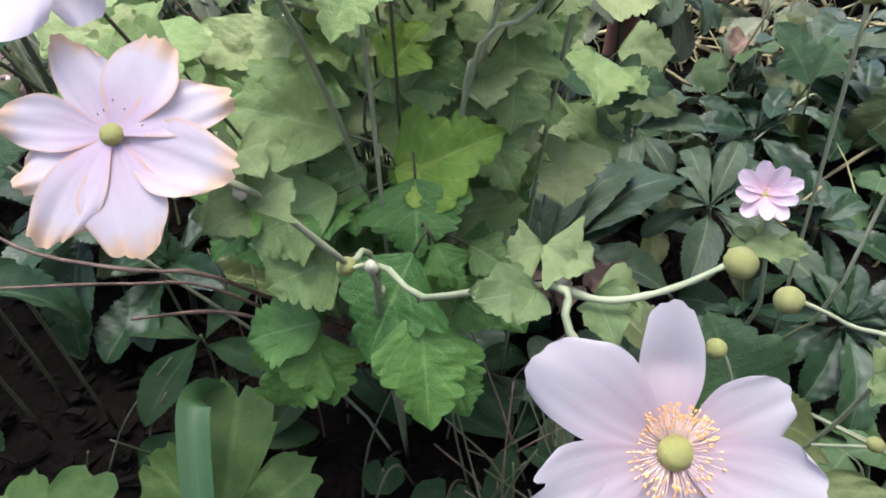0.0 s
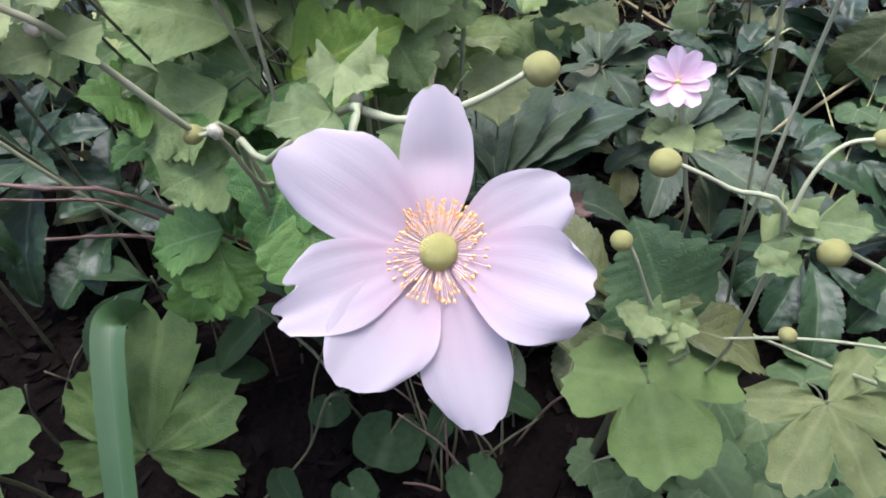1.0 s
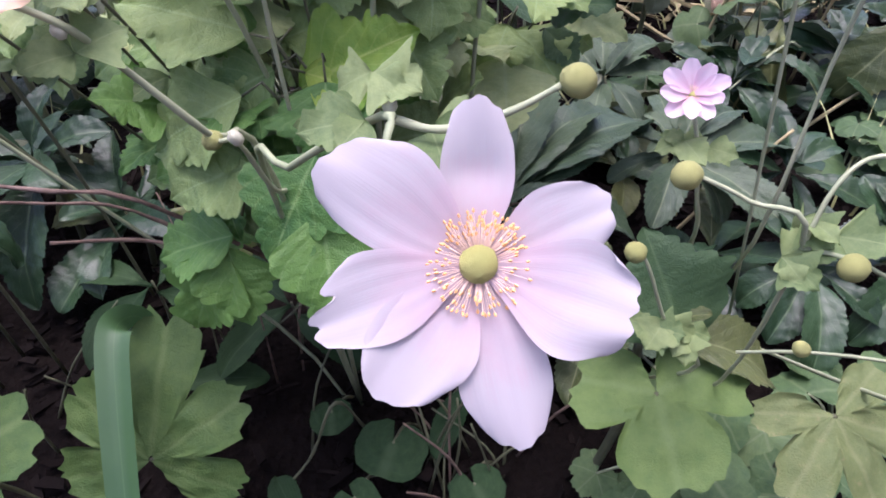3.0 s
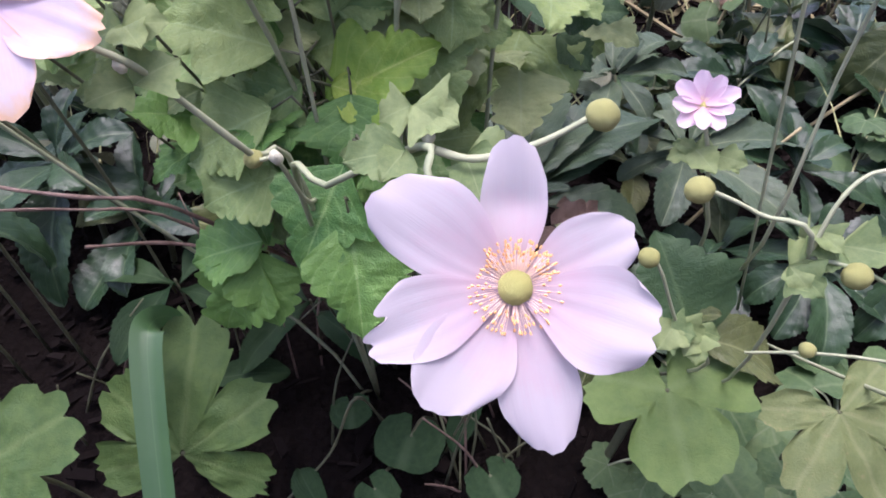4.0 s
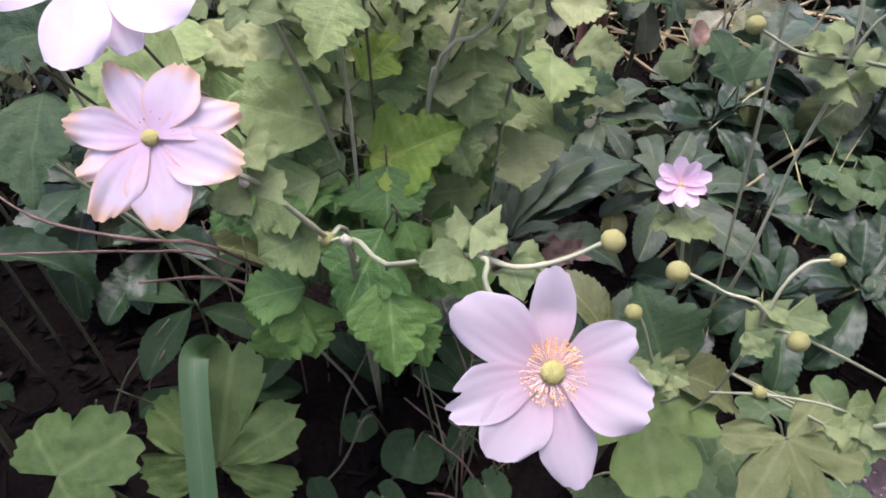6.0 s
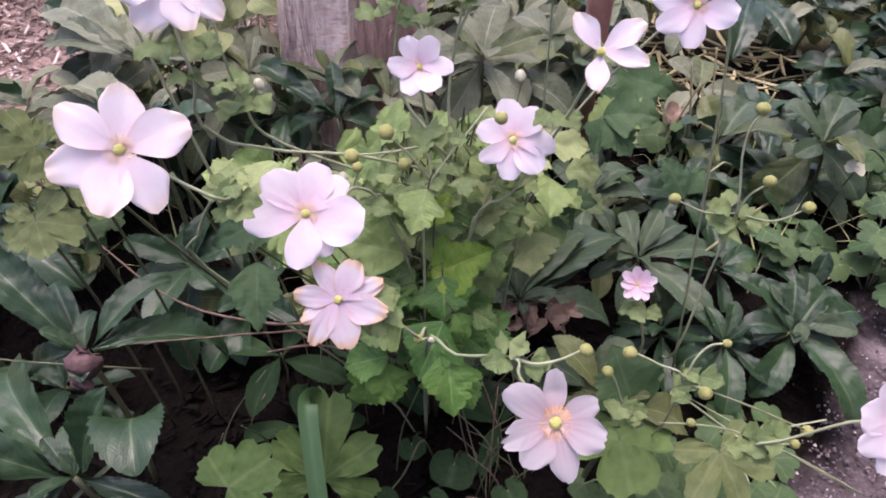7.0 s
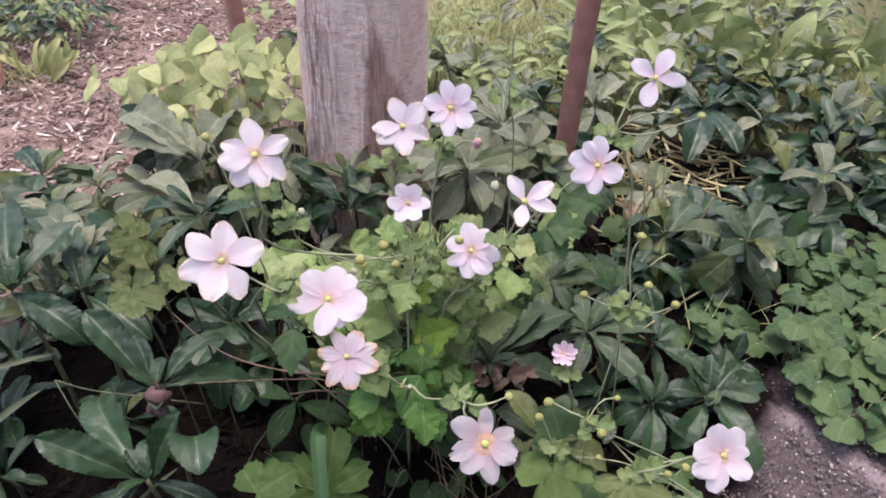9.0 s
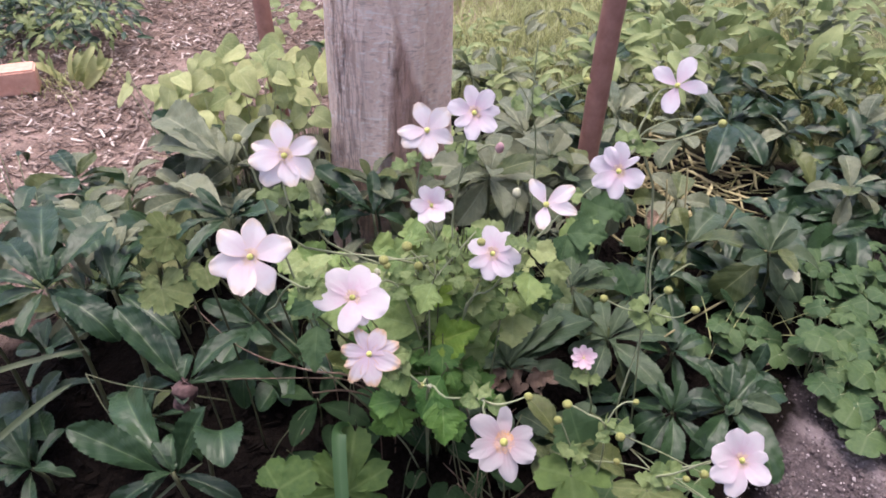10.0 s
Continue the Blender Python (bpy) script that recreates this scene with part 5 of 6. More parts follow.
bud_stalk("stem with clustered small buds under the pink flowers", [[(0.000, 0.375, 0.420), (-0.146, 0.308, 0.527), (-0.165, 0.284, 0.582), (-0.170, 0.275, 0.621), (-0.173, 0.279, 0.644)],
          [(-0.165, 0.284, 0.582), (-0.153, 0.291, 0.591)],
          [(0.000, 0.375, 0.420), (-0.082, 0.310, 0.475), (-0.085, 0.304, 0.502)],
          [(0.000, 0.375, 0.420), (-0.044, 0.302, 0.497), (-0.044, 0.300, 0.511)]],
          [((-0.173, 0.280, 0.646), 0.0030, "bud_white"), ((-0.153, 0.291, 0.591), 0.0045, "bud_white"), ((-0.085, 0.306, 0.505), 0.0050, "bud"), ((-0.097, 0.301, 0.498), 0.0045, "bud_white"), ((-0.044, 0.300, 0.512), 0.0060, "bud")], [(-0.172, 0.283, 0.581), (-0.155, 0.286, 0.584), (-0.174, 0.282, 0.597), (-0.081, 0.304, 0.484), (-0.103, 0.301, 0.481), (-0.063, 0.303, 0.500), (-0.030, 0.301, 0.495)])
bud_stalk("leaning stem with a nodding pink bud", [[(0.002, 0.374, 0.596), (0.017, 0.374, 0.630), (0.032, 0.374, 0.647), (0.045, 0.375, 0.648)]],
          [((0.050, 0.374, 0.646), 0.0065, "bud_pink")], [(-0.005, 0.379, 0.638), (0.013, 0.375, 0.633)])
bud_stalk("thin stem with a round green bud behind the white flower", [[(-0.190, 0.320, 0.360), (-0.240, 0.299, 0.641), (-0.243, 0.293, 0.668), (-0.248, 0.290, 0.681)]],
          [((-0.249, 0.291, 0.683), 0.0050, "bud")], [])
bud_stalk("pale bud on a short stalk among grey-green leaves", [[(0.110, 0.800, 0.000), (0.112, 0.797, 0.250), (0.108, 0.728, 0.365)]],
          [((0.107, 0.727, 0.379), 0.0095, "bud_white")], [])

anemone_leaves([
    ((-0.059, 0.275, 0.307), (-0.098, 0.255, 0.237), 0.85, "anemone_fresh", "lobed"),
    ((-0.009, 0.265, 0.354), (-0.033, 0.235, 0.307), 1.10, "anemone_fresh", "lobed"),
    ((-0.006, 0.245, 0.332), (-0.001, 0.210, 0.283), 1.00, "anemone_fresh", "lobed"),
    ((0.008, 0.240, 0.300), (0.020, 0.220, 0.276), 1.20, "anemone_fresh", "ovate"),
    ((-0.051, 0.285, 0.334), (-0.093, 0.270, 0.324), 1.20, "anemone", "lobed"),
    ((-0.010, 0.315, 0.367), (-0.007, 0.280, 0.341), 1.60, "anemone_fresh", "ovate"),
    ((-0.025, 0.320, 0.361), (0.038, 0.330, 0.387), 0.95, "anemone_yellow", "lobed"),
    ((-0.022, 0.322, 0.369), (0.022, 0.312, 0.358), 1.00, "anemone_yellow", "lobed"),
    ((-0.038, 0.320, 0.372), (-0.072, 0.310, 0.357), 1.25, "anemone", "lobed"),
    ((-0.052, 0.300, 0.367), (-0.107, 0.290, 0.341), 1.05, "anemone", "lobed"),
])
anemone_leaves([
    ((-0.060, 0.370, 0.390), (-0.152, 0.350, 0.360), 1.00, "anemone", "lobed"),
    ((0.002, 0.285, 0.344), (0.014, 0.270, 0.324), 1.10, "anemone_fresh", "lobed"),
    ((0.039, 0.390, 0.385), (0.062, 0.370, 0.343), 0.90, "anemone_pale", "lobed"),
    ((0.007, 0.385, 0.394), (0.044, 0.370, 0.363), 0.90, "anemone", "lobed"),
    ((-0.045, 0.390, 0.391), (-0.089, 0.400, 0.420), 1.00, "anemone", "lobed"),
])
anemone_leaves([
    ((-0.042, 0.321, 0.364), (-0.061, 0.297, 0.350), 1.20, "anemone", "lobed"),
    ((-0.047, 0.319, 0.393), (-0.109, 0.313, 0.416), 1.00, "anemone", "lobed"),
    ((-0.050, 0.309, 0.349), (-0.099, 0.289, 0.341), 1.10, "anemone", "lobed"),
    ((-0.007, 0.296, 0.335), (0.014, 0.276, 0.310), 1.10, "anemone_fresh", "lobed"),
    ((-0.037, 0.311, 0.352), (-0.074, 0.309, 0.365), 1.10, "anemone", "lobed"),
    ((-0.032, 0.350, 0.383), (0.011, 0.381, 0.436), 1.15, "anemone", "lobed"),
    ((-0.025, 0.330, 0.422), (-0.003, 0.349, 0.445), 1.00, "anemone_yellow", "lobed"),
    ((-0.034, 0.327, 0.464), (-0.041, 0.310, 0.444), 1.20, "anemone", "lobed"),
    ((-0.040, 0.355, 0.374), (0.008, 0.355, 0.389), 1.10, "anemone", "lobed"),
])
anemone_leaves([
    ((0.021, 0.304, 0.328), (0.047, 0.294, 0.316), 1.00, "anemone", "lobed"),
    ((-0.011, 0.271, 0.319), (-0.021, 0.243, 0.270), 0.90, "anemone_fresh", "lobed"),
    ((-0.006, 0.264, 0.280), (0.011, 0.253, 0.252), 0.90, "anemone", "lobed"),
    ((0.025, 0.371, 0.377), (0.049, 0.342, 0.342), 1.10, "anemone", "lobed"),
    ((0.029, 0.387, 0.380), (0.082, 0.389, 0.367), 1.10, "anemone", "lobed"),
    ((-0.069, 0.382, 0.390), (-0.102, 0.412, 0.410), 1.10, "anemone", "lobed"),
    ((-0.072, 0.383, 0.422), (-0.042, 0.363, 0.399), 1.10, "anemone", "lobed"),
    ((-0.161, 0.224, 0.469), (-0.158, 0.178, 0.440), 0.90, "palm", "ovate"),
])
anemone_leaves([
    ((-0.148, 0.255, 0.490), (-0.196, 0.234, 0.480), 0.95, "palm", "ovate"),
    ((-0.121, 0.296, 0.431), (-0.179, 0.305, 0.440), 1.10, "anemone", "lobed"),
    ((-0.024, 0.277, 0.503), (-0.037, 0.253, 0.475), 1.10, "anemone", "lobed"),
    ((-0.068, 0.344, 0.489), (-0.101, 0.336, 0.479), 1.10, "anemone", "lobed"),
    ((0.167, 0.473, 0.460), (0.222, 0.457, 0.473), 1.05, "palm", "lobed"),
    ((0.170, 0.469, 0.456), (0.195, 0.437, 0.434), 1.05, "palm", "lobed"),
    ((0.167, 0.471, 0.458), (0.157, 0.446, 0.429), 1.05, "palm", "lobed"),
    ((0.236, 0.552, 0.456), (0.179, 0.517, 0.443), 1.05, "palm", "lobed"),
    ((0.208, 0.556, 0.463), (0.270, 0.552, 0.453), 1.05, "palm", "lobed"),
])
anemone_leaves([
    ((0.285, 0.477, 0.344), (0.262, 0.507, 0.379), 1.05, "palm", "lobed"),
    ((0.288, 0.481, 0.348), (0.308, 0.501, 0.373), 1.05, "palm", "lobed"),
    ((0.059, 0.425, 0.433), (0.084, 0.403, 0.407), 1.30, "anemone", "lobed"),
    ((0.048, 0.392, 0.424), (0.048, 0.352, 0.377), 1.10, "anemone", "lobed"),
    ((-0.156, 0.426, 0.411), (-0.117, 0.400, 0.396), 1.00, "anemone_pale", "lobed"),
    ((-0.181, 0.431, 0.417), (-0.212, 0.405, 0.402), 1.00, "anemone_pale", "lobed"),
    ((-0.087, 0.410, 0.392), (-0.042, 0.421, 0.421), 1.00, "anemone_pale", "lobed"),
    ((0.044, 0.419, 0.403), (0.000, 0.418, 0.418), 1.00, "anemone_pale", "lobed"),
    ((-0.203, 0.405, 0.386), (-0.227, 0.412, 0.410), 1.00, "anemone_pale", "lobed"),
])
anemone_leaves([
    ((-0.112, 0.421, 0.406), (-0.078, 0.430, 0.432), 1.00, "anemone_pale", "lobed"),
    ((-0.014, 0.396, 0.375), (-0.024, 0.412, 0.410), 1.00, "anemone_pale", "lobed"),
    ((-0.149, 0.365, 0.339), (-0.110, 0.357, 0.345), 1.00, "anemone_pale", "lobed"),
    ((-0.094, 0.370, 0.345), (-0.060, 0.366, 0.355), 1.00, "anemone_pale", "lobed"),
    ((-0.021, 0.445, 0.434), (0.015, 0.416, 0.415), 1.00, "anemone_pale", "lobed"),
    ((-0.072, 0.421, 0.406), (-0.102, 0.421, 0.421), 1.00, "anemone_pale", "lobed"),
    ((0.062, 0.431, 0.417), (0.036, 0.400, 0.396), 1.00, "anemone_pale", "lobed"),
    ((-0.007, 0.410, 0.392), (-0.042, 0.396, 0.391), 1.00, "anemone_pale", "lobed"),
    ((-0.123, 0.403, 0.384), (-0.156, 0.382, 0.374), 1.00, "anemone_pale", "lobed"),
])
anemone_leaves([
    ((0.205, 0.265, 0.208), (0.177, 0.300, 0.270), 1.25, "palm", "ovate"),
    ((0.168, 0.500, 0.411), (0.219, 0.520, 0.454), 1.10, "anemone", "ovate"),
    ((-0.025, 0.400, 0.268), (0.067, 0.420, 0.272), 1.00, "anemone", "ovate"),
])


# loose filling of the middle tuft
def fill_tuft(c, radii, count, size, seed, mats):
    r = random.Random(seed)
    rows = []
    while len(rows) < count:
        q = Vector((r.uniform(-1, 1), r.uniform(-1, 1), r.uniform(-1, 1)))
        if q.length > 1:
            continue
        a = Vector((c[0] + q.x * radii[0], c[1] + q.y * radii[1], c[2] + q.z * radii[2]))
        d = Vector((q.x + r.uniform(-0.7, 0.7), q.y - 0.4 + r.uniform(-0.5, 0.5), r.uniform(-0.7, 0.5))).normalized()
        rows.append((a, a + d * size * r.uniform(0.7, 1.3), r.uniform(0.9, 1.3), r.choice(mats), r.choice(("lobed", "lobed", "ovate"))))
    for k in range(0, count, 10):
        anemone_leaves(rows[k:k + 10], True)


fill_tuft((-0.03, 0.43, 0.27), (0.12, 0.06, 0.09), 36, 0.050, 3, ("anemone", "anemone_fresh"))
fill_tuft((-0.01, 0.42, 0.42), (0.10, 0.07, 0.05), 46, 0.045, 4, ("anemone", "anemone_pale", "anemone_pale"))
fill_tuft((-0.14, 0.45, 0.38), (0.10, 0.06, 0.09), 40, 0.052, 6, ("anemone", "anemone_pale"))
fill_tuft((0.08, 0.52, 0.34), (0.08, 0.06, 0.08), 34, 0.052, 7, ("anemone", "anemone_pale", "palm"))

fill_tuft((0.0, 0.37, 0.47), (0.09, 0.06, 0.04), 70, 0.020, 8, ("bract", "anemone", "bract"))
fill_tuft((-0.07, 0.34, 0.33), (0.05, 0.04, 0.06), 34, 0.034, 9, ("anemone_fresh", "anemone_fresh", "bract"))
fill_tuft((-0.02, 0.35, 0.29), (0.06, 0.03, 0.07), 26, 0.036, 10, ("anemone_fresh", "anemone"))

# ------------------------------------------------------------------ rosettes
ROSETTES = """
-.873 .922 .250 .130|-.463 1.089 .280 .140|-.820 .645 .320 .130|-.727 .706 .300 .130|.335 .536 .050 .130
.975 1.310 .100 .150|-.753 .392 .280 .140|.943 1.576 .180 .140|.703 .923 .070 .130
.062 .725 .140 .150|-.384 .577 .150 .140
-.573 .821 .280 .140|-.16 .80 .16 .12|-.06 .80 .13 .12|-.25 .77 .14 .12|-.60 1.0 .30 .14|-.50 .97 .28 .14|-.36 .98 .26 .14|-.20 .93 .27 .13|-.10 .92 .24 .13|-.28 .92 .22 .13|0.0 1.0 .24 .13|.25 1.0 .27 .13|.34 1.02 .24 .12|.473 .872 .100 .130|-.30 .56 .09 .14
0.057 0.820 0.369 0.130|0.123 0.900 0.297 0.130|0.035 1.000 0.366 0.120|0.197 1.000 0.321 0.120|.02 .55 .08 .14|.20 .42 .05 .12|.60 .62 .04 .10
""".replace("\n", "|").split("|")


def plant_rosettes():
    k = 0
    for row in ROSETTES:
        if not row.strip():
            continue
        x, y, z, s = (float(v) for v in row.split())
        pale = (y > 0.62 and x > -0.3 and x < 0.45 and random.Random(k).random() < 0.75) or (x < -0.3 and y > 0.6 and random.Random(k).random() < 0.8)
        rosette((x, y, z), s, 9 + k % 4, 300 + k, "rosette_pale" if pale else "rosette",
                "whorl of grey-green weathered toothed leaves on a stem" if pale else "whorl of dark green toothed leaves on a short stem",
                low=-15 if y > 0.3 else -5, face=(random.Random(k).uniform(-0.35, 0.35), random.Random(k + 50).uniform(-0.5, 0.1), 1))
        k += 1
    r = random.Random(77)
    done = 0
    while done < 34:
        x, y = r.uniform(-1.0, 1.5), r.uniform(0.75, 2.1)
        if -x + 0.42 * y > 1.25 or 0.9 * x - 0.72 * y > 0.12 or (abs(x + 0.17) < 0.24 and abs(y - 1.14) < 0.26) or (x < -0.25 and y > 1.0) or (0.48 < x < 0.78 and 1.2 < y < 1.45):
            continue
        pale = r.random() < (0.40 if x > 0.45 else 0.65)
        rosette((x, y, r.uniform(0.09, 0.2)), r.uniform(0.12, 0.17), 7 + done % 4, 500 + done, "rosette_pale" if pale else "rosette",
                "whorl of grey-green weathered toothed leaves on a stem" if pale else "", low=-20, face=(r.uniform(-0.4, 0.4), r.uniform(-0.55, 0.2), 1))
        done += 1
    # young plants that fill the gaps close to the soil
    done = 0
    while done < 34:
        x, y = r.uniform(-0.85, 1.0), r.uniform(0.4, 1.15)
        if 0.9 * x - 0.72 * y > 0.12 or (-0.4 < x < 0.06 and y < 0.55) or (abs(x + 0.17) < 0.22 and abs(y - 1.14) < 0.24):
            continue
        rosette((x, y, r.uniform(0.04, 0.09)), r.uniform(0.08, 0.12), 7, 560 + done, "rosette", "young low whorl of dark green toothed leaves", low=-5, high=45, face=(r.uniform(-0.3, 0.3), r.uniform(-0.4, 0.2), 1))
        done += 1


plant_rosettes()


def rosette_to(c, tips, look_, seed):
    """A whorl whose larger leaves reach to the given tips."""
    c = Vector(c)
    r = random.Random(1000 + seed)
    base = Vector((c.x + r.uniform(-0.02, 0.02), c.y + r.uniform(0, 0.04), 0))
    label = "whorl of grey-green weathered toothed leaves on a stem" if look_ == "rosette_pale" else "whorl of broad dark green toothed leaves on a stem"
    pl = thing("evergreen_rosette", base, label, "plant", "evergreen rosettes")
    part("stem", tube_mesh("stem", [Vector((0, 0, -0.01)), (c - base) * 0.55 + Vector((0.01, 0, 0)), c - base], 0.004, 0.003, "stem_dark", 8, 6), pl)
    if look_ == "rosette" and 0 < c.x < 0.36 and c.y < 1.0 and r.random() < 0.75:
        look_ = "rosette_mid"
    for k, t in enumerate(tips):
        d = Vector(t) - c
        s = d.length * 0.97
        flat = Vector((d.x, d.y, 0)).normalized()
        up = Vector((r.uniform(-0.25, 0.25), -0.25 + r.uniform(-0.2, 0.2), 1.0))
        lib = LIB["rosette_pale" if look_ == "rosette" and c.y > 0.6 and c.x < 0.35 and r.random() < 0.3 else look_]
        part("leaf", lib[(seed + k) % len(lib)], pl, aim(c - base + flat * 0.008, d + Vector((0, 0, s * 0.28)), up, s * (r.uniform(0.70, 0.86) if c.x < 0 and c.y < 0.4 else r.uniform(0.74, 0.95) if c.x < 0 else r.uniform(0.95, 1.2) if c.y < 1.2 else r.uniform(0.65, 0.85)), s, s))
    for k in range(4):
        a = r.uniform(0, 6.28)
        s = 0.05 * r.uniform(0.7, 1.3)
        d = Vector((math.cos(a), math.sin(a), r.uniform(0.6, 1.6)))
        part("leaf", r.choice(LIB[look_]), pl, aim(c - base, d, (-math.cos(a), -math.sin(a), 0.5), s, s, s))


rosette_to((-0.644, 0.420, 0.340), [(-0.596, 0.565, 0.365), (-0.746, 0.621, 0.365), (-0.764, 0.511, 0.365), (-0.724, 0.413, 0.365), (-0.555, 0.356, 0.310), (-0.508, 0.351, 0.310), (-0.640, 0.335, 0.310), (-0.721, 0.383, 0.310), (-0.625, 0.462, 0.390), (-0.678, 0.442, 0.390)], "rosette", 0)
rosette_to((-0.570, 0.471, 0.300), [(-0.736, 0.712, 0.300), (-0.598, 0.719, 0.300), (-0.444, 0.393, 0.270), (-0.516, 0.459, 0.325), (-0.578, 0.554, 0.340), (-0.609, 0.535, 0.340)], "rosette", 1)
rosette_to((-0.669, 0.274, 0.080), [(-0.647, 0.336, 0.105), (-0.754, 0.305, 0.105), (-0.773, 0.403, 0.105), (-0.755, 0.258, 0.050), (-0.615, 0.278, 0.050), (-0.640, 0.203, 0.050), (-0.734, 0.324, 0.140)], "rosette", 2)
rosette_to((-0.471, 0.813, 0.360), [(-0.487, 1.106, 0.360), (-0.709, 0.997, 0.360), (-0.682, 0.888, 0.350), (-0.570, 0.932, 0.390), (-0.452, 0.873, 0.410), (-0.399, 0.856, 0.330)], "rosette_pale", 3)
rosette_to((-0.424, 0.650, 0.340), [(-0.548, 0.663, 0.350), (-0.569, 0.757, 0.360), (-0.315, 0.622, 0.370), (-0.468, 0.551, 0.310), (-0.482, 0.663, 0.390), (-0.388, 0.682, 0.390), (-0.522, 0.606, 0.320)], "rosette", 4)
rosette_to((-0.597, 0.557, 0.310), [(-0.581, 0.608, 0.340), (-0.743, 0.680, 0.335), (-0.563, 0.664, 0.330), (-0.648, 0.625, 0.350), (-0.668, 0.562, 0.280)], "rosette_pale", 5)
rosette_to((-0.183, 0.828, 0.250), [(-0.330, 0.933, 0.280), (-0.257, 0.850, 0.300), (-0.114, 0.886, 0.280), (-0.150, 0.966, 0.290), (-0.276, 0.829, 0.220), (-0.106, 0.833, 0.220), (-0.190, 0.894, 0.320)], "rosette", 6)
rosette_to((0.107, 0.524, 0.120), [(0.228, 0.618, 0.150), (0.198, 0.644, 0.190), (0.092, 0.620, 0.210), (0.061, 0.595, 0.180), (0.143, 0.663, 0.200), (0.270, 0.660, 0.160), (0.257, 0.521, 0.090), (0.045, 0.549, 0.090)], "rosette", 7)
rosette_to((0.304, 0.621, 0.120), [(0.396, 0.697, 0.145), (0.351, 0.545, 0.090), (0.387, 0.513, 0.090), (0.457, 0.660, 0.090), (0.234, 0.602, 0.090), (0.292, 0.707, 0.160), (0.237, 0.649, 0.145), (0.344, 0.681, 0.170), (0.268, 0.522, 0.090)], "rosette", 8)
rosette_to((0.515, 0.497, 0.080), [(0.628, 0.523, 0.105), (0.569, 0.354, 0.070), (0.448, 0.396, 0.050), (0.483, 0.567, 0.120), (0.525, 0.550, 0.140), (0.590, 0.563, 0.110), (0.422, 0.488, 0.050), (0.535, 0.429, 0.080), (0.438, 0.482, 0.130)], "rosette", 9)
rosette_to((0.796, 1.572, 0.180), [(1.012, 1.622, 0.205), (0.991, 1.745, 0.205), (0.706, 1.714, 0.205), (0.624, 1.493, 0.150), (0.827, 1.352, 0.150), (0.688, 1.315, 0.150), (0.682, 1.501, 0.230), (0.907, 1.745, 0.220)], "rosette", 10)
rosette_to((0.641, 1.060, 0.110), [(0.746, 1.164, 0.135), (0.656, 1.168, 0.135), (0.595, 1.115, 0.135), (0.765, 1.026, 0.080), (0.654, 0.983, 0.080), (0.522, 1.000, 0.080), (0.685, 1.059, 0.150)], "rosette", 11)
rosette_to((0.821, 1.144, 0.090), [(0.768, 1.087, 0.060), (0.863, 1.057, 0.060), (0.807, 0.958, 0.060), (0.759, 1.234, 0.115), (0.938, 1.227, 0.115), (0.870, 1.283, 0.110), (0.713, 1.121, 0.060)], "rosette", 12)
rosette_to((1.001, 1.160, 0.090), [(0.899, 1.232, 0.115), (0.966, 1.299, 0.115), (0.871, 0.987, 0.080), (1.006, 1.016, 0.060), (1.102, 1.236, 0.115), (1.044, 1.322, 0.115), (1.148, 1.186, 0.060)], "rosette", 13)
rosette_to((0.625, 0.914, 0.090), [(0.496, 0.914, 0.115), (0.726, 0.900, 0.115), (0.689, 0.822, 0.060), (0.562, 0.842, 0.060), (0.613, 0.778, 0.060), (0.724, 0.882, 0.060), (0.663, 1.012, 0.130), (0.568, 0.956, 0.130)], "rosette", 14)
rosette_to((0.163, 0.933, 0.260), [(0.065, 1.004, 0.285), (0.042, 0.933, 0.285), (0.207, 1.057, 0.285), (0.253, 1.022, 0.285), (0.101, 0.869, 0.230), (0.177, 0.816, 0.230), (0.130, 0.988, 0.300)], "rosette_pale", 15)
rosette_to((0.166, 1.330, 0.220), [(0.057, 1.382, 0.245), (0.280, 1.425, 0.245), (0.073, 1.547, 0.245), (0.260, 1.304, 0.190), (0.175, 1.590, 0.250), (0.044, 1.352, 0.190), (0.283, 1.296, 0.245)], "rosette_pale", 16)
rosette_to((0.240, 0.743, 0.150), [(0.183, 0.815, 0.175), (0.161, 0.746, 0.120), (0.300, 0.784, 0.175), (0.339, 0.779, 0.120), (0.213, 0.659, 0.120), (0.272, 0.681, 0.120), (0.245, 0.842, 0.190), (0.331, 0.828, 0.175)], "rosette", 17)
rosette_to((0.408, 0.478, 0.080), [(0.378, 0.458, 0.130), (0.452, 0.423, 0.050), (0.487, 0.497, 0.050), (0.358, 0.404, 0.050), (0.391, 0.370, 0.050), (0.337, 0.453, 0.050), (0.429, 0.519, 0.120)], "rosette", 18)
rosette_to((0.438, 0.626, 0.090), [(0.515, 0.584, 0.060), (0.442, 0.563, 0.060), (0.398, 0.622, 0.060), (0.506, 0.654, 0.115), (0.488, 0.698, 0.120), (0.363, 0.610, 0.115), (0.448, 0.683, 0.130)], "rosette", 19)
rosette_to((0.429, 0.822, 0.100), [(0.334, 0.792, 0.125), (0.512, 0.856, 0.070), (0.458, 0.754, 0.070), (0.372, 0.747, 0.070), (0.354, 0.849, 0.130), (0.483, 0.878, 0.140)], "rosette", 20)
rosette_to((0.445, 1.524, 0.200), [(0.459, 1.696, 0.220), (0.531, 1.600, 0.170), (0.377, 1.355, 0.170), (0.467, 1.329, 0.170), (0.573, 1.696, 0.225), (0.425, 1.777, 0.225)], "rosette_pale", 21)

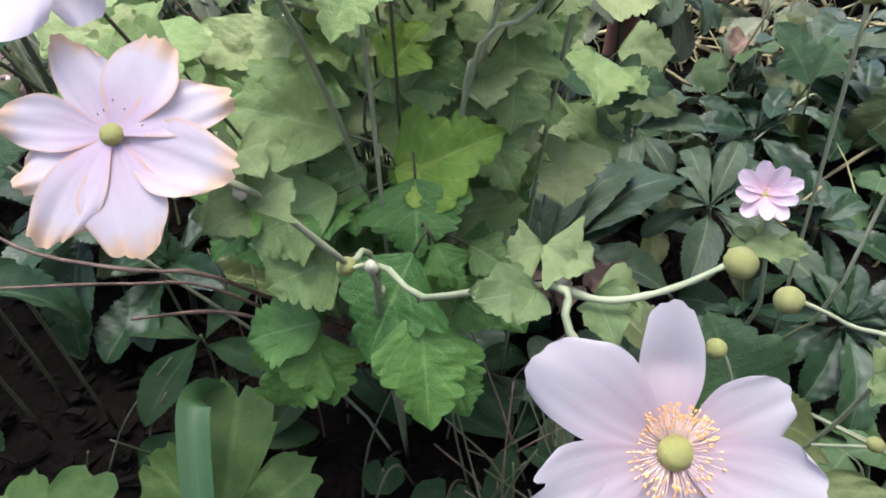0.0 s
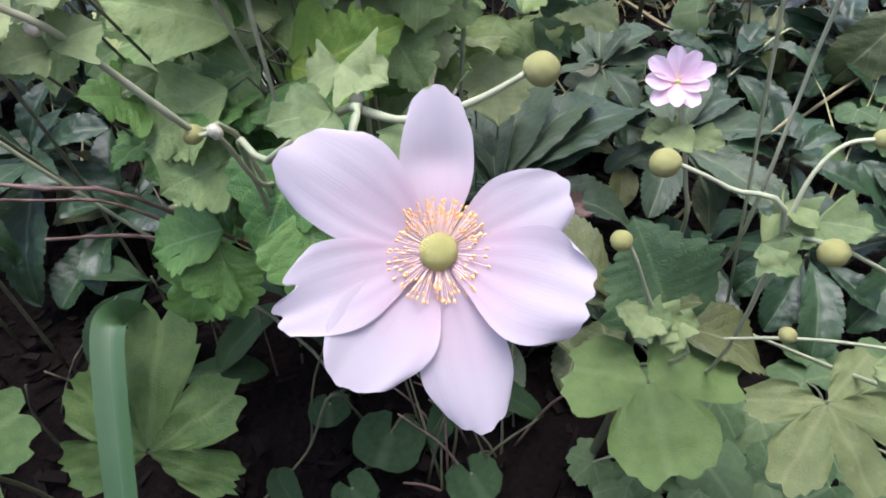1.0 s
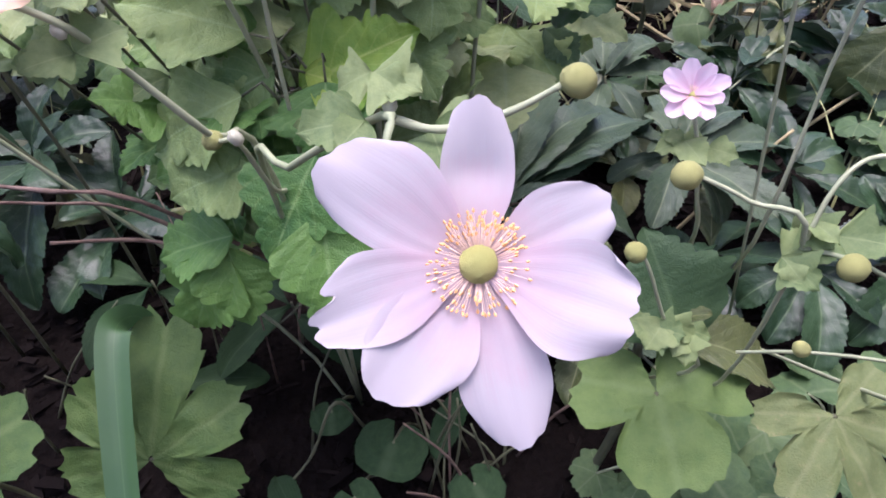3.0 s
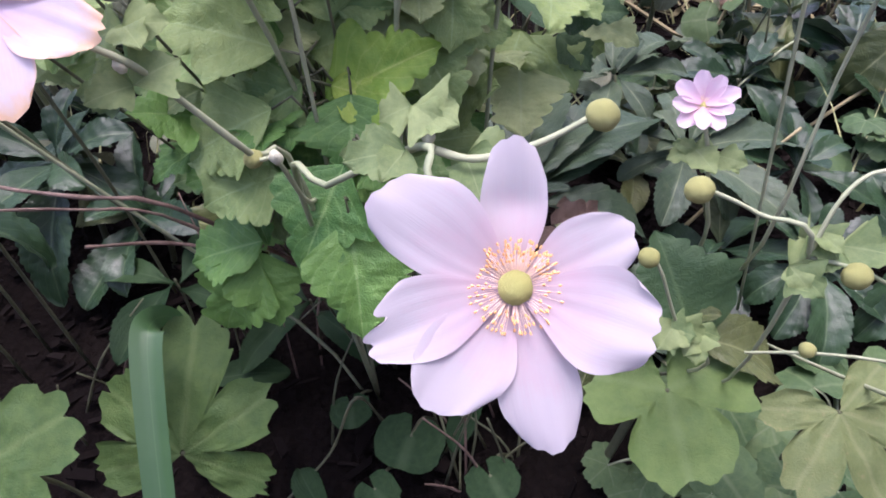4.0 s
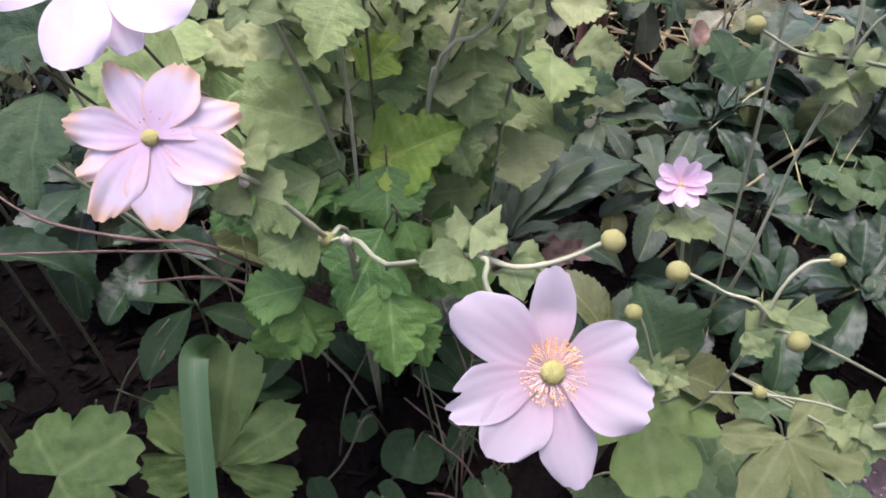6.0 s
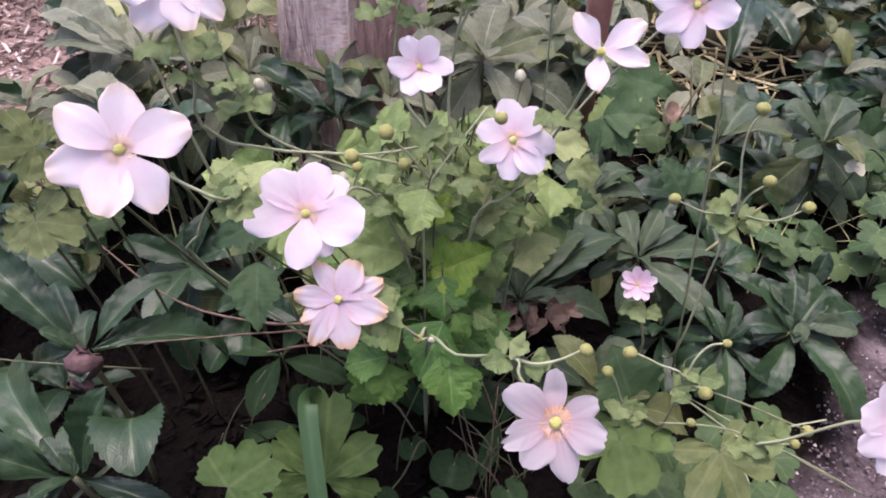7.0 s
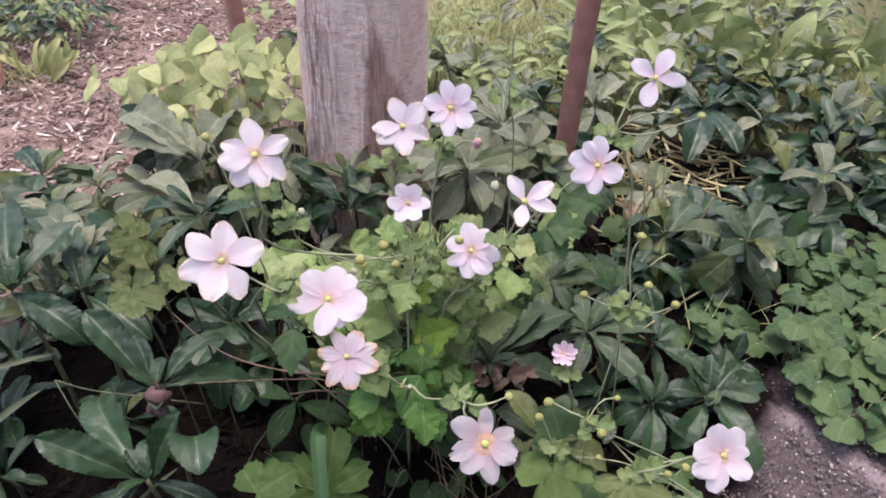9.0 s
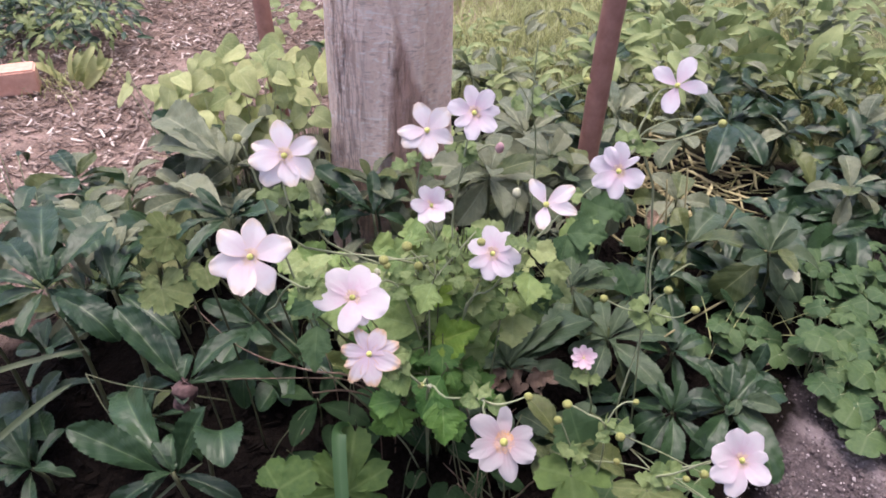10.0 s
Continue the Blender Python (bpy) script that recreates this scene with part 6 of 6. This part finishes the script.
rosette_to((-0.385, 0.285, 0.285), [(-0.315, 0.367, 0.337), (-0.244, 0.368, 0.226), (-0.490, 0.340, 0.375), (-0.440, 0.365, 0.310), (-0.480, 0.300, 0.215), (-0.330, 0.360, 0.240)], "rosette", 40)
rosette_to((-0.365, 0.168, 0.240), [(-0.505, 0.278, 0.300), (-0.478, 0.148, 0.330), (-0.317, 0.168, 0.355), (-0.270, 0.140, 0.220), (-0.400, 0.130, 0.200), (-0.440, 0.110, 0.215), (-0.460, 0.230, 0.210)], "rosette", 41)
rosette_to((0.181, 0.280, 0.202), [(0.124, 0.340, 0.252), (0.263, 0.360, 0.162), (0.279, 0.270, 0.170)], "rosette_olive", 42)
# a broad leaf that arches over and droops beside that whorl
droop_leaf = tagged(new("drooping_leaf", blade("drooping_leaf", "rosette", "rosette", 36, 91, 9, 2.1, 0.25, 0.02, 0.0, width=1.12, pucker=0.012)), "worn dark green toothed leaf arching over and drooping", "leaf")
droop_leaf.matrix_basis = aim((-0.305, 0.195, 0.262), (0.15, -0.05, 0.95), (-0.3, 0.85, 0.2), 0.14, 0.14, 0.14)

# ------------------------------------------------------------------ broad leaves near the front
broad_leaf((0.187, 0.245, 0.185), 0.060, (0.1, -0.8, -0.25), (0.0, -0.55, 0.8), "palm_light", 3, "round green three-lobed leaf with a spotted surface", 3, 0.45, 168)
broad_leaf((0.298, 0.235, 0.175), 0.066, (0.25, -0.7, -0.3), (0.1, -0.5, 0.8), "palm_dull", 4, "dull yellowish green deeply lobed leaf", 5, 0.5, 140, sharp=True)
broad_leaf((-0.143, 0.225, 0.140), 0.078, (0.05, 0.63, 0.72), (0.0, -0.76, 0.65), "palm_light", 5, "large green leaf with broad toothed lobes", 5, 0.40, 135)
broad_leaf((-0.225, 0.175, 0.209), 0.050, (0.75, 0.5, 0.25), (0.0, -0.5, 0.85), "palm_light", 6, "yellow-green toothed leaf low over dark soil", 3, 0.22, 140)
broad_leaf((-0.404, 0.379, 0.480), 0.042, (-0.3, -0.5, 0.3), (0.1, -0.7, 0.6), "palm_dull", 7, "yellowish round lobed leaf on a thin stalk", 5, 0.3, 165)
broad_leaf((-0.413, 0.345, 0.415), 0.045, (0.2, -0.5, -0.5), (0.1, -0.7, 0.6), "palm_dull", 8, "yellow-green crumpled round leaf hanging on a stalk", 5, 0.28, 165)
broad_leaf((-0.350, 0.357, 0.445), 0.03, (0.3, -0.5, -0.6), (0.2, -0.7, 0.5), "palm_dull", 9, "small folded yellowish leaf on a brown stalk", 3, 0.3, 150)
# low heart leaves, their shade painted by a darker green
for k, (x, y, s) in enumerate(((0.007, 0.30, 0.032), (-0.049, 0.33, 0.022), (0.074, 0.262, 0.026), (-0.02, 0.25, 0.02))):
    broad_leaf((x, y, 0.045), s, (-0.2 + 0.3 * k, -0.8, 0), (0, -0.35, 1), "shade_toned", 20 + k, "small heart-shaped leaf near the soil, coloured dark for shade", 1, 0.1, 165)

# seedlings whose dimness comes from the leaf colour, as shade
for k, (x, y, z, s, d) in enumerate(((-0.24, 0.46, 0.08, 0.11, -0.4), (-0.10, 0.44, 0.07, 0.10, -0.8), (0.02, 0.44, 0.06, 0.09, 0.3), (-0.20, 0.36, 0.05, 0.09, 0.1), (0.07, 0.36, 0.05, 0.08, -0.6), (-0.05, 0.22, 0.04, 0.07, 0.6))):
    low = thing("low_plant", (x, y, 0), "green seedling with few toothed leaves, coloured dark for shade", "plant", "shaded seedlings")
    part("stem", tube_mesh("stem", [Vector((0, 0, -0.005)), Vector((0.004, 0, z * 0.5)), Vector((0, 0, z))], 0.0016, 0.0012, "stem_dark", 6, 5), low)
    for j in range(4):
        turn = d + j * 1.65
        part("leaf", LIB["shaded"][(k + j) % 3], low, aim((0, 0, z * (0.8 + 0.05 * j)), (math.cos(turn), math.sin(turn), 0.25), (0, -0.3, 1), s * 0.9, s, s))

def ribbon(name, points, width, mat, label, n=40):
    """A long blade, folded along its middle, that tapers to its tip."""
    line = smooth_line(points, n)
    rows, uvs = [], []
    for i, p in enumerate(line):
        d = (line[min(i + 1, len(line) - 1)] - line[max(i - 1, 0)]).normalized()
        side = d.cross(Vector((0.15, -0.75, 0.65)))
        side = (side - d * side.dot(d)).normalized()
        up = side.cross(d)
        k = i / (len(line) - 1)
        w = width / 2 * (0.85 + 0.3 * k if k < 0.7 else (1.06 - 0.98 * ((k - 0.7) / 0.3) ** 1.5))
        rows.append([list(p + side * w * v - up * w * 0.35 * (1 - abs(v))) for v in (-1, -0.5, 0, 0.5, 1)])
        uvs.append([[abs(v), k] for v in (-1, -0.5, 0, 0.5, 1)])
    return tagged(new(name, grid_mesh(name, np.array(rows), np.array(uvs), mat)), label, "leaf", "strap-shaped leaves")


# strap-like blade that folds over in front of the broad leaf
ribbon("strap_leaf", [(-0.125, 0.120, 0.000), (-0.135, 0.150, 0.120), (-0.141, 0.185, 0.159), (-0.149, 0.222, 0.191), (-0.156, 0.258, 0.218), (-0.156, 0.275, 0.220), (-0.153, 0.295, 0.199), (-0.150, 0.310, 0.151)], 0.021, "strap", "long green strap-shaped leaf folded over near its tip")
for k, (x, y, z, dx, dy, dz, s) in enumerate(((-0.722, 0.220, 0.138, 0.135, 0.050, 0.133, 0.216), (-0.710, 0.300, 0.258, 0.131, 0.050, 0.025, 0.157), (-0.419, 0.170, 0.151, 0.057, 0.050, 0.040, 0.094))):
    g = tagged(new("strap_leaf", blade("strap_leaf", "strap", "strap_dull", 8 + k, 20, 5, 0.4, 0.5, 0.0, width=0.8)), "narrow green strap-shaped leaf among dark rosettes", "leaf")
    g.matrix_basis = aim((x, y, z), (dx, dy, dz), (-0.2, -0.5, 0.7), s, s, s)

# ------------------------------------------------------------------ twigs and dead leaves
line_thing("dry_twig", [(-0.06, 0.38, 0.16), (-0.146, 0.333, 0.273), (-0.196, 0.322, 0.290), (-0.281, 0.353, 0.278), (-0.361, 0.414, 0.256), (-0.425, 0.448, 0.295)], 0.0019, 0.0010, "twig", "dry brown twig crossing the dark gap", "twig", "dry twigs", 1)
line_thing("dry_twig", [(-0.09, 0.35, 0.20), (-0.150, 0.325, 0.272), (-0.193, 0.309, 0.290), (-0.233, 0.294, 0.302), (-0.320, 0.269, 0.318)], 0.0014, 0.0008, "twig", "thin pale dry twig over a dark leaf", "twig", "dry twigs", 2)
line_thing("dry_twig", [(-0.10, 0.37, 0.17), (-0.131, 0.350, 0.216), (-0.165, 0.340, 0.234), (-0.202, 0.309, 0.258)], 0.0018, 0.0012, "twig", "short broken brown twig", "twig", "dry twigs", 3)
line_thing("dry_twig", [(-0.33, 0.30, 0.24), (-0.40, 0.27, 0.285), (-0.47, 0.27, 0.295), (-0.53, 0.29, 0.29)], 0.0012, 0.0008, "stem_dark", "curved dull brown dead stalk over leaves", "twig", "dry twigs", 4)
line_thing("dry_twig", [(-0.53, 0.29, 0.29), (-0.50, 0.26, 0.27), (-0.47, 0.235, 0.24)], 0.0009, 0.0006, "stem_dark", "hanging thread of dry stalk", "twig", "dry twigs", 5)
line_thing("dry_twig", [(-0.34, 0.36, 0.44), (-0.33, 0.40, 0.36), (-0.30, 0.45, 0.24), (-0.27, 0.48, 0.15)], 0.0022, 0.0016, "stem_dark", "slanting greyish brown stalk", "twig", "dry twigs", 6)
line_thing("dry_twig", [(-0.30, 0.42, 0.42), (-0.28, 0.43, 0.36), (-0.26, 0.45, 0.22), (-0.25, 0.47, 0.05)], 0.0018, 0.0016, "stem_dark", "slanting greyish brown stalk", "twig", "dry twigs", 7)
line_thing("dry_twig", [(-0.02, 0.33, 0.02), (-0.035, 0.30, 0.10), (-0.06, 0.28, 0.05), (-0.10, 0.25, 0.02)], 0.0014, 0.001, "stem_dark", "thin arched stalk over the dark soil", "twig", "dry twigs", 8)
line_thing("dry_twig", [(0.66, 0.93, 0.02), (0.55, 0.90, 0.11), (0.50, 0.86, 0.13), (0.42, 0.80, 0.10)], 0.0022, 0.0014, "stem", "pale arching stalk over dark leaves", "twig", "dry twigs", 9)
q = random.Random(17)
for k in range(46):
    x, y = (q.uniform(0.03, 0.12), q.uniform(0.24, 0.36)) if k >= 26 else (q.uniform(-0.02, 0.12), q.uniform(0.30, 0.45)) if k < 13 else (q.uniform(-0.32, -0.05), q.uniform(0.30, 0.50))
    dx, dy, h = q.uniform(-0.07, 0.07), q.uniform(-0.04, 0.08), q.uniform(0.05, 0.16)
    line_thing("dry_twig", [(x, y, 0), (x + dx * 0.3 + q.uniform(-0.01, 0.01), y + dy * 0.4, h * 0.55), (x + dx, y + dy, h)], 0.0013, 0.0008, "stem_dark" if k % 3 else "twig", "thin dry stalk standing in the shade", "twig", "dry twigs", 60 + k, 8)
for k, (x, y, dx, dy, h) in enumerate(((0.52, 1.02, -0.03, 0.05, 0.24), (0.56, 1.03, -0.02, 0.06, 0.26), (0.60, 1.0, 0.05, 0.02, 0.2), (0.45, 1.05, 0.06, 0.0, 0.2), (0.50, 0.80, 0.16, 0.03, 0.12), (0.32, 0.62, 0.12, 0.03, 0.13))):
    line_thing("dead_stalk", [(x, y, 0), (x + dx * 0.5, y + dy * 0.5, h * 0.55), (x + dx, y + dy, h)], 0.0028, 0.002, "straw", "straight straw-coloured dead stalk", "stalk", "dead stalks", 30 + k)


def crumpled(at, size, seed, label, tall=1.0, mat="dry", turn=None):
    r = np.random.RandomState(seed)
    nu, nv = 18, 14
    s, v = np.meshgrid(np.linspace(0, 1, nu), np.linspace(-1, 1, nv), indexing="ij")
    w = 0.5 * np.sin(np.pi * s ** 0.9) ** 0.7 + 0.02
    roll = v * 2.2
    P = np.stack([np.sin(roll) * w * 0.55 + 0.1 * np.sin(s * 9 + v * 3), (s - 0.5) * (0.9 + 0.1 * v), np.cos(roll) * w * 0.5 * tall + 0.08 * np.sin(s * 12 + v * 5)], -1)
    P += r.randn(*P.shape) * 0.018
    me = grid_mesh("dead_leaf", P * size, np.stack([np.abs(v), s], -1), mat)
    ob = tagged(new("dead_leaf", me), label, "dead leaf", "dead leaves")
    ob.matrix_basis = pose(*at, *(turn or (r.uniform(-30, 30), r.uniform(-30, 30), r.uniform(0, 360))))
    return ob


crumpled((-0.368, 0.250, 0.302), 0.050, 3, "shrivelled purplish brown dead leaf hanging among stems", 1.0, "dry_purple", (62, 8, 12))
DRY = [blade("dead_leaf", "ovate", "dry", 150 + k, 20, 9, 0.9 + 0.5 * k, 0.6, 0.12, 0.0, pucker=0.05) for k in range(4)]
for k, (x, y, z, s) in enumerate(((0.100, 0.515, 0.125, 0.035), (0.140, 0.475, 0.135, 0.040), (0.170, 0.500, 0.125, 0.035), (0.130, 0.540, 0.115, 0.030), (0.110, 0.475, 0.120, 0.030), (0.120, 0.495, 0.140, 0.030), (0.150, 0.520, 0.125, 0.028), (0.130, 0.490, 0.115, 0.036), (0.165, 0.480, 0.115, 0.025), (0.090, 0.490, 0.115, 0.030), (0.70, 0.70, 0.015, 0.04), (0.74, 0.73, 0.015, 0.045), (0.503, 1.100, 0.120, 0.055), (0.52, 0.53, 0.05, 0.05), (0.68, 0.64, 0.012, 0.03), (0.80, 0.84, 0.015, 0.04))):
    q = random.Random(k + 4)
    leaf_ = tagged(new("dead_leaf", DRY[k % 4]), "curled brown dead leaf lying between plants", "dead leaf", "dead leaves")
    leaf_.matrix_basis = aim((x, y, z), (q.uniform(-1, 1), q.uniform(-1, 0.3), q.uniform(-0.2, 0.3)), (q.uniform(-0.5, 0.5), -0.4, 0.8), s, s, s)
pale = broad_leaf((0.690, 0.762, 0.190), 0.023, (0.2, 0.5, 0.6), (0, -0.8, 0.5), "bud_white", 31, "small pale cream leaf standing out from dark soil", 2, 0.25, 120)

# ------------------------------------------------------------------ ground covers and weeds
COVER = ((0.75, 0.68), (0.82, 0.61), (0.84, 0.53), (0.91, 0.55), (0.93, 0.46), (1.02, 0.52), (0.88, 0.66), (0.80, 0.76), (0.90, 0.78), (1.0, 0.72), (0.96, 0.88), (1.08, 0.86), (0.86, 0.92), (1.02, 1.0), (1.16, 0.96), (1.14, 0.78), (0.98, 0.62), (1.1, 0.66), (1.22, 0.84), (1.28, 1.02))
for k, (x, y) in enumerate(COVER):
    leafy_clump("ground_cover", (x, y), 0.095, 0.075 if y < 0.56 else 0.12, 14, 0.036, "cover", 600 + k, "fresh green clump of rounded lobed leaves beside the path", "ground cover", "lobed ground cover clumps")
for k, (x, y, h) in enumerate(((0.62, 0.74, 0.08), (0.56, 0.72, 0.1), (0.42, 0.92, 0.1), (0.5, 1.02, 0.13), (0.33, 0.86, 0.1), (-0.62, 0.72, 0.16), (-0.7, 0.86, 0.14), (0.3, 0.34, 0.09), (0.24, 0.3, 0.06), (0.4, 0.33, 0.06), (0.36, 0.25, 0.05))):
    leafy_clump("ground_cover", (x, y), 0.07, h, 9, 0.034, "cover", 650 + k, "small clump of rounded lobed leaves among dark rosettes", "ground cover", "lobed ground cover clumps")
for k, (x, y, h, c) in enumerate(((-0.66, 1.12, 0.40, 11), (-0.60, 1.08, 0.36, 9), (-0.53, 1.20, 0.43, 10), (-0.47, 1.15, 0.44, 11), (-0.45, 1.08, 0.36, 9), (-0.40, 1.20, 0.44, 10), (-0.70, 1.15, 0.42, 8), (-0.58, 1.05, 0.34, 9), (-0.36, 1.30, 0.42, 9), (-0.50, 1.25, 0.44, 10), (-0.62, 1.30, 0.43, 9), (-0.44, 1.42, 0.42, 10))):
    leafy_clump("violet_clump", (x, y), 0.12, h, c - 1, 0.055, "violet", 700 + k, "yellow-green heart-shaped leaves in a loose clump by the stake", "foliage", "heart-leaved clumps", hang=True)
for k, (x, y) in enumerate(((-0.76, 0.86), (-0.66, 0.82), (-0.7, 0.95), (-0.84, 0.78))):
    leafy_clump("violet_clump", (x, y), 0.13, 0.15, 24, 0.027, "violet", 740 + k, "small yellow-green leaves between darker plants", "foliage", "heart-leaved clumps", hang=True)

r = random.Random(9)
for k in range(46):
    x, y = r.uniform(0.35, 2.6), r.uniform(1.65, 3.3)
    leafy_clump("weed_clump", (x, y), r.uniform(0.1, 0.18), r.uniform(0.16, 0.40), 16, r.uniform(0.07, 0.15), r.choice(("weed_long", "weed_long", "weed_long", "rosette_pale", "rosette_pale", "rosette_olive")), 800 + k, "tangled green and yellowish weeds at the back of the bed", "weeds", "weed clumps", stalks=False, upright=r.uniform(0.1, 0.7))
for k in range(12):
    x, y = r.uniform(0.95, 1.7), r.uniform(1.0, 1.7)
    leafy_clump("weed_clump", (x, y), 0.13, r.uniform(0.12, 0.2), 13, 0.13, r.choice(("dark_lance", "rosette")), 830 + k, "bluish green narrow-leaved plants at the bed's edge", "weeds", "weed clumps", stalks=False, upright=0.2)
DOCKS = ((0.99, 2.36), (1.13, 2.32), (1.34, 2.47), (1.03, 2.80), (1.66, 2.80), (1.62, 2.37), (0.82, 2.41), (1.36, 2.28))
LIB["dock"] = [blade("leaf", "strap", "grass", 160 + k, 18, 5, 0.5 + 0.3 * k, 0.4, 0.0, width=3.2) for k in range(3)]
LIB["dock_broad"] = [blade("leaf", "lance", "weed", 165 + k, 18, 5, 0.4 + 0.25 * k, 0.3, 0.02, width=1.5) for k in range(3)]
leafy_clump("grass_tuft", (-1.49, 2.02), 0.07, 0.03, 22, 0.12, "dock", 880, "pale green broad-bladed grass tuft growing in the mulch", "grass", "grass tufts", stalks=False, upright=0.9)
for k, (x, y) in enumerate(DOCKS):
    leafy_clump("dock_plant", (x, y), 0.07, 0.05, 8, 0.24, "dock_broad", 885 + k, "upright broad-leaved green weed at the back of the bed", "weeds", "broad-leaved weeds", stalks=False, upright=0.8)
for k in range(26):
    x, y = r.uniform(-0.1, 1.0), r.uniform(1.5, 2.6)
    leafy_clump("weed_clump", (x, y), 0.12, r.uniform(0.10, 0.26), 18, r.uniform(0.04, 0.08), r.choice(("weed", "weed_long", "weed_long", "rosette_pale")), 860 + k, "pale green low weeds behind the tree", "weeds", "weed clumps", stalks=False, upright=r.uniform(0, 0.5))
for k in range(34):
    x, y = r.uniform(-2.5, -1.25), r.uniform(2.25, 3.5)
    if x + 0.55 * (y - 2.2) > -1.05 or (x > -1.5 and y < 2.5):
        continue
    leafy_clump("shrub", (x, y), 0.20, r.uniform(0.22, 0.42), 30, r.uniform(0.06, 0.10), ("weed_long", "weed_long", "dark_lance", "rosette_pale")[k % 4], 900 + k, "dark blue-green leafy shrub beyond the mulch track", "shrub", "shrubs beyond the track", stalks=False, upright=0.15)
for k in range(20):
    x, y = r.uniform(-2.2, -1.35), r.uniform(2.12, 2.75)
    leafy_clump("shrub", (x, y), 0.14, r.uniform(0.16, 0.34), 40, r.uniform(0.05, 0.085), ("dark_lance", "rosette", "weed_long")[k % 3], 940 + k, "low blue-green bushy plant at the track's far edge", "shrub", "shrubs beyond the track", stalks=False, upright=0.1)
for k in range(10):
    x, y = r.uniform(-0.8, -0.3), r.uniform(1.7, 3.0)
    leafy_clump("weed_clump", (x, y), 0.15, 0.2, 16, 0.07, r.choice(("weed", "dark_lance")), 930 + k, "grey-green low plants behind the trunk", "weeds", "weed clumps", stalks=False, upright=0.2)
for k, (x, y) in enumerate(((-0.93, 0.80), (-1.0, 0.88))):
    leafy_clump("tall_weed", (x, y), 0.07, 0.42, 7, 0.11, "dark_lance", 960 + k, "thin upright stem with drooping bluish leaves by the mulch", "weeds", "weed clumps", stalks=True, upright=0.0)


def grass_patch(name, spots, hmin, hmax, mat, label, seed):
    r = random.Random(seed)
    vs, fs, uv = [], [], []
    for x, y in spots:
        h, a = r.uniform(hmin, hmax), r.uniform(0, 6.28)
        lean = Vector((math.cos(a), math.sin(a), 0)) * h * r.uniform(0.3, 1.4)
        side = Vector((-math.sin(a), math.cos(a), 0)) * r.uniform(0.0015, 0.0035)
        o = len(vs)
        for q in (0, 0.35, 0.7, 1.0):
            c = Vector((x, y, h * q * (1 - 0.25 * q))) + lean * q * q
            k = 1 - q * 0.93
            vs += [tuple(c - side * k), tuple(c + side * k)]
        fs += [(o, o + 1, o + 3, o + 2), (o + 2, o + 3, o + 5, o + 4), (o + 4, o + 5, o + 7, o + 6)]
    me = bpy.data.meshes.new(name)
    me.from_pydata(vs, [], fs)
    me.uv_layers.new(name="UVMap")
    me.materials.append(M[mat])
    tagged(new(name, me), label, "grass", kind="stuff")


r = random.Random(12)
grass_patch("grass", [(r.uniform(-0.3, 1.9), r.uniform(1.9, 4.2)) for _ in range(15000)], 0.05, 0.15, "grass", "light green tangled grass behind the bed", 3)
grass_patch("grass_tuft", [(r.gauss(-1.52, 0.08), r.gauss(2.0, 0.06)) for _ in range(60)], 0.05, 0.12, "grass", "small pale green grass tuft growing in the mulch", 4)
grass_patch("bed_grass", [(r.uniform(-0.9, 0.9), r.uniform(0.62, 1.5)) for _ in range(260)], 0.05, 0.16, "grass", "scattered thin grass blades between the plants", 5)
